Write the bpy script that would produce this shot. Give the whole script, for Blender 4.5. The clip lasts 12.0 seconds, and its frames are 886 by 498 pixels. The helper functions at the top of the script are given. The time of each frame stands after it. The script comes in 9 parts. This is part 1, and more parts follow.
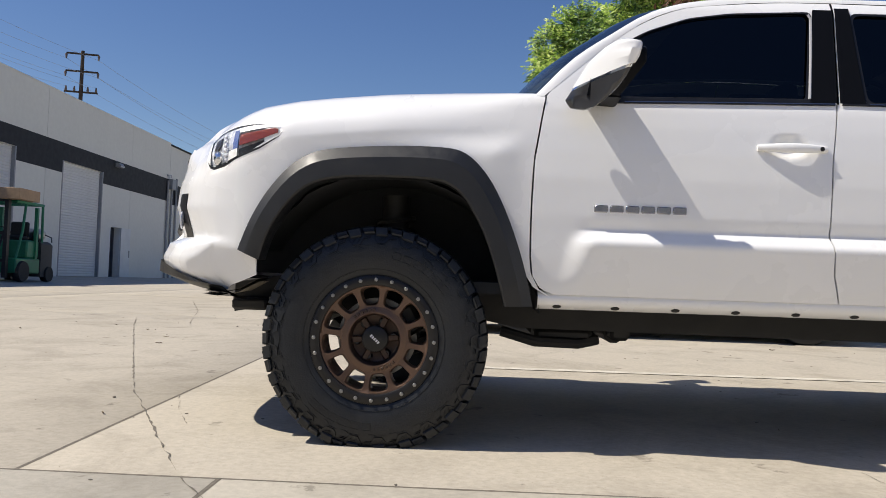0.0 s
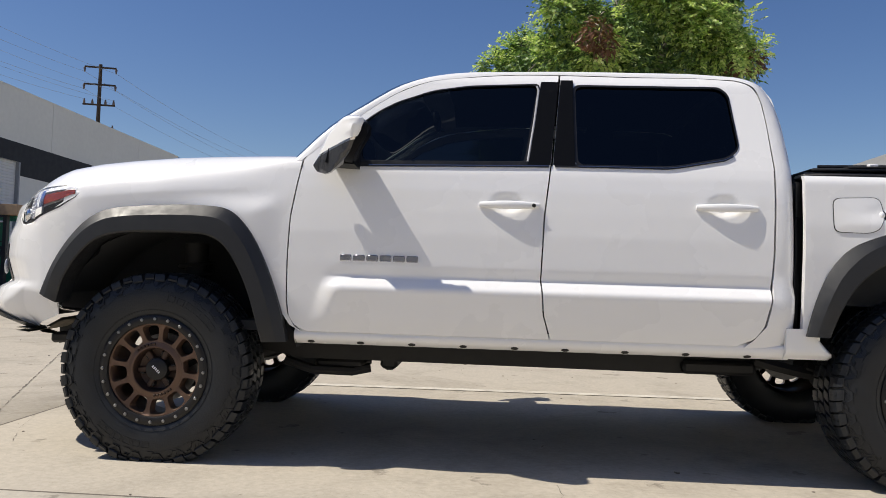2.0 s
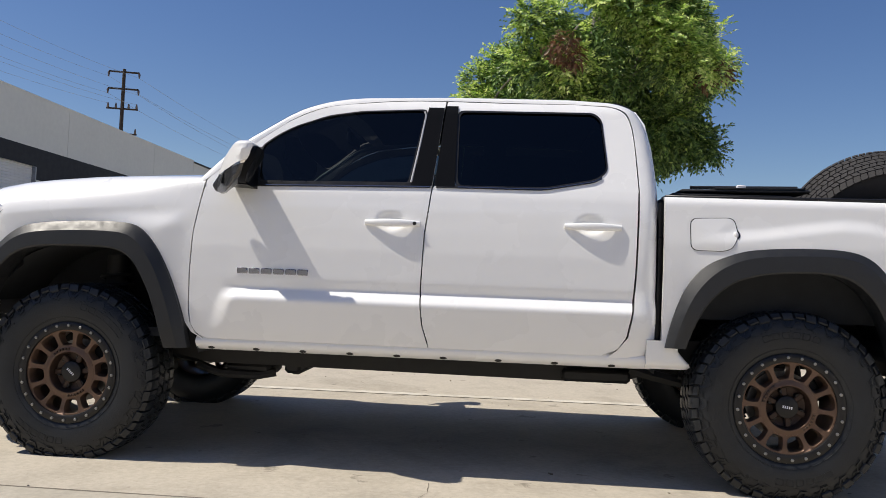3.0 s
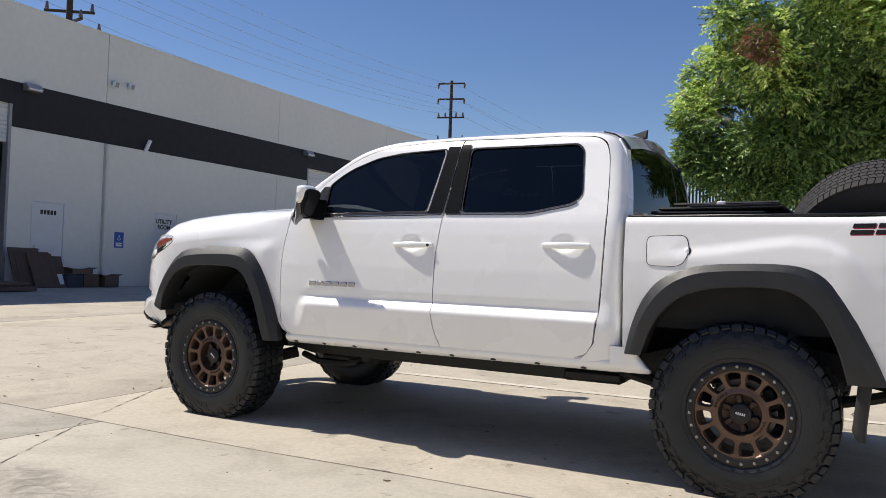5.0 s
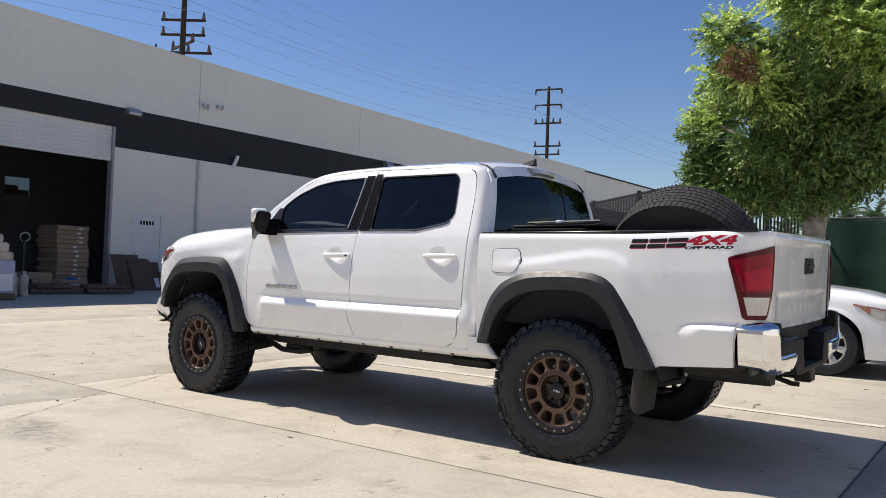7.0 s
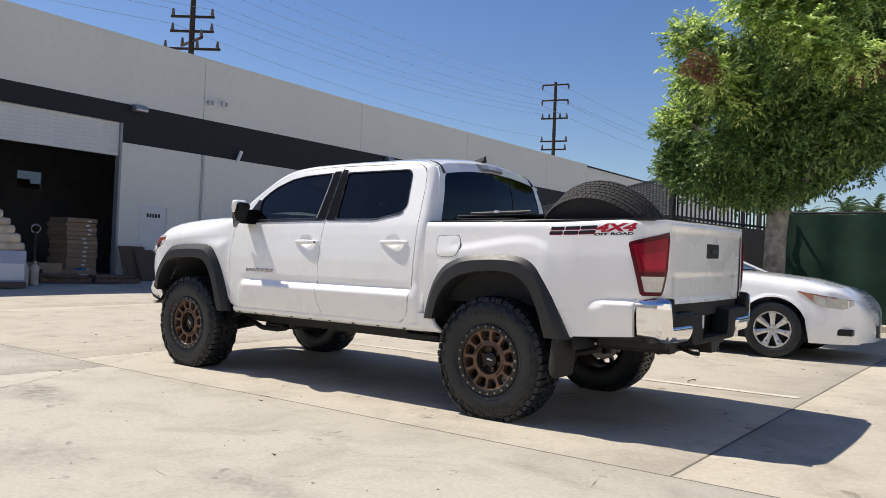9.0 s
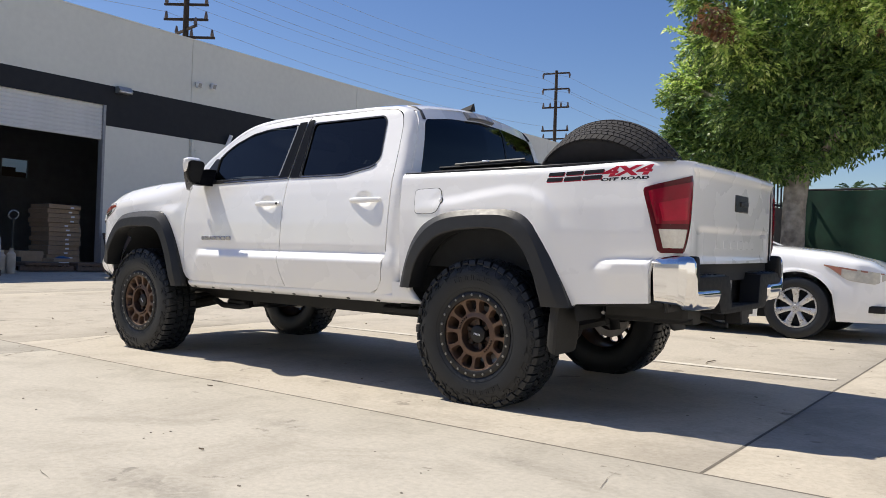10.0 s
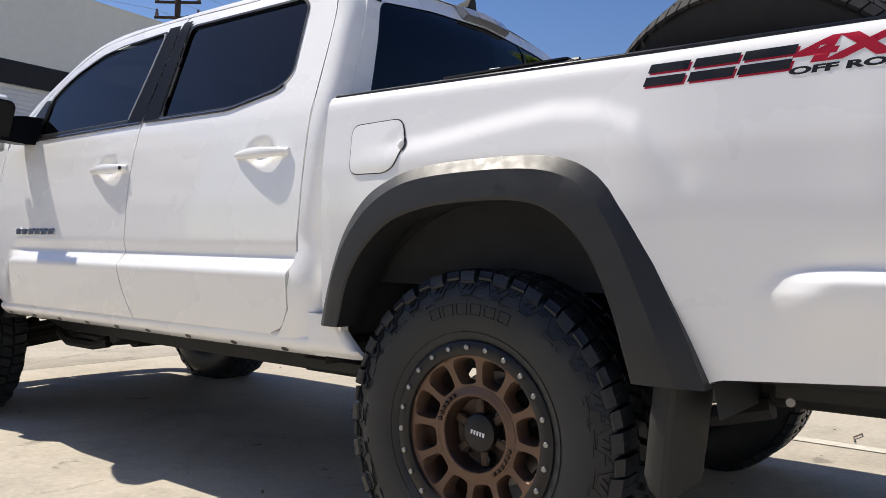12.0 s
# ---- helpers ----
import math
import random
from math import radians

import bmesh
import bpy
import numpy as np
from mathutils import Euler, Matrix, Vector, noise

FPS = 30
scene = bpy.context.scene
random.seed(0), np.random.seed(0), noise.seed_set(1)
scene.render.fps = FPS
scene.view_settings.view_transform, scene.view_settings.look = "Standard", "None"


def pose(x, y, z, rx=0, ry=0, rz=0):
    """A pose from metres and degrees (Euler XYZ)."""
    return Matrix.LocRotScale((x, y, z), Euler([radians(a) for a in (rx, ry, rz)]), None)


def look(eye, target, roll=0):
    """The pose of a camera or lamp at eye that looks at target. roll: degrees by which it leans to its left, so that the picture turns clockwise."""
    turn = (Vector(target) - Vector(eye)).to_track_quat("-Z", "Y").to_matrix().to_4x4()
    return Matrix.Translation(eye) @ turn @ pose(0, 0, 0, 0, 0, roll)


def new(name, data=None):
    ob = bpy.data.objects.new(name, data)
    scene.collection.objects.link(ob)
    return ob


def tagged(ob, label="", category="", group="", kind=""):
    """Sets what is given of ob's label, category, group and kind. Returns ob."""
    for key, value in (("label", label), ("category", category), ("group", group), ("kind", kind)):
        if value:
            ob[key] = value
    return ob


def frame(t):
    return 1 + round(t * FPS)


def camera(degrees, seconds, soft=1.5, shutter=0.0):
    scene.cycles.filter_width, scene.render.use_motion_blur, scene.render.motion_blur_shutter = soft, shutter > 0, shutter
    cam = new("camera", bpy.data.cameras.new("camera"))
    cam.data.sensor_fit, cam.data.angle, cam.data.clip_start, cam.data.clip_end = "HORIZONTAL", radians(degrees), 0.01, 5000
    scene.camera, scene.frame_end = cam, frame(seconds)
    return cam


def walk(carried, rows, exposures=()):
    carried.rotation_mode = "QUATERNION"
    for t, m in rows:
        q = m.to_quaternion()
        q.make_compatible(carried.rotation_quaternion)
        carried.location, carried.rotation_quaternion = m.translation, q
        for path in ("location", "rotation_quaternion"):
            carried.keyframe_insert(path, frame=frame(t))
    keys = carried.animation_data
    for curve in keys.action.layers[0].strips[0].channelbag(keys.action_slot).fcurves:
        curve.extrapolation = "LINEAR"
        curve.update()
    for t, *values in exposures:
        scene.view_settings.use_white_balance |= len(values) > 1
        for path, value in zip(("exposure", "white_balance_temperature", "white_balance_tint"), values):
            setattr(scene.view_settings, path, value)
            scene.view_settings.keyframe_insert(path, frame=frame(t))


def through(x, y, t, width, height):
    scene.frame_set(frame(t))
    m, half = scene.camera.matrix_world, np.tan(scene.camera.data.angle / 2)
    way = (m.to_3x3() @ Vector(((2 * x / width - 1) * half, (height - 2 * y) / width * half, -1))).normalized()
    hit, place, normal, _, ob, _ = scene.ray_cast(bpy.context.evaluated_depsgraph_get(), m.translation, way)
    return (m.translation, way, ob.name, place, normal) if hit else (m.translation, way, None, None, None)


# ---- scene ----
cam = camera(58.1, 12.0, soft=0.85)
PATH = [
    (0, (0.323, -3.809, 0.617), (0.265, -1.812, 0.698), 2.0),
    (0.5, (0.531, -3.928, 0.674), (0.462, -1.931, 0.759), 1.9),
    (1, (0.804, -3.982, 0.72), (0.718, -1.986, 0.807), 1.8),
    (1.5, (1.112, -4.119, 0.75), (0.994, -2.124, 0.847), 1.9),
    (2, (1.408, -4.252, 0.788), (1.293, -2.258, 0.883), 1.8),
    (2.5, (1.705, -4.396, 0.831), (1.588, -2.401, 0.928), 1.9),
    (2.6, (1.79, -4.437, 0.836), (1.66, -2.443, 0.93), 1.8),
    (2.7, (1.852, -4.442, 0.836), (1.713, -2.45, 0.935), 1.9),
    (4.3, (3.083, -4.746, 1.009), (2.444, -2.851, 1.07), 1.9),
    (4.5, (3.281, -4.736, 1.018), (2.53, -2.883, 1.073), 1.9),
    (5, (3.768, -4.743, 1.005), (2.812, -2.987, 1.057), 2.0),
    (5.5, (4.22, -4.723, 1.009), (3.167, -3.023, 1.054), 2.0),
    (6, (4.639, -4.783, 1.025), (3.525, -3.123, 1.078), 2.2),
    (6.5, (5.032, -4.878, 1.04), (3.89, -3.238, 1.096), 2.2),
    (7, (5.396, -4.954, 1.056), (4.209, -3.345, 1.111), 2.1),
    (7.2, (5.562, -4.984, 1.063), (4.354, -3.391, 1.116), 2.2),
    (8.8, (6.178, -5.312, 1.022), (4.968, -3.72, 1.066), 2.4),
    (9, (6.12, -5.247, 0.998), (4.912, -3.653, 1.039), 2.3),
    (9.5, (5.947, -4.942, 0.879), (4.737, -3.35, 0.909), 2.2),
    (10, (5.727, -4.495, 0.806), (4.516, -2.904, 0.83), 1.9),
    (10.5, (5.463, -4.008, 0.809), (4.251, -2.417, 0.836), 1.9),
    (11, (5.136, -3.486, 0.844), (3.925, -1.895, 0.873), 1.9),
    (11.5, (4.759, -3.027, 0.879), (3.548, -1.436, 0.914), 1.9),
    (11.8, (4.524, -2.724, 0.85), (3.309, -1.136, 0.886), 1.8),
    (12, (4.377, -2.547, 0.809), (3.16, -0.961, 0.856), 2.1),
]
walk(cam, [(t, look(eye, target, roll)) for t, eye, target, roll in PATH], exposures=[(0, 0.0, 6820, 11), (1.0, -0.02, 6820, 11), (2.0, -0.09, 6820, 11), (2.7, -0.07, 6820, 11), (4.5, 0.05, 6820, 11), (6, 0.12, 6820, 11), (12, 0.17, 6820, 11)])

# ---------------------------------------------------------------- world, sun, exposure
SUN_WAY = Vector((0.655, 0.126, -1.0)).normalized()
world = bpy.data.worlds.new("sky")
scene.world = world
world.use_nodes = True
_nt = world.node_tree
_sky = _nt.nodes.new("ShaderNodeTexSky")
_sky.sky_type = "NISHITA"
_sky.sun_disc = False
_sky.sun_elevation = math.asin(-SUN_WAY.z)
_sky.sun_rotation = math.atan2(-SUN_WAY.x, -SUN_WAY.y)
_sky.air_density, _sky.dust_density, _sky.ozone_density = 1.0, 0.4, 2.5
_sat = _nt.nodes.new("ShaderNodeHueSaturation")
_sat.inputs["Saturation"].default_value = 1.23
_sat.inputs["Hue"].default_value = 0.512
_nt.links.new(_sky.outputs[0], _sat.inputs["Color"])
_nt.links.new(_sat.outputs[0], _nt.nodes["Background"].inputs[0])
_nt.nodes["Background"].inputs[1].default_value = 0.100
sun = new("sun", bpy.data.lights.new("sun", "SUN"))
sun.data.energy, sun.data.angle, sun.data.color = 5.0, radians(0.53), (1.0, 0.965, 0.885)
sun.matrix_world = look((0, 0, 30), Vector((0, 0, 30)) + SUN_WAY)


# ---------------------------------------------------------------- materials
def mat(name, color, rough=0.5, metal=0.0, grain=0.0, scale=20.0, stain=0.0, stain_scale=1.5, bump=0.0, bump_scale=120.0,
        coat=0.0, rand=0.0, spec=0.5, tint=None, trans=0.0, ior=1.45):
    """Principled material with fine grain, broad stains, relief and a little change from object to object."""
    m = bpy.data.materials.new(name)
    m.use_nodes = True
    nt = m.node_tree
    n, l = nt.nodes, nt.links
    b = n["Principled BSDF"]
    b.inputs["Base Color"].default_value = (*color, 1)
    b.inputs["Roughness"].default_value = rough
    b.inputs["Metallic"].default_value = metal
    b.inputs["Specular IOR Level"].default_value = spec
    b.inputs["Coat Weight"].default_value = coat
    b.inputs["Coat Roughness"].default_value = 0.03
    b.inputs["Transmission Weight"].default_value = trans
    b.inputs["IOR"].default_value = ior
    if not (grain or stain or bump or rand):
        return m
    tc = n.new("ShaderNodeTexCoord")
    last = None

    def mix(kind, fac, a, c, amount=None):
        x = n.new("ShaderNodeMix")
        x.data_type, x.blend_type = "RGBA", kind
        for sock, v in ((x.inputs[0], fac), (x.inputs[6], a), (x.inputs[7], c)):
            if hasattr(v, "links"):
                l.new(v, sock)
            else:
                sock.default_value = v
        return x.outputs[2]

    col = n.new("ShaderNodeRGB")
    col.outputs[0].default_value = (*color, 1)
    last = col.outputs[0]

    def noise_fac(sc, detail, lo, hi):
        t = n.new("ShaderNodeTexNoise")
        t.inputs["Scale"].default_value, t.inputs["Detail"].default_value = sc, detail
        l.new(tc.outputs["Object"], t.inputs["Vector"])
        r = n.new("ShaderNodeMapRange")
        r.inputs[1].default_value, r.inputs[2].default_value = lo, hi
        l.new(t.outputs["Fac"], r.inputs[0])
        return r.outputs[0], t

    if stain:
        f, _ = noise_fac(stain_scale, 6, 0.42, 0.68)
        dark = tint if tint else tuple(c * 0.6 for c in color)
        k = n.new("ShaderNodeMath")
        k.operation = "MULTIPLY"
        k.inputs[1].default_value = stain
        l.new(f, k.inputs[0])
        last = mix("MIX", k.outputs[0], last, (*dark, 1))
    if grain:
        f, _ = noise_fac(scale, 8, 0.3, 0.7)
        k = n.new("ShaderNodeMapRange")
        k.inputs[3].default_value, k.inputs[4].default_value = 1 - grain, 1 + grain
        l.new(f, k.inputs[0])
        v = n.new("ShaderNodeHueSaturation")
        l.new(k.outputs[0], v.inputs["Value"])
        l.new(last, v.inputs["Color"])
        last = v.outputs[0]
        rr = n.new("ShaderNodeMapRange")
        rr.inputs[3].default_value, rr.inputs[4].default_value = max(rough - 0.08, 0.02), min(rough + 0.08, 1)
        l.new(f, rr.inputs[0])
        l.new(rr.outputs[0], b.inputs["Roughness"])
    if rand:
        oi = n.new("ShaderNodeObjectInfo")
        k = n.new("ShaderNodeMapRange")
        k.inputs[3].default_value, k.inputs[4].default_value = 1 - rand, 1 + rand
        l.new(oi.outputs["Random"], k.inputs[0])
        v = n.new("ShaderNodeHueSaturation")
        l.new(k.outputs[0], v.inputs["Value"])
        l.new(last, v.inputs["Color"])
        last = v.outputs[0]
    l.new(last, b.inputs["Base Color"])
    if bump:
        t = n.new("ShaderNodeTexNoise")
        t.inputs["Scale"].default_value, t.inputs["Detail"].default_value = bump_scale, 6
        l.new(tc.outputs["Object"], t.inputs["Vector"])
        bp = n.new("ShaderNodeBump")
        bp.inputs["Strength"].default_value, bp.inputs["Distance"].default_value = bump, 0.004
        l.new(t.outputs["Fac"], bp.inputs["Height"])
        l.new(bp.outputs["Normal"], b.inputs["Normal"])
    return m


def concrete_mat(name, color, dark, warm, scuffs=()):
    """Cast, traffic-worn concrete: broad cloudy stains, mid-size blotches, fine aggregate and pitting."""
    m = mat(name, color, 0.85)
    nt = m.node_tree
    n, l = nt.nodes, nt.links
    b = n["Principled BSDF"]
    geo = n.new("ShaderNodeNewGeometry")
    oi = n.new("ShaderNodeObjectInfo")

    def tex(scale, detail, lo, hi, rough=0.55, dist=0.0):
        t = n.new("ShaderNodeTexNoise")
        t.inputs["Scale"].default_value, t.inputs["Detail"].default_value, t.inputs["Roughness"].default_value = scale, detail, rough
        t.inputs["Distortion"].default_value = dist
        l.new(geo.outputs["Position"], t.inputs["Vector"])
        r = n.new("ShaderNodeMapRange")
        r.inputs[1].default_value, r.inputs[2].default_value = lo, hi
        l.new(t.outputs["Fac"], r.inputs[0])
        return r.outputs[0]

    def mix(kind, fac, a, c):
        x = n.new("ShaderNodeMix")
        x.data_type, x.blend_type = "RGBA", kind
        for sock, v in ((x.inputs[0], fac), (x.inputs[6], a), (x.inputs[7], c)):
            if hasattr(v, "links"):
                l.new(v, sock)
            else:
                sock.default_value = v
        return x.outputs[2]

    def times(f, k):
        x = n.new("ShaderNodeMath")
        x.operation = "MULTIPLY"
        x.inputs[1].default_value = k
        l.new(f, x.inputs[0])
        return x.outputs[0]

    c = mix("MIX", times(tex(0.35, 5, 0.4, 0.7), 0.55), (*color, 1), (*warm, 1))
    c = mix("MIX", times(tex(1.7, 8, 0.47, 0.72, 0.65, 0.8), 0.65), c, (*dark, 1))
    c = mix("MIX", times(tex(0.55, 8, 0.6, 0.72, 0.7, 1.2), 0.35), c, tuple(v * 0.55 for v in dark) + (1,))
    c = mix("MIX", times(tex(6.5, 8, 0.56, 0.78, 0.7, 0.5), 0.45), c, (*dark, 1))
    c = mix("MIX", times(tex(4.0, 9, 0.645, 0.675, 0.62, 0.2), 0.55), c, tuple(v * 0.5 for v in dark) + (1,))
    c = mix("MIX", times(tex(2.6, 8, 0.60, 0.72, 0.7, 0.4), 0.5), c, tuple(min(v * 1.18, 1) for v in color) + (1,))
    for x, y, rx, ry, k in scuffs:
        mp = n.new("ShaderNodeVectorMath")
        mp.operation = "MULTIPLY_ADD"
        mp.inputs[1].default_value, mp.inputs[2].default_value = (1 / rx, 1 / ry, 0), (-x / rx, -y / ry, 0)
        l.new(geo.outputs["Position"], mp.inputs[0])
        ln = n.new("ShaderNodeVectorMath")
        ln.operation = "LENGTH"
        l.new(mp.outputs[0], ln.inputs[0])
        near = n.new("ShaderNodeMapRange")
        near.inputs[1].default_value, near.inputs[2].default_value, near.inputs[3].default_value, near.inputs[4].default_value = 0.1, 1.0, k, 0.0
        l.new(ln.outputs["Value"], near.inputs[0])
        spot = n.new("ShaderNodeMath")
        spot.operation = "MULTIPLY"
        l.new(near.outputs[0], spot.inputs[0])
        l.new(tex(7, 9, 0.36, 0.62, 0.72, 1.5), spot.inputs[1])
        c = mix("MIX", spot.outputs[0], c, tuple(v * 0.42 for v in dark) + (1,))
    c = mix("MULTIPLY", 1.0, c, mix("MIX", tex(38, 6, 0.3, 0.7), (0.9, 0.9, 0.9, 1), (1.08, 1.08, 1.08, 1)))
    c = mix("MULTIPLY", times(tex(140, 3, 0.62, 0.72), 0.45), c, (0.5, 0.47, 0.43, 1))
    r = n.new("ShaderNodeMapRange")
    r.inputs[3].default_value, r.inputs[4].default_value = 0.98, 1.02
    l.new(oi.outputs["Random"], r.inputs[0])
    v = n.new("ShaderNodeHueSaturation")
    l.new(r.outputs[0], v.inputs["Value"])
    l.new(c, v.inputs["Color"])
    l.new(v.outputs[0], b.inputs["Base Color"])
    t = n.new("ShaderNodeTexNoise")
    t.inputs["Scale"].default_value, t.inputs["Detail"].default_value = 90, 8
    l.new(geo.outputs["Position"], t.inputs["Vector"])
    bp = n.new("ShaderNodeBump")
    bp.inputs["Strength"].default_value, bp.inputs["Distance"].default_value = 0.35, 0.004
    l.new(t.outputs["Fac"], bp.inputs["Height"])
    l.new(bp.outputs["Normal"], b.inputs["Normal"])
    return m


CONCRETE = concrete_mat("yard_concrete", (0.448, 0.402, 0.328), (0.283, 0.250, 0.199), (0.49, 0.440, 0.361))
CONCRETE_S = concrete_mat("grey_yard_concrete", (0.440, 0.405, 0.341), (0.283, 0.256, 0.209), (0.481, 0.444, 0.375), [(0.58, -2.50, 0.55, 0.26, 0.8), (0.30, -2.35, 0.35, 0.12, 0.6), (3.35, -2.90, 0.45, 0.16, 0.55), (2.2, -3.3, 0.5, 0.3, 0.35), (2.9, -1.95, 0.35, 0.12, 0.4), (4.0, -1.75, 0.3, 0.1, 0.4)])
LITTER = mat("dry_leaf_brown", (0.19, 0.15, 0.105), 0.9, grain=0.3, scale=50)
JOINT = mat("joint_dirt", (0.155, 0.136, 0.110), 0.95, grain=0.3, scale=60)
CRACK = mat("crack_dirt", (0.17, 0.15, 0.123), 0.95, grain=0.3, scale=60)
LINE = mat("worn_white_line_paint", (0.60, 0.56, 0.48), 0.8, grain=0.1, scale=30, stain=0.7, stain_scale=7, tint=(0.42, 0.38, 0.31))
WALL = mat("painted_tilt_up_concrete", (0.705, 0.695, 0.645), 0.8, grain=0.03, scale=6, stain=0.25, stain_scale=0.5, tint=(0.605, 0.595, 0.555), bump=0.15, bump_scale=60, rand=0.02)
BAND = mat("dark_paint_band", (0.014, 0.0145, 0.018), 0.7, grain=0.12, scale=5, bump=0.12, bump_scale=60)
SHUTTER = mat("painted_steel_shutter", (0.66, 0.66, 0.66), 0.5, grain=0.03, scale=8, stain=0.3, stain_scale=1.2, tint=(0.52, 0.52, 0.5))
DOORPAINT = mat("painted_steel_door", (0.67, 0.68, 0.68), 0.5, grain=0.02, scale=10, stain=0.2, stain_scale=2)
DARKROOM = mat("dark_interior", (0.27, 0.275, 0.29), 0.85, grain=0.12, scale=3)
STEEL = mat("galvanised_steel", (0.45, 0.45, 0.45), 0.4, 0.8, grain=0.15, scale=14)
GREYMETAL = mat("grey_painted_metal", (0.3, 0.3, 0.31), 0.5, 0.2, grain=0.1, scale=12)
BLACKMETAL = mat("black_painted_metal", (0.018, 0.018, 0.02), 0.45, grain=0.2, scale=25)
CARD = mat("cardboard", (0.37, 0.255, 0.16), 0.85, grain=0.1, scale=14, stain=0.35, stain_scale=3, rand=0.14)
# copy of the cardboard, darkened in colour for the shade by the wall
CARD_SHADE = mat("damp_dark_cardboard", (0.13, 0.083, 0.058), 0.85, grain=0.12, scale=14, stain=0.4, stain_scale=4, rand=0.2)
PALLETWOOD = mat("weathered_pallet_wood", (0.13, 0.09, 0.07), 0.85, grain=0.25, scale=30, rand=0.15)
PAPER = mat("white_paper", (0.75, 0.75, 0.77), 0.7, grain=0.03, scale=10)
BLUE = mat("blue_sign_paint", (0.02, 0.09, 0.35), 0.45, grain=0.05, scale=20)
INK = mat("black_lettering", (0.02, 0.02, 0.022), 0.6)
POLEWOOD = mat("creosoted_pole_wood", (0.045, 0.032, 0.024), 0.9, grain=0.3, scale=6)
WIRE = mat("overhead_wire", (0.25, 0.29, 0.35), 0.6)
CERAMIC = mat("insulator_glaze", (0.12, 0.09, 0.08), 0.3)
GREENLIFT = mat("green_forklift_paint", (0.012, 0.17, 0.09), 0.45, grain=0.1, scale=10, stain=0.3, stain_scale=6, tint=(0.03, 0.08, 0.05))
RUBBER = mat("black_rubber", (0.017, 0.017, 0.018), 0.7, grain=0.2, scale=40, bump=0.15, bump_scale=200)
GASWHITE = mat("dull_gas_cylinder", (0.42, 0.43, 0.44), 0.35, 0.7, grain=0.1, scale=10)
GREENFENCE = mat("dark_green_fence_fabric", (0.016, 0.050, 0.033), 0.9, grain=0.25, scale=4, bump=0.3, bump_scale=40)
BARK = mat("pale_grey_bark", (0.34, 0.30, 0.25), 0.9, grain=0.3, scale=14, stain=0.85, stain_scale=6, tint=(0.13, 0.105, 0.08), bump=0.6, bump_scale=22)


def leaf_mat(name, base, rnd, thin=0.26):
    m = mat(name, base, 0.42, spec=0.4)
    nt = m.node_tree
    n, l = nt.nodes, nt.links
    b = n["Principled BSDF"]
    geo = n.new("ShaderNodeNewGeometry")
    ramp = n.new("ShaderNodeValToRGB")
    els = ramp.color_ramp.elements
    els[0].color, els[1].color = (*rnd[0], 1), (*rnd[-1], 1)
    for i, c in enumerate(rnd[1:-1], 1):
        e = els.new(i / (len(rnd) - 1))
        e.color = (*c, 1)
    l.new(geo.outputs["Random Per Island"], ramp.inputs[0])
    l.new(ramp.outputs[0], b.inputs["Base Color"])
    tr = n.new("ShaderNodeBsdfTranslucent")
    hs = n.new("ShaderNodeHueSaturation")
    hs.inputs["Value"].default_value, hs.inputs["Saturation"].default_value = 1.5, 1.15
    l.new(ramp.outputs[0], hs.inputs["Color"])
    l.new(hs.outputs[0], tr.inputs["Color"])
    mx = n.new("ShaderNodeMixShader")
    mx.inputs[0].default_value = thin
    l.new(b.outputs[0], mx.inputs[1])
    l.new(tr.outputs[0], mx.inputs[2])
    l.new(mx.outputs[0], n["Material Output"].inputs[0])
    return m


# shaded and sunlit leaf colours: the crown's light is put into the two
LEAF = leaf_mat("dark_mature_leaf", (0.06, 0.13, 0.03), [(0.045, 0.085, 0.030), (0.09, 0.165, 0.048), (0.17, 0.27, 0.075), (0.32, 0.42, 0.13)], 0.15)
LEAF_SUNLIT = leaf_mat("young_yellow_green_leaf", (0.3, 0.4, 0.1), [(0.14, 0.24, 0.07), (0.33, 0.46, 0.13), (0.52, 0.62, 0.20), (0.78, 0.82, 0.40)], 0.40)
LEAF_RED = leaf_mat("dying_red_brown_leaf", (0.14, 0.05, 0.03), [(0.12, 0.06, 0.035), (0.20, 0.10, 0.06), (0.16, 0.12, 0.06)])
LEAF_FAR = leaf_mat("palm_frond_green", (0.06, 0.11, 0.05), [(0.05, 0.09, 0.045), (0.09, 0.14, 0.07)])


# ---------------------------------------------------------------- mesh helpers
def finish(bm, name, material, parent=None, label="", sharp=38, smooth=True):
    bmesh.ops.recalc_face_normals(bm, faces=bm.faces)
    for f in bm.faces:
        f.smooth = smooth
    if smooth:
        lim = radians(sharp)
        for e in bm.edges:
            if len(e.link_faces) == 2 and e.calc_face_angle(0) > lim:
                e.smooth = False
    me = bpy.data.meshes.new(name)
    bm.to_mesh(me)
    bm.free()
    for m in (material if isinstance(material, (list, tuple)) else [material]):
        me.materials.append(m)
    ob = new(name, me)
    if parent:
        ob.parent = parent
    if label:
        tagged(ob, label)
    return ob


def part(name, bm, material, parent, label="", sharp=38, smooth=True):
    return finish(bm, name, material, parent, label, sharp, smooth)


def thing(name, label, category, m=None, group="", kind=""):
    e = new(name)
    e.empty_display_size = 0.1
    if m is not None:
        e.matrix_world = m
    return tagged(e, label, category, group, kind)


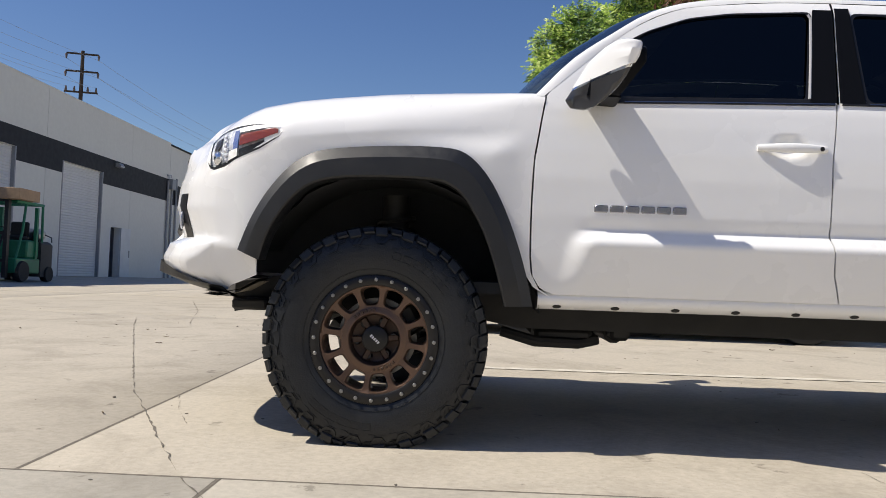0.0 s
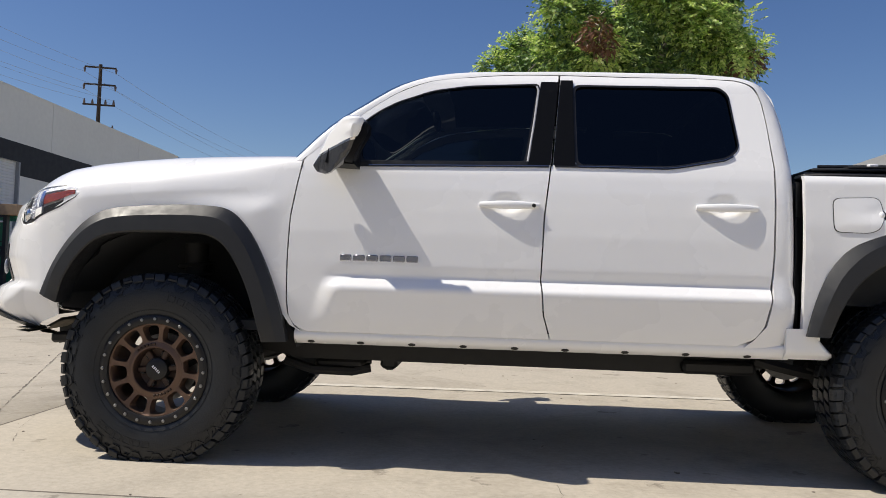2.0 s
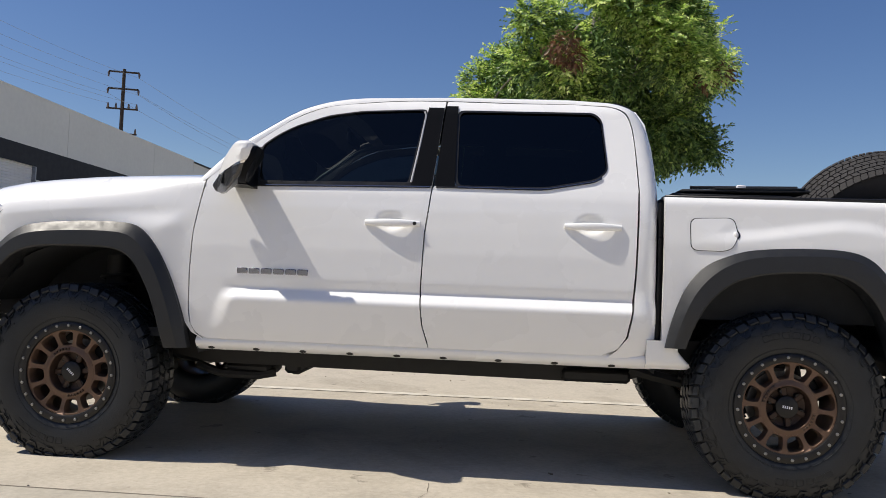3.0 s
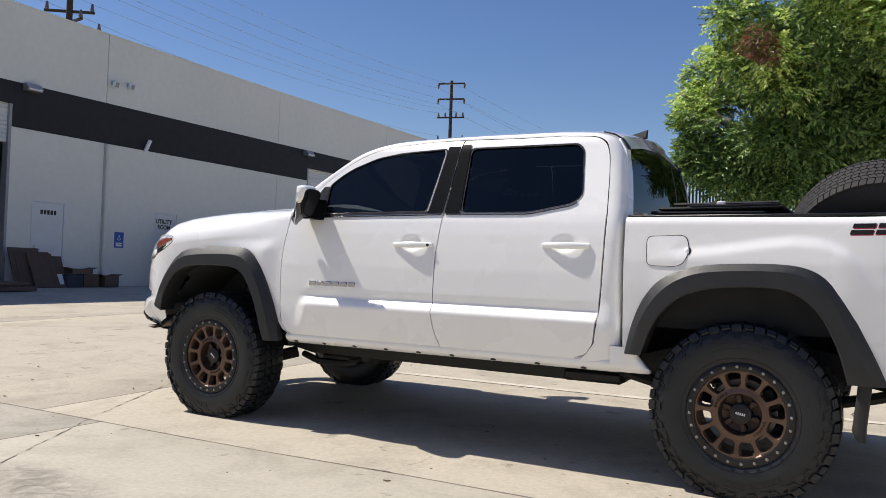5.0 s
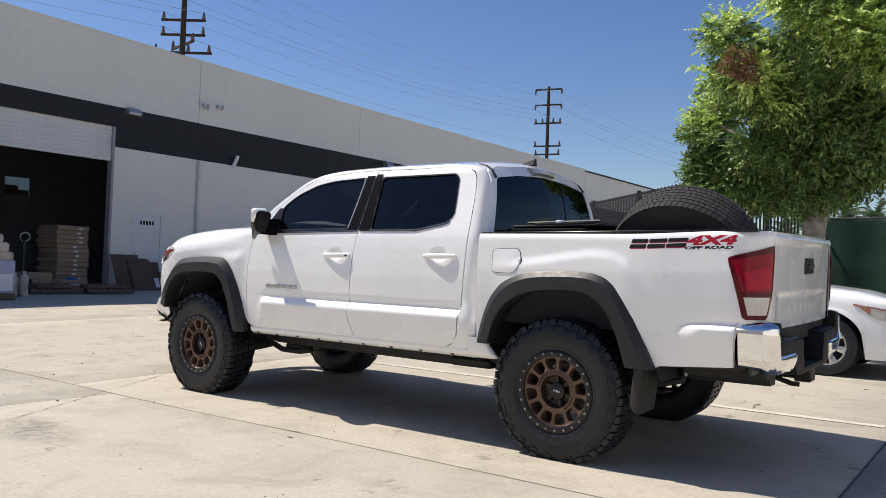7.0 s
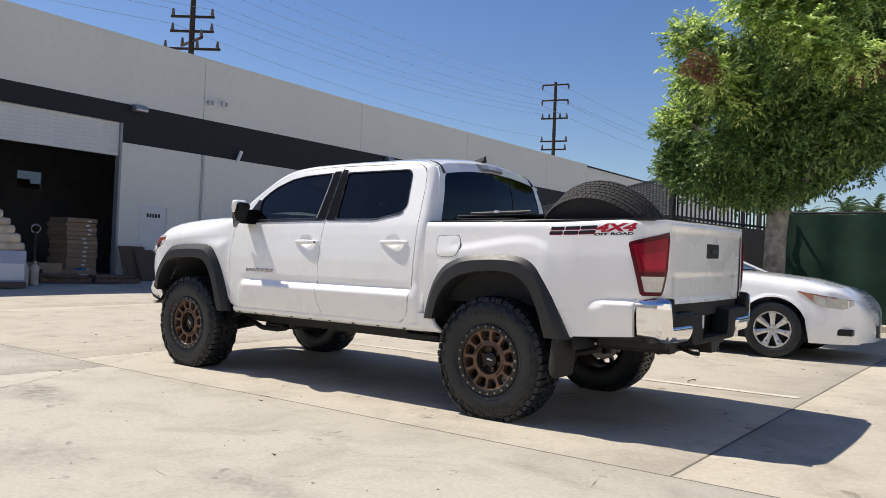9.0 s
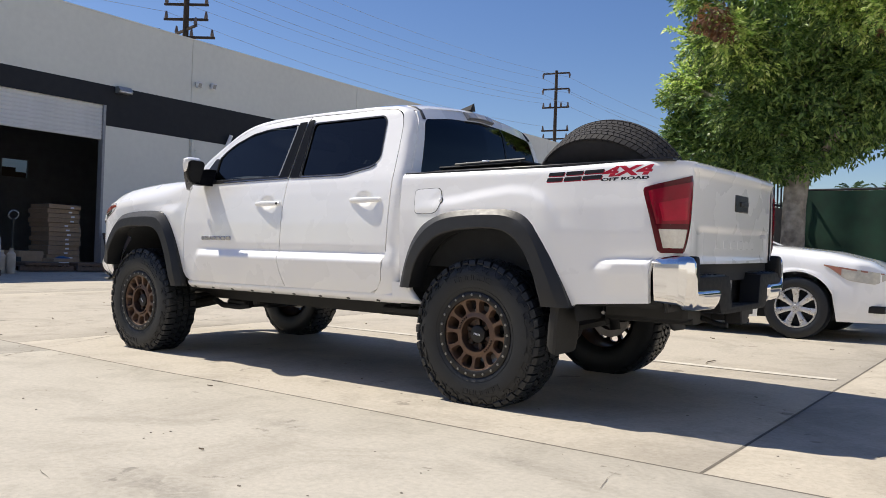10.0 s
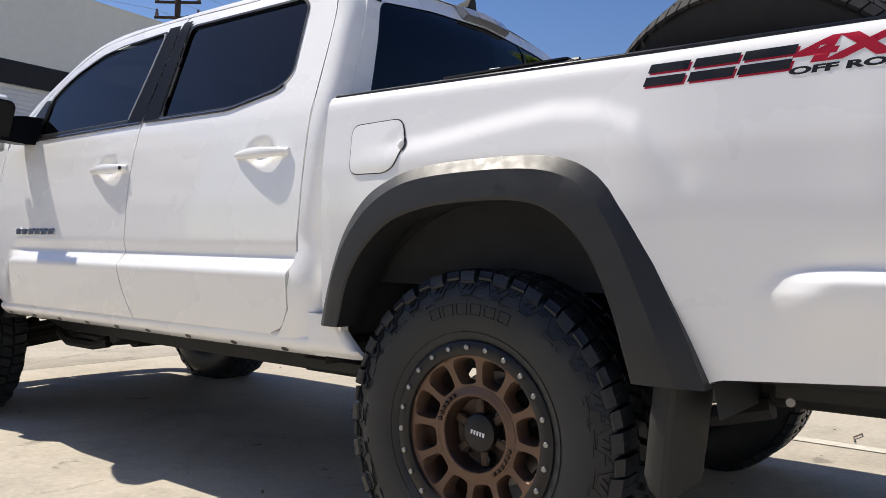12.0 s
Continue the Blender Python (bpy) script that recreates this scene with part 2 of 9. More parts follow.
def box(bm, x0, x1, y0, y1, z0, z1, bevel=0.0, m=None, seg=1):
    r = bmesh.ops.create_cube(bm, size=1.0)
    vs = r["verts"]
    t = Matrix.Translation(((x0 + x1) / 2, (y0 + y1) / 2, (z0 + z1) / 2)) @ Matrix.Diagonal((abs(x1 - x0), abs(y1 - y0), abs(z1 - z0), 1))
    bmesh.ops.transform(bm, matrix=t, verts=vs)
    if bevel:
        es = {e for v in vs for e in v.link_edges}
        r = bmesh.ops.bevel(bm, geom=list(es), offset=bevel, segments=seg, affect="EDGES", profile=0.5)
        vs = list({v for f in r["faces"] for v in f.verts} | {v for v in vs if v.is_valid})
    if m is not None:
        bmesh.ops.transform(bm, matrix=m, verts=[v for v in vs if v.is_valid])
    return vs


def grid(bm, rows, close_u=False, close_v=False, mi=0):
    """Quads over a list of rows of points; returns the rows of vertices."""
    vr = [[bm.verts.new(p) for p in r] for r in rows]
    nu, nv = len(vr), len(vr[0])
    for i in range(nu if close_u else nu - 1):
        a, b = vr[i], vr[(i + 1) % nu]
        for j in range(nv if close_v else nv - 1):
            k = (j + 1) % nv
            q = [a[j], a[k], b[k], b[j]]
            if len(set(q)) == 4:
                f = bm.faces.new(q)
                f.material_index = mi
    return vr


def tube(bm, pts, r, n=8, cap=True):
    """A round bar along points; r may be one radius or one for each point."""
    pts = [Vector(p) for p in pts]
    rad = r if isinstance(r, (list, tuple)) else [r] * len(pts)
    rows = []
    up = Vector((0, 0, 1))
    for i, p in enumerate(pts):
        d = (pts[min(i + 1, len(pts) - 1)] - pts[max(i - 1, 0)]).normalized()
        ref = up if abs(d.z) < 0.95 else Vector((1, 0, 0))
        a = d.cross(ref).normalized()
        b = d.cross(a).normalized()
        rows.append([p + (a * math.cos(t) + b * math.sin(t)) * rad[i] for t in (2 * math.pi * k / n for k in range(n))])
    vr = grid(bm, rows, close_v=True)
    if cap:
        bm.faces.new(vr[0])
        bm.faces.new(vr[-1])
    return vr


def lathe(bm, profile, n, m=None, a0=0.0, a1=2 * math.pi, mi=0):
    """Revolves (radius, along) points about the y axis."""
    full = abs(a1 - a0 - 2 * math.pi) < 1e-6
    cnt = n if full else n + 1
    rows = []
    for i in range(cnt):
        t = a0 + (a1 - a0) * i / n
        rows.append([Vector((r * math.cos(t), y, r * math.sin(t))) for r, y in profile])
    if m is not None:
        rows = [[m @ p for p in r] for r in rows]
    return grid(bm, rows, close_u=full, mi=mi)


def lerp(a, b, t):
    return a + (b - a) * t


def pw(x, pts):
    """Piecewise line through (x, value) points."""
    if x <= pts[0][0]:
        return pts[0][1]
    for (a, b), (c, d) in zip(pts, pts[1:]):
        if x <= c:
            return b + (d - b) * (x - a) / (c - a) if c > a else d
    return pts[-1][1]


def smooth01(a, b, x):
    t = min(max((x - a) / (b - a), 0), 1)
    return t * t * (3 - 2 * t)


def text_mesh(name, body, size, m, material, parent, extrude=0.002, label="", shear=0.0, width=None, bold=0.0):
    cu = bpy.data.curves.new(name, "FONT")
    cu.body, cu.size, cu.extrude, cu.shear, cu.resolution_u = body, size, extrude, shear, 3
    cu.align_x, cu.align_y = "CENTER", "CENTER"
    cu.offset = bold
    tmp = new(name, cu)
    dg = bpy.context.evaluated_depsgraph_get()
    me = bpy.data.meshes.new_from_object(tmp.evaluated_get(dg))
    bpy.data.objects.remove(tmp)
    if width:
        xs = [v.co.x for v in me.vertices]
        k = width / max(max(xs) - min(xs), 1e-6)
        for v in me.vertices:
            v.co.x *= k
    me.materials.clear()
    me.materials.append(material)
    ob = new(name, me)
    ob.parent = parent
    ob.matrix_local = m
    if label:
        tagged(ob, label)
    return ob


def gz(x, y):
    """Height of the yard: level where the camera walks, rising gently past the pickup and up to the warehouse wall."""
    s = 0.021 * min(max(y + 1.4, 0), 5.4) + 0.004 * min(max(y - 4.0, 0), 22)
    return s + 0.12 * smooth01(-9, -14, x)

# ---------------------------------------------------------------- ground
def ground_sheet():
    bm = bmesh.new()
    xs = [-900, -300, -120, -60, -30] + [-24 + 1.0 * i for i in range(40)] + [20, 30, 60, 120, 300, 900]
    ys = [-900, -300, -120, -60, -30, -14, -8, -4, -1.4] + [-0.5 + 0.75 * i for i in range(8)] + [6, 8, 12, 18, 26, 40, 70, 120, 300, 900]
    grid(bm, [[Vector((x, y, gz(x, y) - 0.012)) for y in ys] for x in xs])
    return tagged(finish(bm, "ground", CONCRETE), "sunlit pale concrete yard, worn and stained, with dark joints", "ground", kind="structure")


ground = ground_sheet()
def skew(x, y):
    """The joint beside the pickup runs a little out of square."""
    return y + pw(x, [(-14, 0.04), (-1, 0.015), (0.7, -0.012), (1.7, 0.025), (4.2, 0.02), (10, 0.05)]) * max(0, 1 - abs(y + 1.4) / 4)


jx_n = [-24.0, -18.3, -12.6, -6.8, -1.03, 4.655, 10.3, 16.0]
jx_s = [-23.4, -17.65, -11.9, -6.15, -0.40, 5.35, 11.1, 16.0]
jy = [-14.0, -7.6, -1.40, 5.2, 11.6, 18.0, 24.4, 31.0]
for j in range(len(jy) - 1):
    jx = jx_s if jy[j] < -1.41 else jx_n
    for i in range(len(jx) - 1):
        x0, x1, y0, y1 = jx[i] + 0.006, jx[i + 1] - 0.006, jy[j] + 0.006, jy[j + 1] - 0.006
        if x1 < -13.9:
            continue
        x0 = max(x0, -14.15)
        bm = bmesh.new()
        nx, ny = 8, 8
        b = 0.006
        us = [x0, x0 + b] + [lerp(x0, x1, k / nx) for k in range(1, nx)] + [x1 - b, x1]
        vs = [y0, y0 + b] + [lerp(y0, y1, k / ny) for k in range(1, ny)] + [y1 - b, y1]
        rows = []
        for a, x in enumerate(us):
            rows.append([Vector((x, skew(x, y), gz(x, skew(x, y)) - (0.004 if a in (0, len(us) - 1) or c in (0, len(vs) - 1) else 0.0))) for c, y in enumerate(vs)])
        vr = grid(bm, rows)
        for edge in ([r[0] for r in vr], [r[-1] for r in vr], vr[0], vr[-1]):
            low = [bm.verts.new(v.co + Vector((0, 0, -0.02))) for v in edge]
            for k in range(len(edge) - 1):
                bm.faces.new((edge[k], edge[k + 1], low[k + 1], low[k]))
        part("concrete_slab", bm, CONCRETE_S if jy[j] < -1.41 else CONCRETE, ground)
# dirt packed in the joints
bm = bmesh.new()
for y in jy[1:-1]:
    grid(bm, [[Vector((x, skew(x, y) + s, gz(x, skew(x, y)) - 0.001)) for x in [-14.1 + 0.75 * k for k in range(38)]] for s in (-0.0075, 0.0075)])
for j in range(len(jy) - 1):
    for x in (jx_s if jy[j] < -1.41 else jx_n)[1:-1]:
        if x > -13.9:
            grid(bm, [[Vector((x + s, skew(x, y), gz(x, skew(x, y)) - 0.0015)) for y in [lerp(jy[j], jy[j + 1], k / 10) for k in range(11)]] for s in (-0.0075, 0.0075)])
part("joint_dirt", bm, JOINT, ground, "dark dirt packed in the slab joints")


def crack(points, width, seed):
    rng = random.Random(seed)
    pts = []
    for (a, b), (c, d) in zip(points, points[1:]):
        n = max(3, int(math.hypot(c - a, d - b) / 0.05))
        for k in range(n):
            t = k / n
            pts.append((lerp(a, c, t) + rng.uniform(-1, 1) * 0.0055, lerp(b, d, t) + rng.uniform(-1, 1) * 0.0055))
    bm = bmesh.new()
    rows = [[], []]
    for i, (x, y) in enumerate(pts):
        a, b = pts[max(i - 1, 0)], pts[min(i + 1, len(pts) - 1)]
        d = Vector((b[0] - a[0], b[1] - a[1])).normalized()
        w = width * (rng.uniform(0.2, 0.75) if rng.random() < 0.55 else 0.05)
        rows[0].append(Vector((x - d.y * w, y + d.x * w, gz(x, y) + 0.003)))
        rows[1].append(Vector((x + d.y * w, y - d.x * w, gz(x, y) + 0.003)))
    grid(bm, rows)
    part("crack", bm, CRACK, ground, "fine dirty crack in the concrete")


crack([(-3.15, 4.6), (-2.79, 3.66), (-1.72, 1.12), (-1.29, 0.10), (-1.02, -0.42), (-0.84, -0.78), (-0.65, -1.14), (-0.53, -1.38)], 0.008, 3)
crack([(-0.52, -1.40), (-0.34, -1.67), (-0.05, -2.14), (0.13, -2.44), (0.42, -2.95), (0.60, -3.4)], 0.007, 6)
crack([(-4.2, 9.4), (-3.15, 6.55), (-2.34, 3.88)], 0.007, 4)
crack([(-1.02, -0.01), (-0.90, -0.35), (-0.74, -0.69)], 0.003, 8)
crack([(1.56, -1.40), (1.66, -1.33), (1.72, -1.15), (1.70, -0.95)], 0.003, 7)
crack([(1.58, -1.385), (1.66, -1.378), (1.72, -1.385)], 0.014, 17)
crack([(4.46, -1.86), (4.42, -1.70), (4.40, -1.42)], 0.0025, 19)
crack([(4.9, 3.1), (5.5, 2.9), (6.1, 3.3)], 0.004, 9)
crack([(2.6, -3.15), (2.8, -3.05), (3.05, -3.12)], 0.002, 23)
# small stones and crumbs that lie about
rng = random.Random(12)
bm = bmesh.new()
for _ in range(420):
    x, y = rng.uniform(-6, 8), rng.uniform(-4.3, 6)
    s = rng.uniform(0.002, 0.0055) * (2.0 if rng.random() < 0.06 else 1.0)
    vs = bmesh.ops.create_icosphere(bm, subdivisions=1, radius=s)["verts"]
    bmesh.ops.transform(bm, matrix=Matrix.Translation((x, y, gz(x, y) + s * 0.3)) @ Matrix.Diagonal((rng.uniform(0.8, 2.2), 1, 0.5, 1)), verts=vs)
tagged(finish(bm, "gravel", CRACK), "small dark stones and crumbs scattered on the concrete", "debris", kind="stuff")


def painted_line(x0, x1, y0, y1, w=0.095):
    bm = bmesh.new()
    n = 24
    grid(bm, [[Vector((lerp(x0, x1, k / n), lerp(y0, y1, k / n) + s, gz(0, lerp(y0, y1, k / n) + s) + 0.004)) for k in range(n + 1)] for s in (-w / 2, w / 2)])
    part("painted_line", bm, LINE, ground, "worn white parking line")


painted_line(-0.4, 4.58, 1.44, 1.52)


def litter(count, seed, x0, x1, y0, y1):
    """Dry curled leaves and bits of twig."""
    rng = random.Random(seed)
    bm = bmesh.new()
    for _ in range(count):
        x, y, a = rng.uniform(x0, x1), rng.uniform(y0, y1), rng.uniform(0, math.pi)
        L, w = rng.uniform(0.010, 0.026), rng.uniform(0.003, 0.008)
        d, e = Vector((math.cos(a), math.sin(a), 0)), Vector((-math.sin(a), math.cos(a), 0))
        o = Vector((x, y, gz(x, y) + 0.002))
        up = Vector((0, 0, rng.uniform(0.004, 0.009)))
        grid(bm, [[o + d * L * u + e * w * k * (1 - u * u) + up * (abs(k) * 0.8 + 0.3 * abs(u)) for k in (-1, 0, 1)] for u in (-1, -0.5, 0, 0.5, 0.98)])
    return tagged(finish(bm, "dry_leaves", LITTER), "dry brown leaves and twig ends lying on the concrete", "leaf litter", kind="stuff")


litter(36, 31, -5, 7.5, -4.6, 5)
twig = thing("twig", "thin dry twig lying on the concrete behind the pickup", "twig", pose(3.64, 1.72, gz(3.64, 1.72)))
bm = bmesh.new()
tube(bm, [(0.01, -0.12, 0.006), (-0.01, -0.03, 0.009), (0.006, 0.06, 0.012), (0.0, 0.13, 0.006)], [0.003, 0.004, 0.004, 0.002], 6)
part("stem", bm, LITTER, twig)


# ---------------------------------------------------------------- warehouse
WX = -14.15
warehouse = thing("warehouse", "long grey tilt-up concrete warehouse with a dark painted band", "building", pose(WX, 0, 0))
openings = [(3.05, 6.76, 4.55), (7.37, 8.28, 2.36), (11.10, 11.94, 2.36), (17.83, 21.15, 4.46), (24.08, 27.28, 4.46), (28.18, 29.06, 2.37)]
panels = [-12.0, -5.25, 1.5, 9.34, 16.22, 22.95, 29.9, 34.3]


def parapet(y):
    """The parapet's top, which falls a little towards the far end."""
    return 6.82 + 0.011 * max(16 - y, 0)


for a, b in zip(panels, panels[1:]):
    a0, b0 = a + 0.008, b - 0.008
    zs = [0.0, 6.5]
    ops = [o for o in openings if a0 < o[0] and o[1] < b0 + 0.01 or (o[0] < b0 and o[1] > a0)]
    ys = sorted({a0, b0, *[min(max(v, a0), b0) for o in ops for v in o[:2]]})
    bm = bmesh.new()
    for y0, y1 in zip(ys, ys[1:]):
        mid = (y0 + y1) / 2
        bottom = max([o[2] for o in ops if o[0] < mid < o[1]], default=-0.1)
        box(bm, -0.25, 0, y0, y1, bottom, 6.5)
    for v in bm.verts:
        if v.co.z > 6.4:
            v.co.z = parapet(v.co.y)
    bmesh.ops.remove_doubles(bm, verts=bm.verts, dist=0.0005)
    part("wall_panel", bm, WALL, warehouse, sharp=20)
# band, stepped up over the shutters
ys = sorted({-12.0, 34.28, *[v for o in openings if o[2] > 4 for v in o[:2]]})
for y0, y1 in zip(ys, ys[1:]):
    mid = (y0 + y1) / 2
    z0 = max([o[2] for o in openings if o[2] > 4 and o[0] < mid < o[1]], default=4.02)
    bm = bmesh.new()
    box(bm, 0.002, 0.006, y0, y1, z0, 5.09)
    part("painted_band", bm, BAND, warehouse, "near-black painted band")
bm = bmesh.new()
for y0, y1 in ((-12, 16), (16, 34.29)):
    rows = [[Vector((x, y, parapet(y) + z)) for x, z in ((-0.29, 0), (0.02, 0), (0.02, 0.035), (-0.29, 0.035))] for y in (y0, y1)]
    grid(bm, rows, close_v=True)
part("coping", bm, WALL, warehouse)
bm = bmesh.new()
box(bm, -22, -0.3, -12, 34.2, 5.9, 6.0)
part("roof", bm, GREYMETAL, warehouse)
bm = bmesh.new()
box(bm, -22, -0.25, -12.2, -12.0, -0.1, 6.5)
box(bm, -22, -0.25, 34.05, 34.29, -0.1, 6.5)
box(bm, -22.2, -22, -12, 34.2, -0.1, 6.5)
part("wall", bm, WALL, warehouse)
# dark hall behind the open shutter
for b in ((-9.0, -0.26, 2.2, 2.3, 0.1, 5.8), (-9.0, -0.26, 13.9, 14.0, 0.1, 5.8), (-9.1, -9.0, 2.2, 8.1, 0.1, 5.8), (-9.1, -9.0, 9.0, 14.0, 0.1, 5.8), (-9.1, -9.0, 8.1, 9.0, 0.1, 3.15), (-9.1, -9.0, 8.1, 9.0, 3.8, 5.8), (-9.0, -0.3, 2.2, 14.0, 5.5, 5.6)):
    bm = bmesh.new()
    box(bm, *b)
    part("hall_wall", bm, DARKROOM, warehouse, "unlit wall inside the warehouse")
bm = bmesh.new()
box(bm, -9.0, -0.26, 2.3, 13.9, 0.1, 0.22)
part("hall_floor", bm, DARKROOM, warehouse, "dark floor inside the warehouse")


def shutter(y0, y1, z0, z1, depth):
    """Rolled steel slats between two guide rails."""
    door = part("shutter", (lambda b: (box(b, -depth - 0.04, -depth - 0.03, y0, y1, z0, z1), b)[1])(bmesh.new()), SHUTTER, warehouse, "white ribbed steel roller shutter")
    h = 0.095
    n = max(1, int((z1 - z0) / h))
    me = None
    for k in range(n):
        zc = z0 + (k + 0.5) * (z1 - z0) / n
        if me is None:
            bm = bmesh.new()
            prof = [(-0.5, 0.0), (-0.42, 0.010), (-0.25, 0.018), (0.25, 0.018), (0.42, 0.010), (0.5, 0.0)]
            grid(bm, [[Vector((dx, y, s * (z1 - z0) / n)) for y in (y0, y1)] for s, dx in prof])
            ob = part("slat", bm, SHUTTER, door, sharp=60)
            me = ob.data
        else:
            ob = new("slat", me)
            ob.parent = door
        ob.location = (-depth - 0.03, 0, zc)
    return door


shutter(3.05, 6.76, 3.64, 4.55, 0.05)
shutter(17.83, 21.15, 0.30, 4.46, 0.10)
shutter(24.08, 27.28, 0.32, 4.46, 0.10)
for y0, y1, z0, z1 in ((3.05, 6.76, 0.2, 4.55), (17.83, 21.15, 0.25, 4.46), (24.08, 27.28, 0.28, 4.46)):
    for y, s in ((y0, 1), (y1, -1)):
        bm = bmesh.new()
        box(bm, -0.2, 0.012, min(y, y + s * 0.07), max(y, y + s * 0.07), z0, z1, 0.004)
        part("guide_rail", bm, GREYMETAL, warehouse, "grey steel shutter guide")


def steel_door(y0, y1, z0, z1, swing=None):
    door = part("door", (lambda b: (box(b, -0.055, -0.012, y0 + 0.045, y1 - 0.045, z0 + 0.01, z1 - 0.045, 0.003), b)[1])(bmesh.new()), DOORPAINT, warehouse, "grey-white painted steel door, shut")
    bm = bmesh.new()
    box(bm, -0.12, 0.008, y0, y0 + 0.042, z0, z1)
    box(bm, -0.12, 0.008, y1 - 0.042, y1, z0, z1)
    box(bm, -0.12, 0.008, y0 + 0.042, y1 - 0.042, z1 - 0.042, z1)
    part("door_frame", bm, DOORPAINT, door)
    bm = bmesh.new()
    tube(bm, [(-0.012, y0 + 0.11, z0 + 0.92), (0.05, y0 + 0.11, z0 + 0.92), (0.055, y0 + 0.22, z0 + 0.92)], 0.012, 8)
    box(bm, -0.012, -0.004, y0 + 0.08, y0 + 0.14, z0 + 0.80, z0 + 1.02, 0.003)
    part("handle", bm, STEEL, door, "metal lever handle")
    return door


d10 = steel_door(7.37, 8.28, 0.24, 2.36)
bm = bmesh.new()
for k in range(5):
    box(bm, -0.0115, -0.008, 7.61 + 0.09 * k, 7.61 + 0.09 * k + 0.065, 2.02, 2.13)
part("number_bars", bm, INK, d10, "row of dark bars painted on the door")
util = steel_door(11.10, 11.94, 0.24, 2.36)
UT = Matrix(((0, 0, 1, -0.009), (1, 0, 0, 11.45), (0, 1, 0, 2.09), (0, 0, 0, 1)))
text_mesh("lettering", "UTILITY", 0.17, UT, INK, util, 0.001, "black stencilled words", width=0.60, bold=0.006)
text_mesh("lettering", "ROOM", 0.17, Matrix.Translation((0, 0, -0.16)) @ UT, INK, util, 0.001, "black stencilled words", width=0.44, bold=0.006)
# open man door near the far end
bm = bmesh.new()
box(bm, 0.01, 0.055, 29.08, 30.0, 0.32, 2.38, 0.004)
leaf = part("open_door", bm, DOORPAINT, warehouse, "grey steel door swung open flat to the wall")
bm = bmesh.new()
box(bm, 0.055, 0.10, 29.85, 29.88, 1.15, 1.45, 0.004)
part("handle", bm, STEEL, leaf)
bm = bmesh.new()
box(bm, -1.8, -1.7, 27.9, 29.4, 0.1, 2.8)
box(bm, -1.7, -0.26, 27.9, 28.0, 0.1, 2.8)
box(bm, -1.7, -0.26, 29.3, 29.4, 0.1, 2.8)
box(bm, -1.7, -0.26, 27.9, 29.4, 2.7, 2.8)
part("vestibule", bm, DARKROOM, warehouse)
# pipe at the panel joint
bm = bmesh.new()
tube(bm, [(0.05, 9.42, 0.25), (0.05, 9.42, 4.0)], 0.055, 10)
box(bm, 0, 0.12, 9.35, 9.49, 2.2, 2.24)
box(bm, 0, 0.12, 9.35, 9.49, 3.7, 3.74)
part("downpipe", bm, WALL, warehouse, "painted grey downpipe at a panel joint")


# plain wall across the yard, never in view, added to block low skylight
south = thing("wall_south", "plain grey concrete wall across the yard", "wall", pose(0, -19.0, 0), kind="structure")
bm = bmesh.new()
box(bm, -14, 46, -0.3, 0, -0.1, 7.2)
part("wall_face", bm, WALL, south)


def wall_pack(y, z):
    t = thing("wall_light", "metal-housed wall pack light fixed to the dark band", "wall light", pose(WX + 0.006, y, z), "wall lights on the warehouse")
    bm = bmesh.new()
    rows = []
    for s in (-0.19, 0.19):
        rows.append([Vector(p) for p in ((0, s, -0.09), (0.20, s, -0.09), (0.24, s, -0.03), (0.14, s, 0.09), (0, s, 0.09))])
    vr = grid(bm, rows, close_v=True)
    bm.faces.new(vr[0])
    bm.faces.new(vr[1])
    part("housing", bm, STEEL, t)
    bm = bmesh.new()
    box(bm, 0.17, 0.226, -0.16, 0.16, -0.075, -0.035, 0.01, pose(0.012, 0, 0))
    part("lens", bm, PAPER, t, "pale glass lens")


for y, z in ((7.18, 5.01), (17.76, 4.96), (28.5, 4.92)):
    wall_pack(y, z)


def flood(y, z):
    t = thing("floodlight", "small white floodlight on a wall bracket", "floodlight", pose(WX, y, z), "floodlights on the warehouse")
    bm = bmesh.new()
    box(bm, 0, 0.03, -0.05, 0.05, -0.05, 0.05, 0.005)
    tube(bm, [(0.02, 0, 0), (0.10, 0, 0)], 0.018, 8)
    part("bracket", bm, STEEL, t)
    bm = bmesh.new()
    box(bm, 0.09, 0.2, -0.08, 0.08, -0.10, 0.08, 0.02, pose(0, 0, 0, 0, 15, 0))
    part("head", bm, PAPER, t)
    bm = bmesh.new()
    box(bm, 0.2, 0.205, -0.055, 0.055, -0.075, 0.055, 0, pose(0, 0, 0, 0, 15, 0))
    part("lens", bm, GREYMETAL, t)


flood(9.50, 5.65)
flood(10.0, 5.70)
flood(34.0, 5.25)
cam_t = thing("wall_camera", "white bullet camera on the warehouse wall", "camera", pose(WX, 10.67, 4.15))
bm = bmesh.new()
tube(bm, [(0.06, -0.06, -0.18), (0.16, 0.02, 0.16)], 0.055, 12)
part("body", bm, PAPER, cam_t)
bm = bmesh.new()
tube(bm, [(0, 0.0, 0.0), (0.11, -0.01, 0.0)], 0.02, 8)
part("bracket", bm, STEEL, cam_t)
sgn = thing("parking_sign", "blue accessible parking sign fixed to the wall", "sign", pose(WX, 9.92, 1.50))
bm = bmesh.new()
box(bm, 0.002, 0.008, -0.15, 0.15, -0.21, 0.21, 0.002)
part("plate", bm, BLUE, sgn)
bm = bmesh.new()
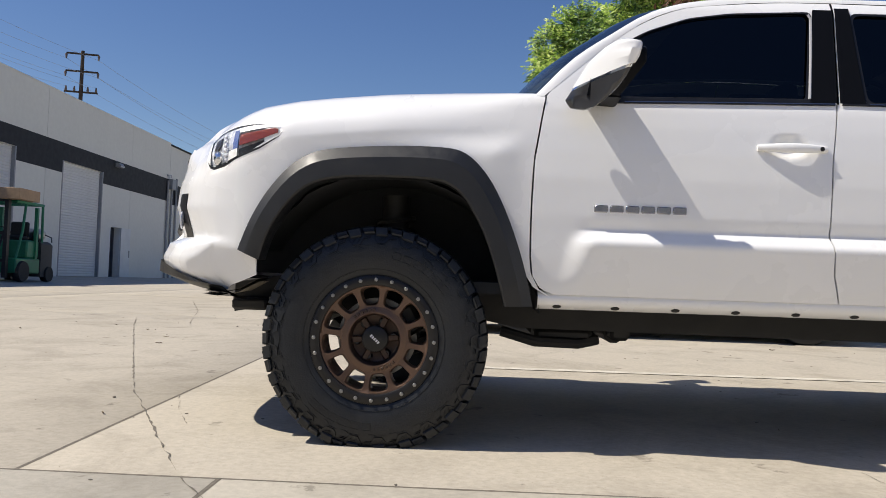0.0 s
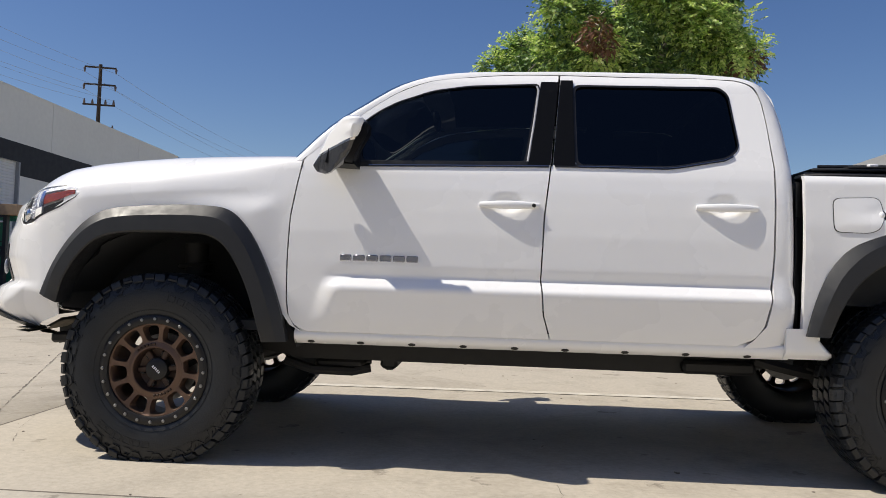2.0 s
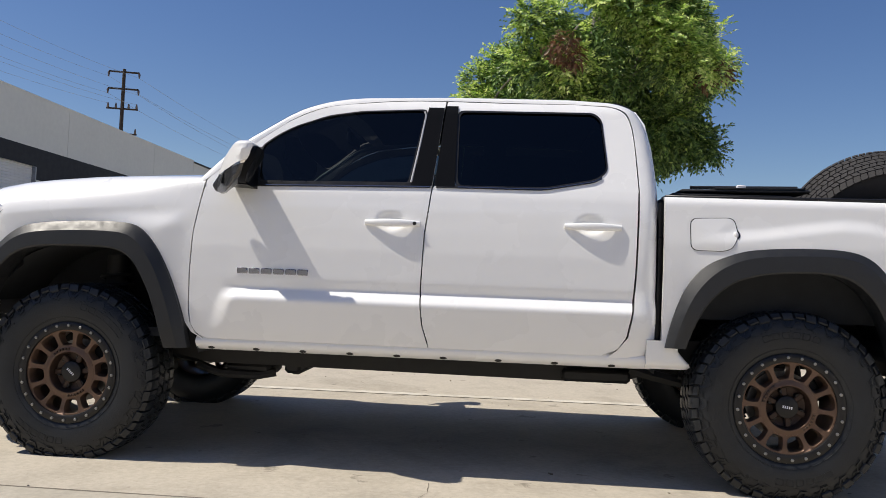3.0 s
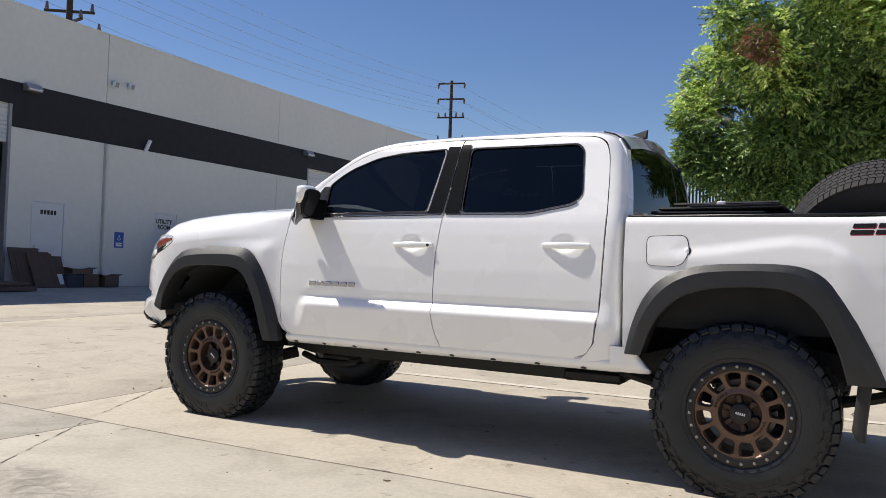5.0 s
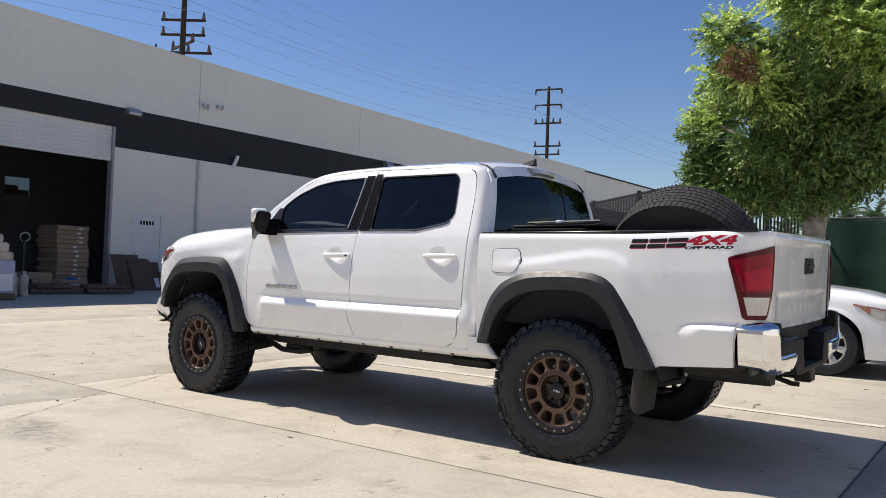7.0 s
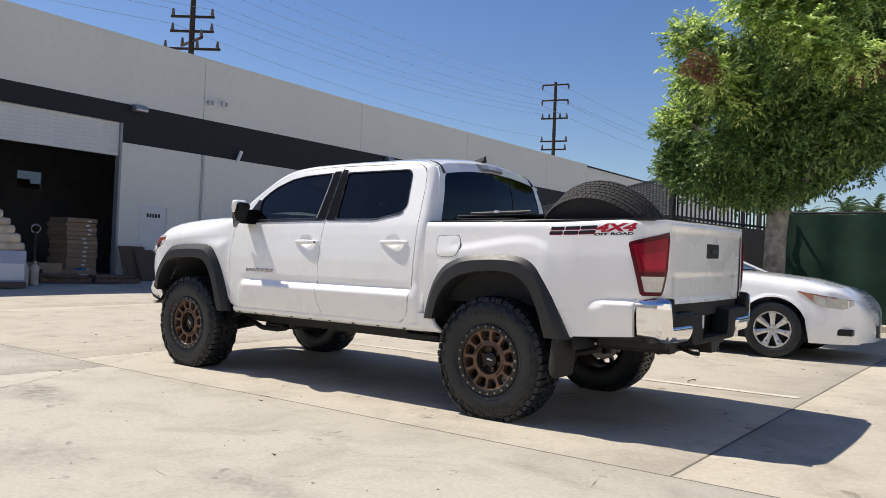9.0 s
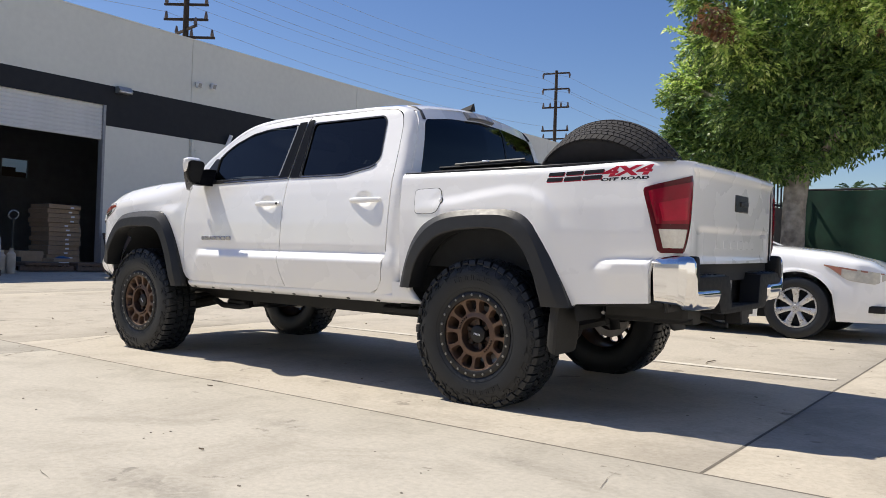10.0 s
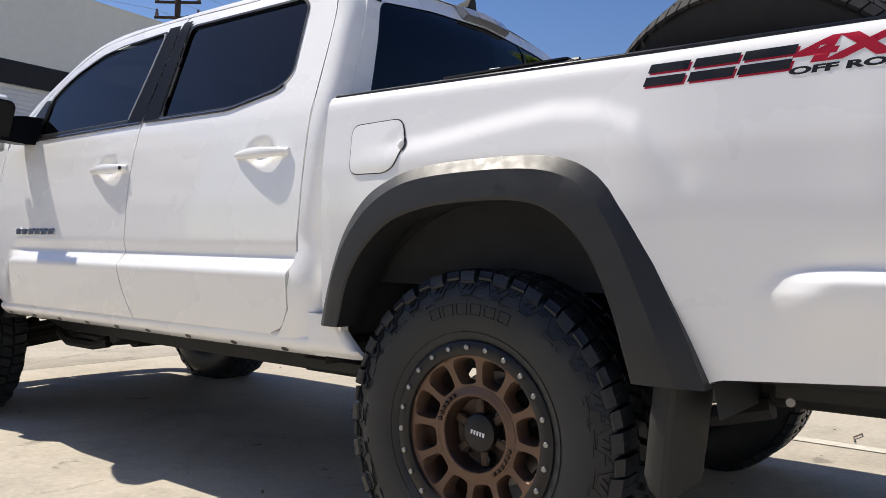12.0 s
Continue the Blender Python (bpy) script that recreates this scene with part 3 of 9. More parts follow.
lathe(bm, [(0.045, 0), (0.062, 0), (0.062, 0.002), (0.045, 0.002)], 16, Matrix.Translation((0.0085, 0.0, 0.05)) @ Matrix.Rotation(radians(90), 4, "Z"), 3.0, 6.2)
box(bm, 0.0085, 0.0105, -0.012, 0.012, 0.05, 0.14)
box(bm, 0.0085, 0.0105, -0.10, 0.10, -0.17, -0.12)
box(bm, 0.0085, 0.0105, -0.10, 0.10, -0.10, -0.07)
part("symbol", bm, PAPER, sgn, "white symbol and plain bars")

# lower unit beyond the tall one
unit = thing("far_unit", "lower pale grey warehouse unit with a dark coping", "building", pose(WX, 0, 0))
bm = bmesh.new()
box(bm, -20, 0, 34.32, 60, -0.1, 6.72)
part("wall", bm, WALL, unit)
bm = bmesh.new()
box(bm, -0.3, 0.05, 34.32, 60, 6.72, 6.80)
part("coping", bm, BAND, unit)
bm = bmesh.new()
box(bm, 0.002, 0.006, 34.6, 60, 3.9, 4.9)
part("painted_band", bm, BAND, unit)
bm = bmesh.new()
for y in (34.0, 34.5, 35.1):
    tube(bm, [(0.06, y, 0.3), (0.06, y, 5.0 + 0.2 * (y - 34))], 0.05, 8)
box(bm, 0.0, 0.2, 34.2, 34.7, 4.6, 5.1, 0.01)
part("conduit", bm, GREYMETAL, unit, "grey conduits and a box on the wall")


# pale wall out of view, added to bounce sunlight back onto the tailgate
bm = bmesh.new()
box(bm, 18.0, 18.3, -18.98, 10.5, -0.3, 5.6, 0.01)
tagged(finish(bm, "wall_east", WALL), "plain pale painted concrete warehouse wall", "wall", kind="structure")

# ---------------------------------------------------------------- overhead line
def pole(x, y, top, arms, label):
    t = thing("utility_pole", label, "utility pole", pose(x, y, gz(x, y)), "utility poles")
    bm = bmesh.new()
    tube(bm, [(0, 0, -0.1), (0, 0, top * 0.5), (0, 0, top)], [0.26, 0.21, 0.16], 10)
    part("pole", bm, POLEWOOD, t)
    tips = []
    for z, half, yaw, pins in arms:
        d = Vector((math.cos(radians(yaw)), math.sin(radians(yaw)), 0))
        bm = bmesh.new()
        box(bm, -half, half, -0.07, 0.07, z - 0.08, z + 0.08, 0.01, Matrix.Rotation(radians(yaw), 4, "Z"))
        part("crossarm", bm, POLEWOOD, t)
        for k in pins:
            q = d * half * k
            bm = bmesh.new()
            s = 1 if pins[0] > -0.99 else -1
            tube(bm, [q + Vector((0, 0, z)), q + Vector((0, 0, z + 0.15 * s)), q + Vector((0, 0, z + 0.55 * s))], [0.05, 0.13, 0.06], 8)
            part("insulator", bm, CERAMIC, t)
            tips.append(Vector((x, y, gz(x, y))) + q + Vector((0, 0, z + 0.5 * s)))
    return tips


p1 = (-37.1, 71.0)
p2 = (-40.55, 27.1)
p3 = (-31.0, 128.0)
y1 = 15
t1 = pole(*p1, 21.2, [(20.9, 1.45, y1, (-1, 1)), (19.2, 1.45, y1, (-1, 1)), (17.2, 1.5, y1, (-0.9, -0.4, 0.4, 0.9)), (14.7, 1.5, y1, (-0.9, 0.9)), (13.8, 1.4, y1, (-0.9, 0.9))], "tall dark timber utility pole with stacked crossarms")
t2 = pole(*p2, 22.0, [(21.4, 1.4, 35, (-1, 1)), (19.4, 1.4, 35, (-1, 1)), (16.9, 1.5, 35, (-0.9, 0.9)), (15.9, 1.5, 35, (-0.9, 0.9)), (15.2, 1.6, -10, (-0.9, 0.9)), (14.7, 2.0, 35, (-0.9, 0.2, 0.9))], "tall dark timber utility pole with stacked crossarms")
t3 = pole(*p3, 20.0, [(19.6, 1.4, 0, (-1, 1)), (17.6, 1.4, 0, (-1, 1))], "distant timber utility pole")


def wire(a, b, sag, r=0.013):
    a, b = Vector(a), Vector(b)
    bm = bmesh.new()
    n = 18
    pts = [a.lerp(b, k / n) + Vector((0, 0, -4 * sag * (k / n) * (1 - k / n))) for k in range(n + 1)]
    tube(bm, pts, r, 5)
    tagged(finish(bm, "overhead_wire", WIRE), "thin dark overhead wire hung between the poles", "wire", "overhead wires")


for a, b in ((0, 0), (1, 1), (2, 2), (3, 3), (4, 4), (7, 5), (8, 6)):
    wire(t1[a], t2[b], 1.0)
for k, b in enumerate((0, 1, 2, 3, 4, 5, 6)):
    wire(t2[b], Vector((-48 + 0.5 * k, -30, t2[b].z - 0.6)), 1.2)
for a, b in ((0, 0), (1, 1), (2, 2), (3, 3)):
    wire(t1[a], t3[b], 1.2, 0.016)

# ---------------------------------------------------------------- pickup: materials
PAINT = mat("white_car_paint", (0.90, 0.90, 0.897), 0.28, coat=1.0, grain=0.010, scale=3, stain=0.10, stain_scale=2.2, tint=(0.80, 0.805, 0.81))
FLARE = mat("textured_black_plastic", (0.0175, 0.0185, 0.0205), 0.46, spec=0.55, grain=0.10, scale=30, bump=0.10, bump_scale=900)
TRIM = mat("satin_black_trim", (0.012, 0.012, 0.013), 0.35, grain=0.1, scale=30)
LINER = mat("dusty_black_liner", (0.026, 0.0275, 0.030), 0.85, grain=0.3, scale=12)
CHASSIS = mat("dirty_black_chassis", (0.014, 0.014, 0.014), 0.6, grain=0.4, scale=14, stain=0.4, stain_scale=5, tint=(0.028, 0.025, 0.022))
CHROME = mat("chrome", (0.82, 0.82, 0.83), 0.05, 1.0, grain=0.02, scale=5)
MIRRORDULL = mat("dim_mirror_glass", (0.012, 0.013, 0.015), 0.30, spec=0.12)
MIRRORDARK = mat("polished_dark_grey_shell", (0.035, 0.035, 0.037), 0.16, spec=0.6, coat=0.6, grain=0.1, scale=20)
TINT = mat("dark_tinted_glass", (0.004, 0.005, 0.006), 0.02, spec=0.5, coat=0.3)


def tinted(name, through, rough=0.0):
    """Thin tinted pane: lets a little light through, mirrors by Fresnel."""
    m = bpy.data.materials.new(name)
    m.use_nodes = True
    n, l = m.node_tree.nodes, m.node_tree.links
    n.remove(n["Principled BSDF"])
    t, g, f, x = n.new("ShaderNodeBsdfTransparent"), n.new("ShaderNodeBsdfGlossy"), n.new("ShaderNodeFresnel"), n.new("ShaderNodeMixShader")
    t.inputs[0].default_value = (*through, 1)
    g.inputs["Roughness"].default_value = rough
    f.inputs["IOR"].default_value = 1.5
    l.new(f.outputs[0], x.inputs[0])
    l.new(t.outputs[0], x.inputs[1])
    l.new(g.outputs[0], x.inputs[2])
    l.new(x.outputs[0], n["Material Output"].inputs[0])
    return m


PANE_F = tinted("front_door_tint", (0.10, 0.115, 0.13))
PANE_R = tinted("rear_privacy_tint", (0.03, 0.034, 0.04))
SCREEN = tinted("windscreen_glass", (0.62, 0.68, 0.66))
CLOTH = mat("grey_seat_cloth", (0.025, 0.025, 0.027), 0.9, grain=0.15, scale=40)
DASH = mat("dark_dash_plastic", (0.03, 0.03, 0.032), 0.55, grain=0.1, scale=60)
TYRE = mat("tyre_rubber", (0.0112, 0.0132, 0.0163), 0.44, grain=0.2, scale=26, stain=0.35, stain_scale=7, tint=(0.016, 0.018, 0.022), bump=0.2, bump_scale=180)
SPARE = mat("dusty_tyre_rubber", (0.032, 0.030, 0.030), 0.85, grain=0.25, scale=24, bump=0.2, bump_scale=160)
BRONZE = mat("satin_bronze_alloy", (0.145, 0.089, 0.062), 0.38, 0.45, grain=0.08, scale=30, stain=0.2, stain_scale=9)
RINGBLACK = mat("satin_black_alloy", (0.015, 0.014, 0.014), 0.4, 0.2, grain=0.1, scale=40)
STEPBLACK = mat("black_step_plastic", (0.008, 0.0085, 0.010), 0.6, spec=0.3, grain=0.15, scale=40)
BADGEPALE = mat("pale_grey_badge", (0.45, 0.45, 0.47), 0.3)
GLOSSBLACK = mat("gloss_black_film", (0.006, 0.0065, 0.008), 0.35, spec=0.09)
MOULDING = mat("dark_chrome_moulding", (0.30, 0.30, 0.31), 0.16, 0.95)
BADGE = mat("grey_chrome_badge", (0.42, 0.42, 0.45), 0.15, 1.0)
BOLT = mat("zinc_bolt", (0.30, 0.30, 0.295), 0.3, 0.9)
DISC = mat("brake_steel", (0.25, 0.24, 0.23), 0.4, 0.9, grain=0.2, scale=30)
REDLENS = mat("red_lamp_lens", (0.27, 0.001, 0.018), 0.12, coat=0.10, spec=0.25, grain=0.10, scale=9, stain=0.5, stain_scale=11, tint=(0.15, 0.001, 0.009))
BRIGHTRED = mat("bright_red_lens", (0.42, 0.002, 0.028), 0.12, spec=0.25, coat=0.10, grain=0.15, scale=14)
DARKRED = mat("dark_red_lamp_rim", (0.095, 0.001, 0.007), 0.12, spec=0.25, coat=0.10)
CLEARLENS = mat("ribbed_clear_lens", (0.55, 0.53, 0.50), 0.12, 0.3, coat=1.0, grain=0.10, scale=60)
AMBER = mat("amber_reflector", (0.17, 0.035, 0.024), 0.15, coat=0.5)
LAMPDARK = mat("lamp_inner_dark", (0.03, 0.03, 0.034), 0.3, 0.2)
LAMPBRIGHT = mat("lamp_inner_chrome", (0.62, 0.64, 0.69), 0.25, 0.45, grain=0.1, scale=40)
BLUEGLINT = mat("blue_tinted_chrome", (0.42, 0.48, 0.66), 0.15, 0.9)
REDPRINT = mat("red_vinyl", (0.42, 0.008, 0.03), 0.35, grain=0.04, scale=30)
DUSTY = mat("dusty_plastic", (0.16, 0.14, 0.11), 0.8, grain=0.3, scale=20)
GLASS = mat("clear_lamp_glass", (1, 1, 1), 0.0, trans=1.0, ior=1.15)

TILT_M = Matrix.Translation((0, -0.9, 0)) @ Matrix.Rotation(radians(1.3), 4, "X") @ Matrix.Translation((0, 0.9, 0))
truck = thing("pickup_truck", "white lifted double-cab pickup with black flares and bronze wheels", "pickup", TILT_M)

# ---------------------------------------------------------------- pickup: body lines (x back from the front axle, z up, half width)
HW = [(0.50, 0.800), (0.56, 0.826), (0.62, 0.846), (0.70, 0.866), (0.745, 0.877), (0.762, 0.876), (0.795, 0.848), (0.802, 0.839), (0.816, 0.838), (0.848, 0.846), (0.86, 0.8465), (1.0, 0.843),
      (1.1, 0.835), (1.2, 0.824), (1.27, 0.812), (1.31, 0.80), (1.70, 0.660), (1.74, 0.63), (1.77, 0.58)]
HW_PLAIN = [(0.50, 0.800), (0.56, 0.826), (0.62, 0.836), (0.70, 0.842), (0.86, 0.845), (1.0, 0.843), (1.1, 0.835), (1.2, 0.824), (1.27, 0.812), (1.31, 0.80), (1.70, 0.660), (1.74, 0.63), (1.77, 0.58)]


def smoothed(pts, z, d=0.006):
    return (pw(z - d, pts) + 2 * pw(z, pts) + pw(z + d, pts)) / 4


def side_w(x, z):
    """Half width of the cab side; the lower bulge fades in behind the front seam."""
    k = smooth01(0.70, 0.80, x + (z - 0.76) * -0.3)
    return lerp(smoothed(HW_PLAIN, z), smoothed(HW, z), k)


def cup(x, z, cx, cz):
    r = ((x - cx) / 0.066) ** 2 + ((z - cz) / 0.043) ** 2
    return 0.020 * max(0.0, 1 - r) ** 0.8 if r < 1 else 0.0


def flange(bm, loop, s, depth=0.018, inset=0.0):
    """Turns a panel's edge inwards, so that the gaps between panels have depth."""
    low = [bm.verts.new(v.co + Vector((0, -s * depth, 0))) for v in loop]
    for k in range(len(loop)):
        j = (k + 1) % len(loop)
        if loop[k] is not loop[j]:
            bm.faces.new((loop[k], loop[j], low[j], low[k]))


def flange_open(bm, chain, s, depth=0.018):
    """The same for an edge that does not close."""
    low = [bm.verts.new(v.co + Vector((0, -s * depth, 0))) for v in chain]
    for k in range(len(chain) - 1):
        bm.faces.new((chain[k], chain[k + 1], low[k + 1], low[k]))


def rim_loop(vr):
    return vr[0] + [r[-1] for r in vr[1:]] + vr[-1][-2::-1] + [r[0] for r in vr[-2:0:-1]]


def ray_poly(c, a, poly):
    d = (math.cos(a), math.sin(a))
    best = None
    for (x0, y0), (x1, y1) in zip(poly, poly[1:] + poly[:1]):
        ex, ey = x1 - x0, y1 - y0
        det = d[0] * -ey + d[1] * ex
        if abs(det) < 1e-12:
            continue
        px, py = x0 - c[0], y0 - c[1]
        t = (px * -ey + py * ex) / det
        u = (d[0] * py - d[1] * px) / det
        if t > 0 and -1e-6 <= u <= 1 + 1e-6 and (best is None or t > best):
            best = t
    return (c[0] + d[0] * best, c[1] + d[1] * best)


def rounded(poly, r=0.03, n=4):
    out = []
    for i, p in enumerate(poly):
        a, b = Vector(poly[i - 1]), Vector(poly[(i + 1) % len(poly)])
        p = Vector(p)
        da, db = (a - p), (b - p)
        k = min(r, da.length * 0.45, db.length * 0.45)
        q0, q1 = p + da.normalized() * k, p + db.normalized() * k
        for j in range(n + 1):
            t = j / n
            q = q0 * (1 - t) ** 2 + p * 2 * t * (1 - t) + q1 * t * t
            out.append((q.x, q.y))
    return out


def ring_between(outer, inner, extra=40):
    c = (sum(p[0] for p in inner) / len(inner), sum(p[1] for p in inner) / len(inner))
    angs = sorted({round(math.atan2(p[1] - c[1], p[0] - c[0]), 4) for p in outer + inner} | {round(-math.pi + 2 * math.pi * k / extra, 4) for k in range(extra)})
    return [ray_poly(c, a, outer) for a in angs], [ray_poly(c, a, inner) for a in angs]


def on_side(p, s, off=0.0):
    return Vector((p[0], s * (side_w(p[0], p[1]) + off), p[1]))


def ring_mesh(bm, outer, inner, s, off=0.0, rows=4, mi=0):
    o, i = ring_between(outer, inner)
    vr = grid(bm, [[on_side((lerp(a[0], b[0], k / rows), lerp(a[1], b[1], k / rows)), s, off) for a, b in zip(o, i)] for k in range(rows + 1)], close_v=True, mi=mi)
    return vr


def fill_poly(bm, poly, s, off, rows=8):
    c = (sum(p[0] for p in poly) / len(poly), sum(p[1] for p in poly) / len(poly))
    pts = [[on_side((lerp(c[0], p[0], k / rows), lerp(c[1], p[1], k / rows)), s, off) for p in poly] for k in range(1, rows + 1)]
    vr = grid(bm, pts, close_v=True)
    v = bm.verts.new(on_side(c, s, off))
    for k in range(len(poly)):
        bm.faces.new((v, vr[0][k], vr[0][(k + 1) % len(poly)]))
    return vr


FD_L = [(0.53, 0.690), (0.562, 0.668), (0.583, 0.606), (0.628, 0.575), (0.704, 0.565), (0.882, 0.564), (1.062, 0.570), (1.216, 0.594), (1.312, 0.611)]
FD_R = [(0.53, 1.690), (0.575, 1.682), (0.666, 1.654), (0.815, 1.640), (1.09, 1.649), (1.312, 1.673)]
RD_R = [(0.53, 2.44), (0.572, 2.461), (0.594, 2.520), (0.649, 2.555), (0.772, 2.576), (0.943, 2.587), (1.115, 2.592), (1.312, 2.596)]
def flow(pts, n=3):
    """A smooth curve through points, paced by their spacing."""
    p = [Vector(q) for q in pts]
    h = [max((b - a).length, 1e-6) for a, b in zip(p, p[1:])]
    d = [(b - a) / k for a, b, k in zip(p, p[1:], h)]
    m = [d[0]] + [(d[k] * h[k + 1] + d[k + 1] * h[k]) / (h[k] + h[k + 1]) for k in range(len(d) - 1)] + [d[-1]]
    out = []
    for k in range(len(d)):
        for j in range(n):
            t = j / n
            out.append(tuple(p[k] * (2 * t ** 3 - 3 * t * t + 1) + m[k] * h[k] * (t ** 3 - 2 * t * t + t) + p[k + 1] * (3 * t * t - 2 * t ** 3) + m[k + 1] * h[k] * (t ** 3 - t * t)))
    return out + [tuple(p[-1])]


FD_TOP = [(1.673, 1.312), (1.709, 1.739), (1.528, 1.737), (1.314, 1.720), (1.153, 1.699), (0.997, 1.636), (0.847, 1.533), (0.727, 1.424), (0.643, 1.356), (0.611, 1.312)]
FD_TOP = FD_TOP[:1] + flow(FD_TOP[1:])
RD_TOP = [(2.596, 1.312), (2.589, 1.425), (2.579, 1.56), (2.563, 1.648), (2.542, 1.689), (2.501, 1.716), (2.419, 1.728), (2.056, 1.733), (1.717, 1.739), (1.681, 1.312)]
RD_TOP = flow(RD_TOP[:-1]) + RD_TOP[-1:]
FW = rounded([(1.566, 1.316), (1.624, 1.692), (1.316, 1.677), (1.157, 1.652), (1.001, 1.594), (0.925, 1.550), (0.851, 1.490), (0.862, 1.316)], 0.03)
RW = rounded([(1.780, 1.316), (1.772, 1.688), (2.40, 1.688), (2.436, 1.655), (2.462, 1.408), (2.415, 1.366), (2.19, 1.320)], 0.035)
FLARE_F = ([(-0.507, 0.690), (-0.468, 0.801), (-0.408, 0.908), (-0.326, 1.005), (-0.243, 1.056), (-0.150, 1.070), (-0.054, 1.078), (0.10, 1.086), (0.250, 1.083), (0.300, 1.070), (0.345, 1.040), (0.409, 0.965), (0.476, 0.829), (0.533, 0.665), (0.566, 0.521)],
           [(-0.425, 0.655), (-0.402, 0.740), (-0.342, 0.847), (-0.270, 0.923), (-0.197, 0.952), (-0.130, 0.962), (-0.050, 0.966), (0.06, 0.967), (0.180, 0.965), (0.243, 0.955), (0.307, 0.915), (0.373, 0.805), (0.410, 0.715), (0.440, 0.620), (0.467, 0.518)])
FLARE_R = ([(2.707, 0.616), (2.735, 0.748), (2.784, 0.880), (2.870, 0.986), (2.979, 1.046), (3.06, 1.062), (3.147, 1.070), (3.30, 1.076), (3.443, 1.074), (3.53, 1.055), (3.600, 1.010), (3.655, 0.92), (3.702, 0.813), (3.774, 0.669), (3.817, 0.562)],
           [(2.789, 0.616), (2.825, 0.727), (2.885, 0.833), (2.982, 0.912), (3.06, 0.935), (3.12, 0.948), (3.20, 0.955), (3.30, 0.960), (3.378, 0.957), (3.44, 0.945), (3.500, 0.912), (3.560, 0.85), (3.600, 0.775), (3.640, 0.680), (3.668, 0.562)])


def door(s, front):
    name = "front_door" if front else "rear_door"
    L, R = (FD_L, FD_R) if front else ([(z, x + 0.001) for z, x in FD_R], RD_R)
    top, win = (FD_TOP, FW) if front else (RD_TOP, RW)
    hx, hz = (1.502, 1.137) if front else (2.398, 1.147)
    bm = bmesh.new()
    zs = [0.566 + 0.006 * k for k in range(3)] + [0.59 + 0.013 * k for k in range(56)]
    zs = sorted([z for z in zs if z < 1.31 and not 0.735 < z < 0.83] + [1.312] + [0.737 + 0.0046 * k for k in range(20)])
    n = 72
    z_low = lambda x: 0.562 + 0.010 * (x - 0.66)
    rows = []
    for z in zs:
        xl, xr = pw(z, L) + 0.0024, pw(z, R) - 0.0024
        r = []
        for k in range(n + 1):
            x = lerp(xl, xr, k / n)
            w = side_w(x, z) - cup(x, z, hx - 0.01, hz + 0.008)
            r.append(Vector((x, s * w, z)))
        rows.append(r)
    vr = grid(bm, rows)
    flange_open(bm, [r[0] for r in vr[::-1]] + vr[0][1:] + [r[-1] for r in vr[1:]], s)
    ring_mesh(bm, top, win, s, 0.0)
    d = part(name, bm, PAINT, truck, "white painted door with tinted window", sharp=50)
    bm = bmesh.new()
    fill_poly(bm, win, s, -0.007)
    part("window", bm, PANE_F if front else PANE_R, d, "dark tinted glass")
    bm = bmesh.new()
    c = (sum(p[0] for p in win) / len(win), sum(p[1] for p in win) / len(win))
    inner = [(lerp(p[0], c[0], 0.016), lerp(p[1], c[1], 0.028)) for p in win]
    outer = [(lerp(p[0], c[0], -0.012), lerp(p[1], c[1], -0.018)) for p in win]
    ring_mesh(bm, outer, inner, s, 0.0035, rows=2)
    part("window_seal", bm, TRIM, d, "black rubber window seal")
    # black pillar cover and bright lower moulding
    bm = bmesh.new()
    if front:
        quad = [[(1.574, 1.316), (1.6715, 1.316)], [(1.600, 1.50), (1.6885, 1.50)], [(1.634, 1.725), (1.7085, 1.735)]]
    else:
        quad = [[(1.6825, 1.316), (1.776, 1.316)], [(1.6975, 1.50), (1.772, 1.50)], [(1.7175, 1.735), (1.770, 1.725)]]
    col = lambda j, z: pw(z, [(q[j][1], q[j][0]) for q in quad])
    zt = quad[-1][0][1] - 0.022
    grid(bm, [[on_side((lerp(col(0, z), col(1, z), k / 4), z), s, 0.0075) for k in range(5)] for z in [lerp(1.316, zt, q / 16) for q in range(17)]])
    part("pillar_cover", bm, GLOSSBLACK, d, "gloss black pillar cover")
    bm = bmesh.new()
    path = [(0.80, 1.291), (1.2, 1.299), (1.665, 1.306)] if front else [(1.69, 1.308), (2.16, 1.308), (2.20, 1.312), (2.40, 1.350), (2.435, 1.368)]
    xa, xb = path[0][0], path[-1][0]
    rows = [[on_side((lerp(xa, xb, k / 40), pw(lerp(xa, xb, k / 40), path) + dz), s, o) for k in range(41)] for dz, o in ((0, 0.001), (0.002, 0.007), (0.024 if front else 0.012, 0.007), (0.027 if front else 0.015, 0.001))]
    grid(bm, rows)
    belt = part("belt_moulding", bm, TRIM, d, "black belt moulding")
    bm = bmesh.new()
    xa = 0.90 if front else 1.79
    grid(bm, [[on_side((lerp(xa, xb, k / 40), pw(lerp(xa, xb, k / 40), path) + dz), s, o) for k in range(41)] for dz, o in ((0.0042, 0.004), (0.0048, 0.0085), (0.0088, 0.0078), (0.0095, 0.004))])
    part("bright_strip", bm, MOULDING, belt, "thin dark chrome strip")
    if front:
        bm = bmesh.new()
        pts = [on_side(p, s, 0.006) for p in ((1.575, 1.33), (1.60, 1.50), (1.620, 1.66), (1.612, 1.680))]
        tube(bm, pts, 0.0050, 6)
        part("window_strip", bm, BADGEPALE, d, "thin bright window guide strip")
    # handle
    bm = bmesh.new()
    rows = []
    m = 14
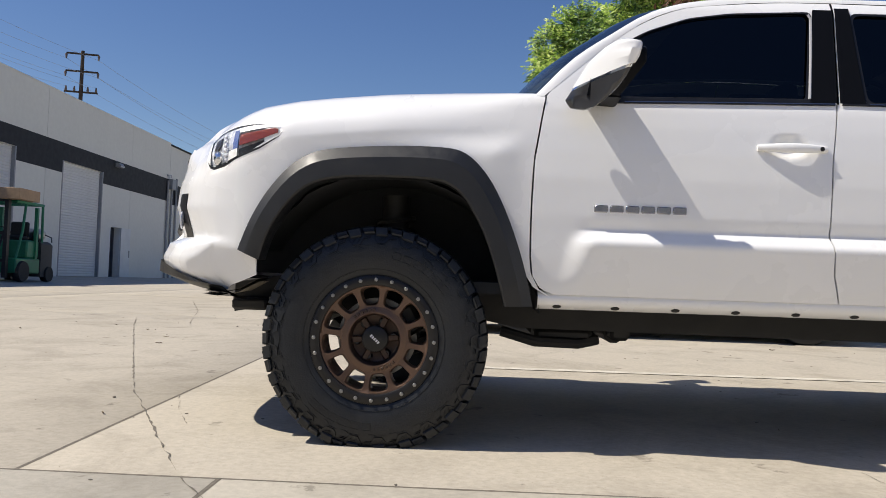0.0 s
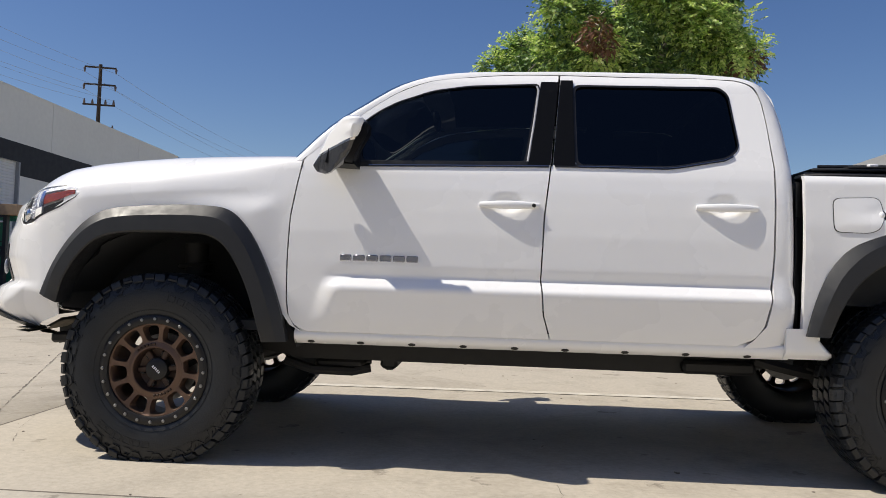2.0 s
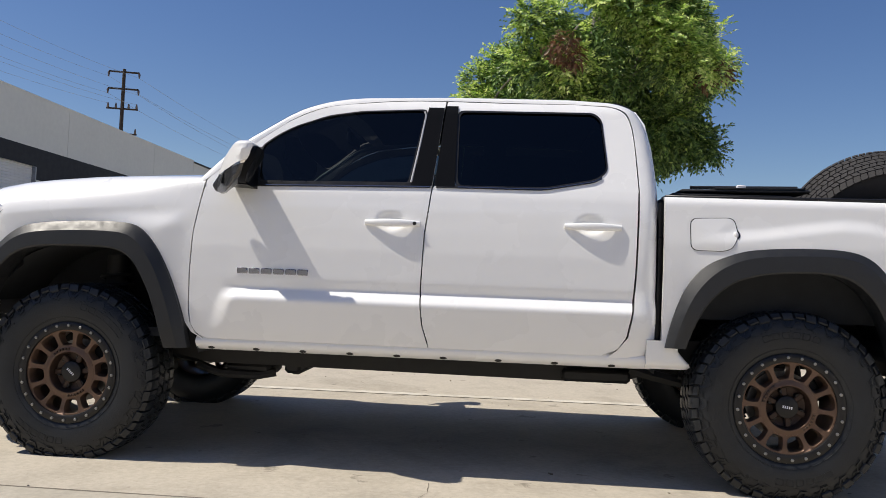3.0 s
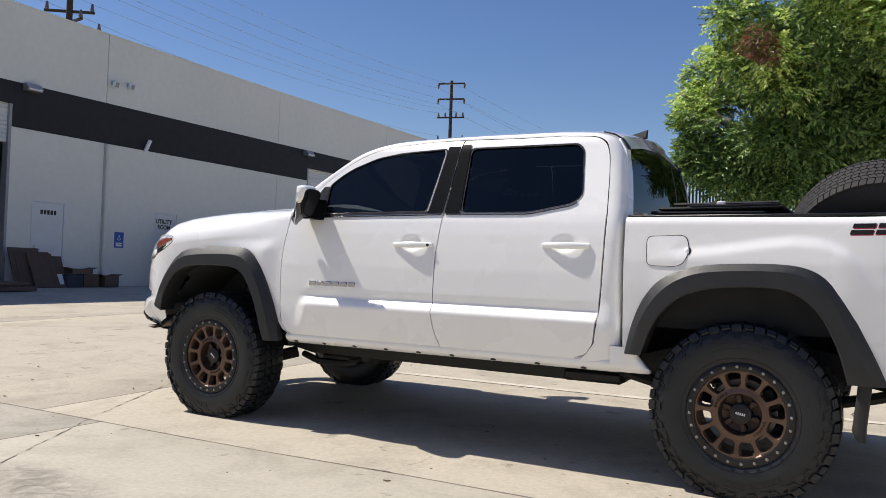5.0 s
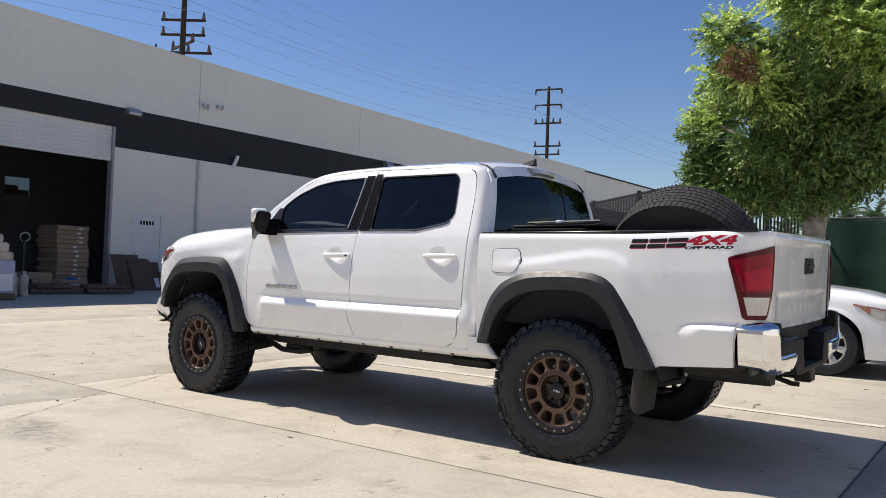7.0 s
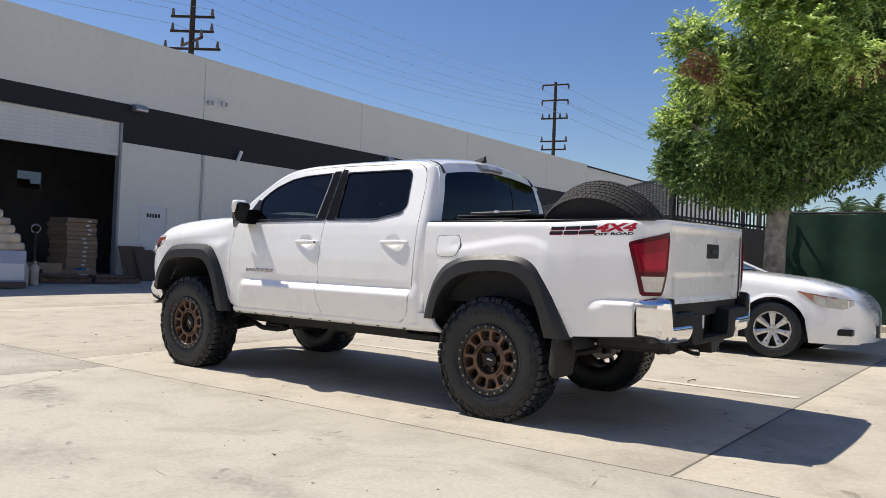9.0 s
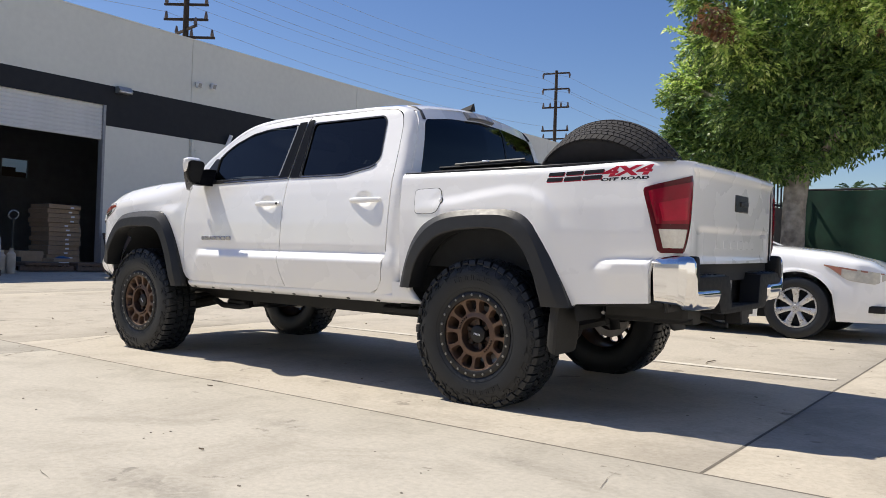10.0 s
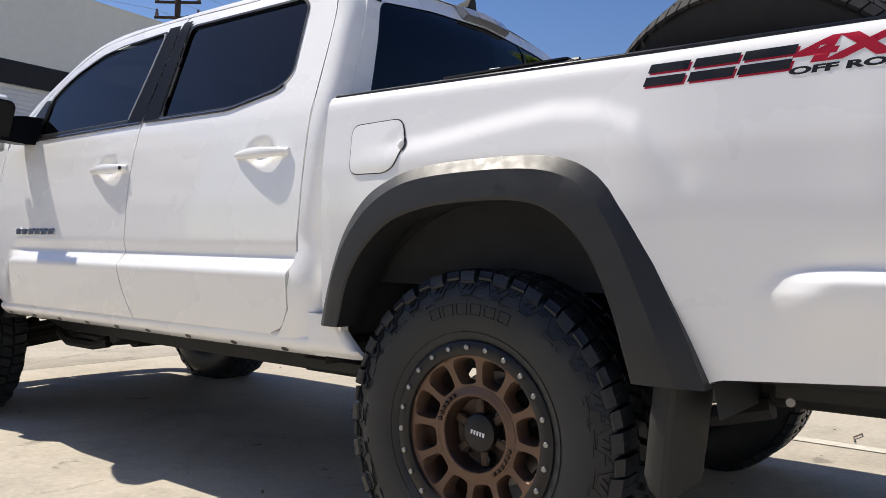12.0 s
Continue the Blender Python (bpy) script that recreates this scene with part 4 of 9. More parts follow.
    for k in range(m + 1):
        t = k / m
        x = lerp(hx - 0.125, hx + 0.125, t)
        rise = 0.022 * math.sin(math.pi * min(max(t, 0.02), 0.98)) ** 0.75
        h = 0.017 * (0.6 + 0.4 * math.sin(math.pi * t)) + 0.002
        y0 = side_w(x, hz)
        ring = []
        for q in range(10):
            a = 2 * math.pi * q / 10
            ring.append(Vector((x, s * (y0 + rise + 0.009 * math.cos(a)), hz + h * math.sin(a))))
        rows.append(ring)
    v2 = grid(bm, rows, close_v=True)
    bm.faces.new(v2[0])
    bm.faces.new(v2[-1])
    hd = part("handle", bm, PAINT, d, "white pull handle", sharp=60)
    if front:
        bm = bmesh.new()
        y0 = side_w(hx + 0.1, hz)
        lathe(bm, [(0.0, 0.0), (0.008, 0.0), (0.009, -0.004)], 10, Matrix.Translation((hx + 0.102, s * (y0 + 0.0205), hz)) @ Matrix.Scale(s, 4, (0, 1, 0)))
        part("keyhole", bm, TRIM, hd)
    return d


doors = {}
for s in (-1, 1):
    doors[s, 0] = door(s, True)
    doors[s, 1] = door(s, False)

# cab frame: pillars, roof, sills, back panel
RAIL = [(0.568, 1.318, 0.785), (0.72, 1.475, 0.735), (0.87, 1.585, 0.695), (1.02, 1.682, 0.655), (1.13, 1.722, 0.635), (1.25, 1.745, 0.622), (1.5, 1.757, 0.612), (1.71, 1.762, 0.610),
        (2.05, 1.762, 0.610), (2.40, 1.755, 0.610), (2.52, 1.742, 0.608), (2.585, 1.715, 0.605), (2.628, 1.65, 0.622), (2.657, 1.53, 0.664), (2.674, 1.40, 0.712), (2.682, 1.31, 0.742)]
SEAM = [(0.600, 1.312), (0.735, 1.431), (0.870, 1.549), (1.03, 1.656), (1.14, 1.697), (1.26, 1.716), (1.5, 1.739), (1.713, 1.743), (2.05, 1.737), (2.40, 1.732), (2.505, 1.720), (2.549, 1.692), (2.570, 1.642), (2.584, 1.55), (2.594, 1.425), (2.601, 1.312)]
RAIL, SEAM = flow(RAIL), flow(SEAM)


def roof_row(i, n=14):
    x, z, w = RAIL[i]
    crown = 0.050
    fwd = 0.11 * (1 - smooth01(1.0, 1.6, x))
    out = []
    for k in range(n + 1):
        t = -1 + 2 * k / n
        q = math.copysign(abs(t) ** 0.85, t)
        out.append(Vector((x - fwd * (1 - t * t), w * q, z + crown * (1 - q * q) ** 0.75)))
    return out


bm = bmesh.new()
for s in (-1, 1):
    rows = [[] for _ in range(10)]
    for (sx, sz), (rx, rz, rw) in zip(SEAM, RAIL):
        a = Vector((sx, s * (side_w(sx, sz) + 0.001), sz))
        c = Vector((rx, s * rw, rz))
        mid = (a + c) / 2 + Vector((rx - sx, s * 0.10 * (a - c).length * 2, rz - sz)) * 0.22
        rows[0].append(a + Vector((0, -s * 0.02, 0)))
        rows[1].append(a)
        ctrl = mid * 2 - (a + c) / 2
        ctrl = ctrl.lerp(Vector((rx - 0.006, a.y + s * 0.002, (a.z + c.z) / 2)), smooth01(1.68, 1.50, rz) * (rx > 2))
        for q in range(1, 9):
            t = q / 8
            rows[q + 1].append(a * (1 - t) ** 2 + ctrl * 2 * t * (1 - t) + c * t * t)
    grid(bm, rows)
    # rear corner of the cab below the belt, and the sill under the doors
    cols = []
    tuck = side_w(*SEAM[-1]) + 0.001 - RAIL[-1][2]
    for z in [0.53 + 0.06 * k for k in range(13)] + [1.311]:
        w = side_w(2.6, z) + 0.001
        a = Vector((pw(z, RD_R) + 0.006, s * w, z))
        c = Vector((2.682, s * (w - tuck), z))
        if z > 1.3:
            a, c = Vector((SEAM[-1][0], s * (c.y * s + tuck), SEAM[-1][1])), Vector((2.682, s * RAIL[-1][2], 1.31))
            a.y = s * (side_w(*SEAM[-1]) + 0.001)
        ctrl = Vector((2.676, a.y + s * 0.002, (a.z + c.z) / 2))
        cols.append([a + Vector((0, -s * 0.02, 0)), a] + [a * (1 - t) ** 2 + ctrl * 2 * t * (1 - t) + c * t * t for t in [q / 8 for q in range(1, 9)]] + [Vector((2.684, s * 0.40, z))])
    grid(bm, cols)
    sill = []
    for k in range(41):
        x = lerp(0.60, 2.665, k / 40)
        zt = 0.560 + 0.004 * (x - 0.6)
        sill.append([Vector((x, s * 0.80, zt + 0.02)), Vector((x, s * 0.822, zt)), Vector((x, s * 0.825, zt - 0.012)), Vector((x, s * 0.815, 0.532)), Vector((x, s * 0.795, 0.512)), Vector((x, s * 0.70, 0.505))])
    grid(bm, sill)
grid(bm, [roof_row(i) for i in range(12, 34)])
bmesh.ops.remove_doubles(bm, verts=bm.verts, dist=0.0008)
cab = part("cab_shell", bm, PAINT, truck, "white roof, pillars and sills", sharp=55)
bm = bmesh.new()
grid(bm, [roof_row(i) for i in range(0, 13)])
part("windscreen", bm, SCREEN, cab, "dark windscreen")


def back_x(y, z):
    return pw(z, [(1.20, 2.690), (1.31, 2.684), (1.40, 2.676), (1.53, 2.660), (1.65, 2.632), (1.715, 2.590), (1.77, 2.55)]) + 0.022 * (1 - (y / 0.75) ** 2)


bo = [(-0.742, 1.20), (-0.742, 1.31), (-0.712, 1.40), (-0.664, 1.53), (-0.622, 1.65), (-0.600, 1.712), (-0.48, 1.745), (-0.24, 1.760), (0, 1.765)]
bo = bo + [(-y, z) for y, z in bo[-2::-1]]
bi = rounded([(-0.672, 1.24), (-0.655, 1.33), (-0.565, 1.662), (-0.30, 1.692), (0.0, 1.700), (0.30, 1.692), (0.565, 1.662), (0.655, 1.33), (0.672, 1.24)], 0.04)
o, i2 = ring_between(bo, bi)
bm = bmesh.new()
grid(bm, [[Vector((back_x(lerp(a[0], b[0], k / 4), lerp(a[1], b[1], k / 4)), lerp(a[0], b[0], k / 4), lerp(a[1], b[1], k / 4))) for a, b in zip(o, i2)] for k in range(5)], close_v=True)
edge_x = lambda y, z: 2.575 if abs(y) < 0.6 else pw(z, [(1.31, 2.678), (1.40, 2.670), (1.53, 2.653), (1.65, 2.624), (1.715, 2.578)])
grid(bm, [[Vector((x, y, z)) for x, y, z in r] for r in ([(edge_x(*a), a[0], a[1]) for a in o], [(back_x(*a), a[0], a[1]) for a in o])], close_v=True)
part("back_panel", bm, PAINT, cab, sharp=60)
bm = bmesh.new()
c = (0, 1.46)
rows = [[Vector((back_x(lerp(c[0], p[0], k / 6), lerp(c[1], p[1], k / 6)) - 0.004, lerp(c[0], p[0], k / 6), lerp(c[1], p[1], k / 6))) for p in i2] for k in range(1, 7)]
vr = grid(bm, rows, close_v=True)
v = bm.verts.new((back_x(0, 1.46) - 0.004, 0, 1.46))
for k in range(len(i2)):
    bm.faces.new((v, vr[0][k], vr[0][(k + 1) % len(i2)]))
rear_glass = part("rear_window", bm, tinted("dark_rear_tint", (0.0012, 0.0014, 0.0016)), cab, "dark sliding rear window")
bm = bmesh.new()
for y in (0.22,):
    rows = [[Vector((back_x(y + d, z) - 0.001, y + d, z)) for d in (-0.008, 0.008)] for z in [1.25 + 0.05 * k for k in range(10)]]
    grid(bm, rows)
part("slider_frame", bm, TRIM, rear_glass)
# third brake lamp, aerial fin, drip strips
bm = bmesh.new()
rows = []
for y in [-0.135 + 0.027 * k for k in range(11)]:
    xb = back_x(y, 1.745)
    rows.append([Vector((xb - 0.03, y, 1.772 - 0.15 * y * y)), Vector((xb + 0.020, y, 1.760 - 0.15 * y * y)), Vector((xb + 0.050, y, 1.722 - 0.15 * y * y)), Vector((xb + 0.030, y, 1.708 - 0.15 * y * y))])
vr = grid(bm, rows)
bm.faces.new(vr[0])
bm.faces.new(vr[-1])
stop = part("brake_lamp_housing", bm, GREYMETAL, cab, "third brake lamp")
for y0, y1, m_ in ((-0.125, -0.055, CLEARLENS), (-0.05, 0.05, BADGEPALE), (0.055, 0.125, CLEARLENS)):
    bm = bmesh.new()
    grid(bm, [[Vector((back_x(y, 1.745) + 0.0235, y, 1.759 - 0.15 * y * y)), Vector((back_x(y, 1.745) + 0.0525, y, 1.724 - 0.15 * y * y))] for y in [lerp(y0, y1, k / 4) for k in range(5)]])
    part("lens", bm, m_, stop)
bm = bmesh.new()
rows = []
for k in range(9):
    t = k / 8
    h = 0.040 * t ** 1.3
    w = 0.028 * (0.4 + 0.6 * t)
    rows.append([Vector((lerp(2.40, 2.555, t), -w, 1.790)), Vector((lerp(2.40, 2.56, t), -w * 0.35, 1.798 + h * 0.85)), Vector((lerp(2.40, 2.565, t), 0, 1.800 + h)), Vector((lerp(2.40, 2.56, t), w * 0.35, 1.798 + h * 0.85)), Vector((lerp(2.40, 2.555, t), w, 1.790))])
vr = grid(bm, rows)
bm.faces.new(vr[-1])
part("aerial_fin", bm, LINER, cab, "black shark-fin aerial")
for s in (-1, 1):
    bm = bmesh.new()
    tube(bm, [(2.50, s * 0.560, 1.752), (2.555, s * 0.560, 1.738), (2.600, s * 0.563, 1.709), (2.637, s * 0.572, 1.660)], 0.0115, 6)
    part("drip_strip", bm, TRIM, cab, "black roof drip strip")
    for x in (0.674, 0.888, 1.107, 1.325, 1.541, 1.752, 2.0, 2.25, 2.50):
        bm = bmesh.new()
        lathe(bm, [(0.0, 0.0), (0.011, 0.0)], 10, Matrix.Translation((x, s * 0.8075, 0.521)) @ Matrix.Rotation(radians(-38 * s), 4, "X") @ Matrix.Diagonal((1.5, 1, 0.8, 1)))
        part("sill_plug", bm, TRIM, cab)


# ---------------------------------------------------------------- pickup: front clip
ZC = [(-0.90, 1.035), (-0.86, 1.065), (-0.80, 1.105), (-0.74, 1.135), (-0.678, 1.175), (-0.60, 1.206), (-0.466, 1.255), (-0.33, 1.281), (-0.197, 1.297), (0.025, 1.317), (0.25, 1.329), (0.47, 1.339), (0.58, 1.341)]
PLAN = [(0.40, 0.862), (0.0, 0.868), (-0.35, 0.868), (-0.45, 0.862), (-0.53, 0.848), (-0.62, 0.815), (-0.70, 0.765), (-0.77, 0.70), (-0.84, 0.60), (-0.885, 0.48), (-0.915, 0.30), (-0.925, 0.0)]
_acc = [0.0]
for (a, b), (c, d) in zip(PLAN, PLAN[1:]):
    _acc.append(_acc[-1] + math.hypot(c - a, d - b))


def plan(u):
    """Point (x, half width) a distance u along the body's outline in plan, from the flank round to the middle of the nose."""
    q = [(a, p[0]) for a, p in zip(_acc, PLAN)], [(a, p[1]) for a, p in zip(_acc, PLAN)]
    d = 0.03
    f = lambda t: (pw(u - d, t) + 2 * pw(u, t) + pw(u + d, t)) / 4
    return f(q[0]), f(q[1])


def u_of_x(x):
    lo, hi = 0.0, _acc[-1]
    for _ in range(40):
        m_ = (lo + hi) / 2
        if plan(m_)[0] > x:
            lo = m_
        else:
            hi = m_
    return lo


W_PLAN = lambda x: plan(u_of_x(x))[1] if x < 0.4 else 0.862


def crown_section(x, s, z_low, top_only=False, n_low=12):
    """From the wheel arch up over the wing's shoulder to the bonnet gap."""
    w = W_PLAN(x)
    zc = pw(x, ZC)
    zb = zc - 0.155
    pts = []
    for k in range(n_low):
        z = lerp(z_low, zb, k / n_low)
        pts.append((w - 0.010 * smooth01(0.75, 0.55, z), z))
    blend = smooth01(0.25, 0.58, x)
    pts += [(w - 0.001, zb), (w - 0.008, zc - 0.125), (w - 0.022, zc - 0.10), (lerp(w - 0.045, w - 0.034, blend), zc - 0.070), (lerp(w - 0.078, w - 0.052, blend), zc - 0.040), (lerp(w - 0.110, w - 0.075, blend), zc - 0.016), (w - 0.145, zc), (w - 0.175, zc + 0.006)]
    return pts


for s in (-1, 1):
    bm = bmesh.new()
    rows = []
    n = 60
    for k in range(n + 1):
        x = lerp(-0.43, 0.562, k / n)
        zl = pw(x, FLARE_F[0]) - 0.02 if x < 0.55 else 0.53
        sec = crown_section(x, s, zl)
        r = []
        for w, z in sec:
            t = smooth01(0.38, 0.562, x)
            tw = max(t, smooth01(-0.05, 0.562, x) * smooth01(1.06, 1.16, z))
            xs = pw(z, FD_L) - 0.004 if z < 1.30 else 0.606
            dx = (xs - 0.562) * t
            w2 = lerp(w, min(w, side_w(0.62, min(z, 1.31))) if z < 1.28 else w, tw)
            r.append(Vector((x + dx, s * w2, z)))
        rows.append(r)
    vr = grid(bm, rows)
    flange(bm, rim_loop(vr), s, 0.014)
    part("front_wing", bm, PAINT, truck, "white front wing", sharp=60)

bm = bmesh.new()
rows = []
for k in range(41):
    x = lerp(-0.80, 0.50, k / 40)
    w = min(W_PLAN(x) - 0.182, 0.70)
    zc = pw(x, ZC) + 0.004
    r = []
    for j in range(25):
        t = -1 + j / 12
        bulge = 0.030 * (1 - t * t) + 0.018 * (smooth01(0.75, 0.6, abs(t)) - 0.5 * smooth01(0.35, 0.2, abs(t))) * smooth01(-0.75, -0.3, x)
        nose = -0.12 * (1 - t * t) * smooth01(-0.2, -0.8, x)
        r.append(Vector((x + nose, w * t, zc + bulge)))
    rows.append(r)
vr = grid(bm, rows)
loop = rim_loop(vr)
low = [bm.verts.new(v.co + Vector((0, 0, -0.03))) for v in loop]
for k in range(len(loop)):
    j = (k + 1) % len(loop)
    bm.faces.new((loop[k], loop[j], low[j], low[k]))
part("bonnet", bm, PAINT, truck, "white bonnet", sharp=50)
HL_UP = [(-0.84, 1.10), (-0.715, 1.115), (-0.690, 1.108), (-0.652, 1.140), (-0.611, 1.152), (-0.562, 1.163), (-0.482, 1.172), (-0.42, 1.174), (-0.392, 1.171), (-0.364, 1.155)]
HL_DN = [(-0.69, 1.02), (-0.675, 0.998), (-0.650, 0.992), (-0.595, 1.008), (-0.52, 1.040), (-0.446, 1.072), (-0.374, 1.120), (-0.362, 1.145)]
bm = bmesh.new()
grid(bm, [[Vector((x, 0.72 * t, z + 0.02 * (1 - t * t))) for t in [-1 + k / 8 for k in range(17)]] for x, z in ((0.47, 1.325), (0.56, 1.322), (0.64, 1.33))])
part("cowl", bm, TRIM, truck, "black wiper cowl")

U0 = u_of_x(-0.425)
UE = _acc[-1]
HL_LOW = [(-0.93, 1.11), (-0.715, 1.115), (-0.690, 1.10), (-0.675, 1.00), (-0.650, 0.992), (-0.595, 1.003), (-0.477, 1.066), (-0.425, 1.10)]
FACET = [(-0.80, 0.60), (-0.70, 0.635), (-0.645, 0.68), (-0.61, 0.713), (-0.527, 0.695), (-0.42, 0.68)]
PROF = [(0.525, 0.13), (0.555, 0.055), (0.598, -0.030), (0.654, -0.050), (0.711, -0.022), (0.735, 0.035), (0.85, 0.0), (0.94, 0.010), (1.0, 0.03), (1.13, 0.04)]


def nose_pt(u, z, s, off=0.0):
    x, w = plan(u)
    x2, w2 = plan(u + 0.01)
    tx, tw = x2 - x, w2 - w
    ln = math.hypot(tx, tw) or 1
    nx, nw = tw / ln, -tx / ln
    k = smooth01(-0.50, -0.74, x)
    tuck = 0.055 * min(max((pw(x, FACET) - z) / 0.15, 0), 1.2) * smooth01(-0.78, -0.66, x)
    over = pw(pw(x, ZC) - z, [(0.0, 0.145), (0.016, 0.110), (0.040, 0.078), (0.070, 0.045), (0.10, 0.022), (0.125, 0.008), (0.155, 0.001), (0.18, 0.0)]) * smooth01(-0.90, -0.70, x)
    return Vector((x + nx * off + k * pw(z, PROF), s * max(w + nw * off - tuck - over, 0), z))


# painted shoulder over the headlamps, between lamp and bonnet
for s in (-1, 1):
    bm = bmesh.new()
    rows = []
    for k in range(49):
        u = lerp(u_of_x(-0.4285), u_of_x(-0.885), k / 48)
        x, w = plan(u)
        zc = pw(x, ZC)
        z0 = min(pw(x, HL_UP), zc) - 0.004
        xb = max(x, -0.80)
        wb = min(W_PLAN(xb) - 0.184, 0.70)
        b = Vector((lerp(x, xb, 0.7), s * wb, pw(xb, ZC) + 0.005))
        rows.append([nose_pt(u, lerp(z0, zc, q / 7), s, 0.0) for q in range(8)] + [b])
    grid(bm, rows)
    part("nose_shoulder", bm, PAINT, truck, "white panel over the headlamp", sharp=60)

bm = bmesh.new()
for s in (-1, 1):
    rows = []
    for k in range(141):
        u = lerp(U0, UE, k / 140)
        x, w = plan(u)
        zt = pw(x, HL_LOW) if x > -0.84 else lerp(1.075, 0.76, smooth01(-0.845, -0.875, x))
        zt = min(zt, pw(x, ZC) - 0.003)
        zl = pw(x, [(-0.93, 0.575), (-0.84, 0.565), (-0.75, 0.54), (-0.62, 0.540), (-0.52, 0.570), (-0.448, 0.60), (-0.446, 0.80), (-0.425, 0.875)])
        rows.append([nose_pt(u, lerp(zl, zt, j / 36), s) for j in range(37)])
    vr = grid(bm, rows)
bmesh.ops.remove_doubles(bm, verts=bm.verts, dist=0.0005)
bumper = part("front_bumper", bm, PAINT, truck, "white front bumper", sharp=50)
bm = bmesh.new()
for s in (-1, 1):
    rows = []
    for k in range(31):
        u = lerp(u_of_x(-0.60), UE, k / 30)
        x, w = plan(u)
        zl = pw(x, [(-0.93, 0.575), (-0.84, 0.565), (-0.75, 0.54), (-0.60, 0.522)])
        rows.append([nose_pt(u, zl + 0.07 * smooth01(-0.6, -0.8, x) + 0.004, s, 0.012), nose_pt(u, zl + 0.03, s, 0.03), nose_pt(u, zl - 0.008, s, 0.012), nose_pt(u, zl - 0.02, s, -0.06)])
    grid(bm, rows)
part("lower_lip", bm, FLARE, bumper, "black plastic lower lip")
for s in (-1, 1):
    bm = bmesh.new()
    rows = [[nose_pt(lerp(u_of_x(-0.765), u_of_x(-0.812), k / 8), z, s, 0.003) for z in (0.735, 0.76, 0.80, 0.86, 0.905)] for k in range(9)]
    vr = grid(bm, rows)
    flange(bm, rim_loop(vr), s, 0.01)
    fog = part("fog_lamp_bezel", bm, TRIM, bumper, "black fog lamp recess")
    bm = bmesh.new()
    p = nose_pt(u_of_x(-0.80), 0.80, s, 0.012)
    vs = bmesh.ops.create_uvsphere(bm, u_segments=14, v_segments=8, radius=0.035)["verts"]
    bmesh.ops.transform(bm, matrix=Matrix.Translation(p) @ Matrix.Diagonal((0.25, 0.4, 1, 1)), verts=vs)
    part("fog_lamp", bm, LAMPBRIGHT, fog)
# grille
bm = bmesh.new()
rows = []
for k in range(25):
    t = -1 + k / 12
    y = 0.43 * t
    xx = -0.93 + 0.115 * t * t
    rows.append([Vector((xx + 0.05, y, 0.755)), Vector((xx - 0.01, y * 0.98, 0.79)), Vector((xx, y, 0.95)), Vector((xx + 0.03, y, 1.03)), Vector((xx + 0.09, y, 1.06))])
vr = grid(bm, rows)
grille = part("grille", bm, TRIM, truck, "black grille with grey surround")
bm = bmesh.new()
for z in (0.82, 0.87, 0.92, 0.97, 1.02):
    tube(bm, [(-0.935 + 0.10 * t * t + 0.01, 0.42 * t, z) for t in [-1 + k / 8 for k in range(17)]], 0.012, 6)
part("bar", bm, FLARE, grille)
bm = bmesh.new()
path = [(-0.875, 0.42, 0.775), (-0.925, 0.30, 0.765), (-0.97, 0, 0.765), (-0.925, -0.30, 0.765), (-0.875, -0.42, 0.775), (-0.875, -0.42, 0.95), (-0.865, -0.38, 1.03), (-0.89, -0.25, 1.06), (-0.90, 0, 1.07), (-0.89, 0.25, 1.06), (-0.865, 0.38, 1.03), (-0.875, 0.42, 0.95), (-0.875, 0.42, 0.775)]
tube(bm, path, 0.024, 8)
part("surround", bm, FLARE, grille, "dark grey grille surround")

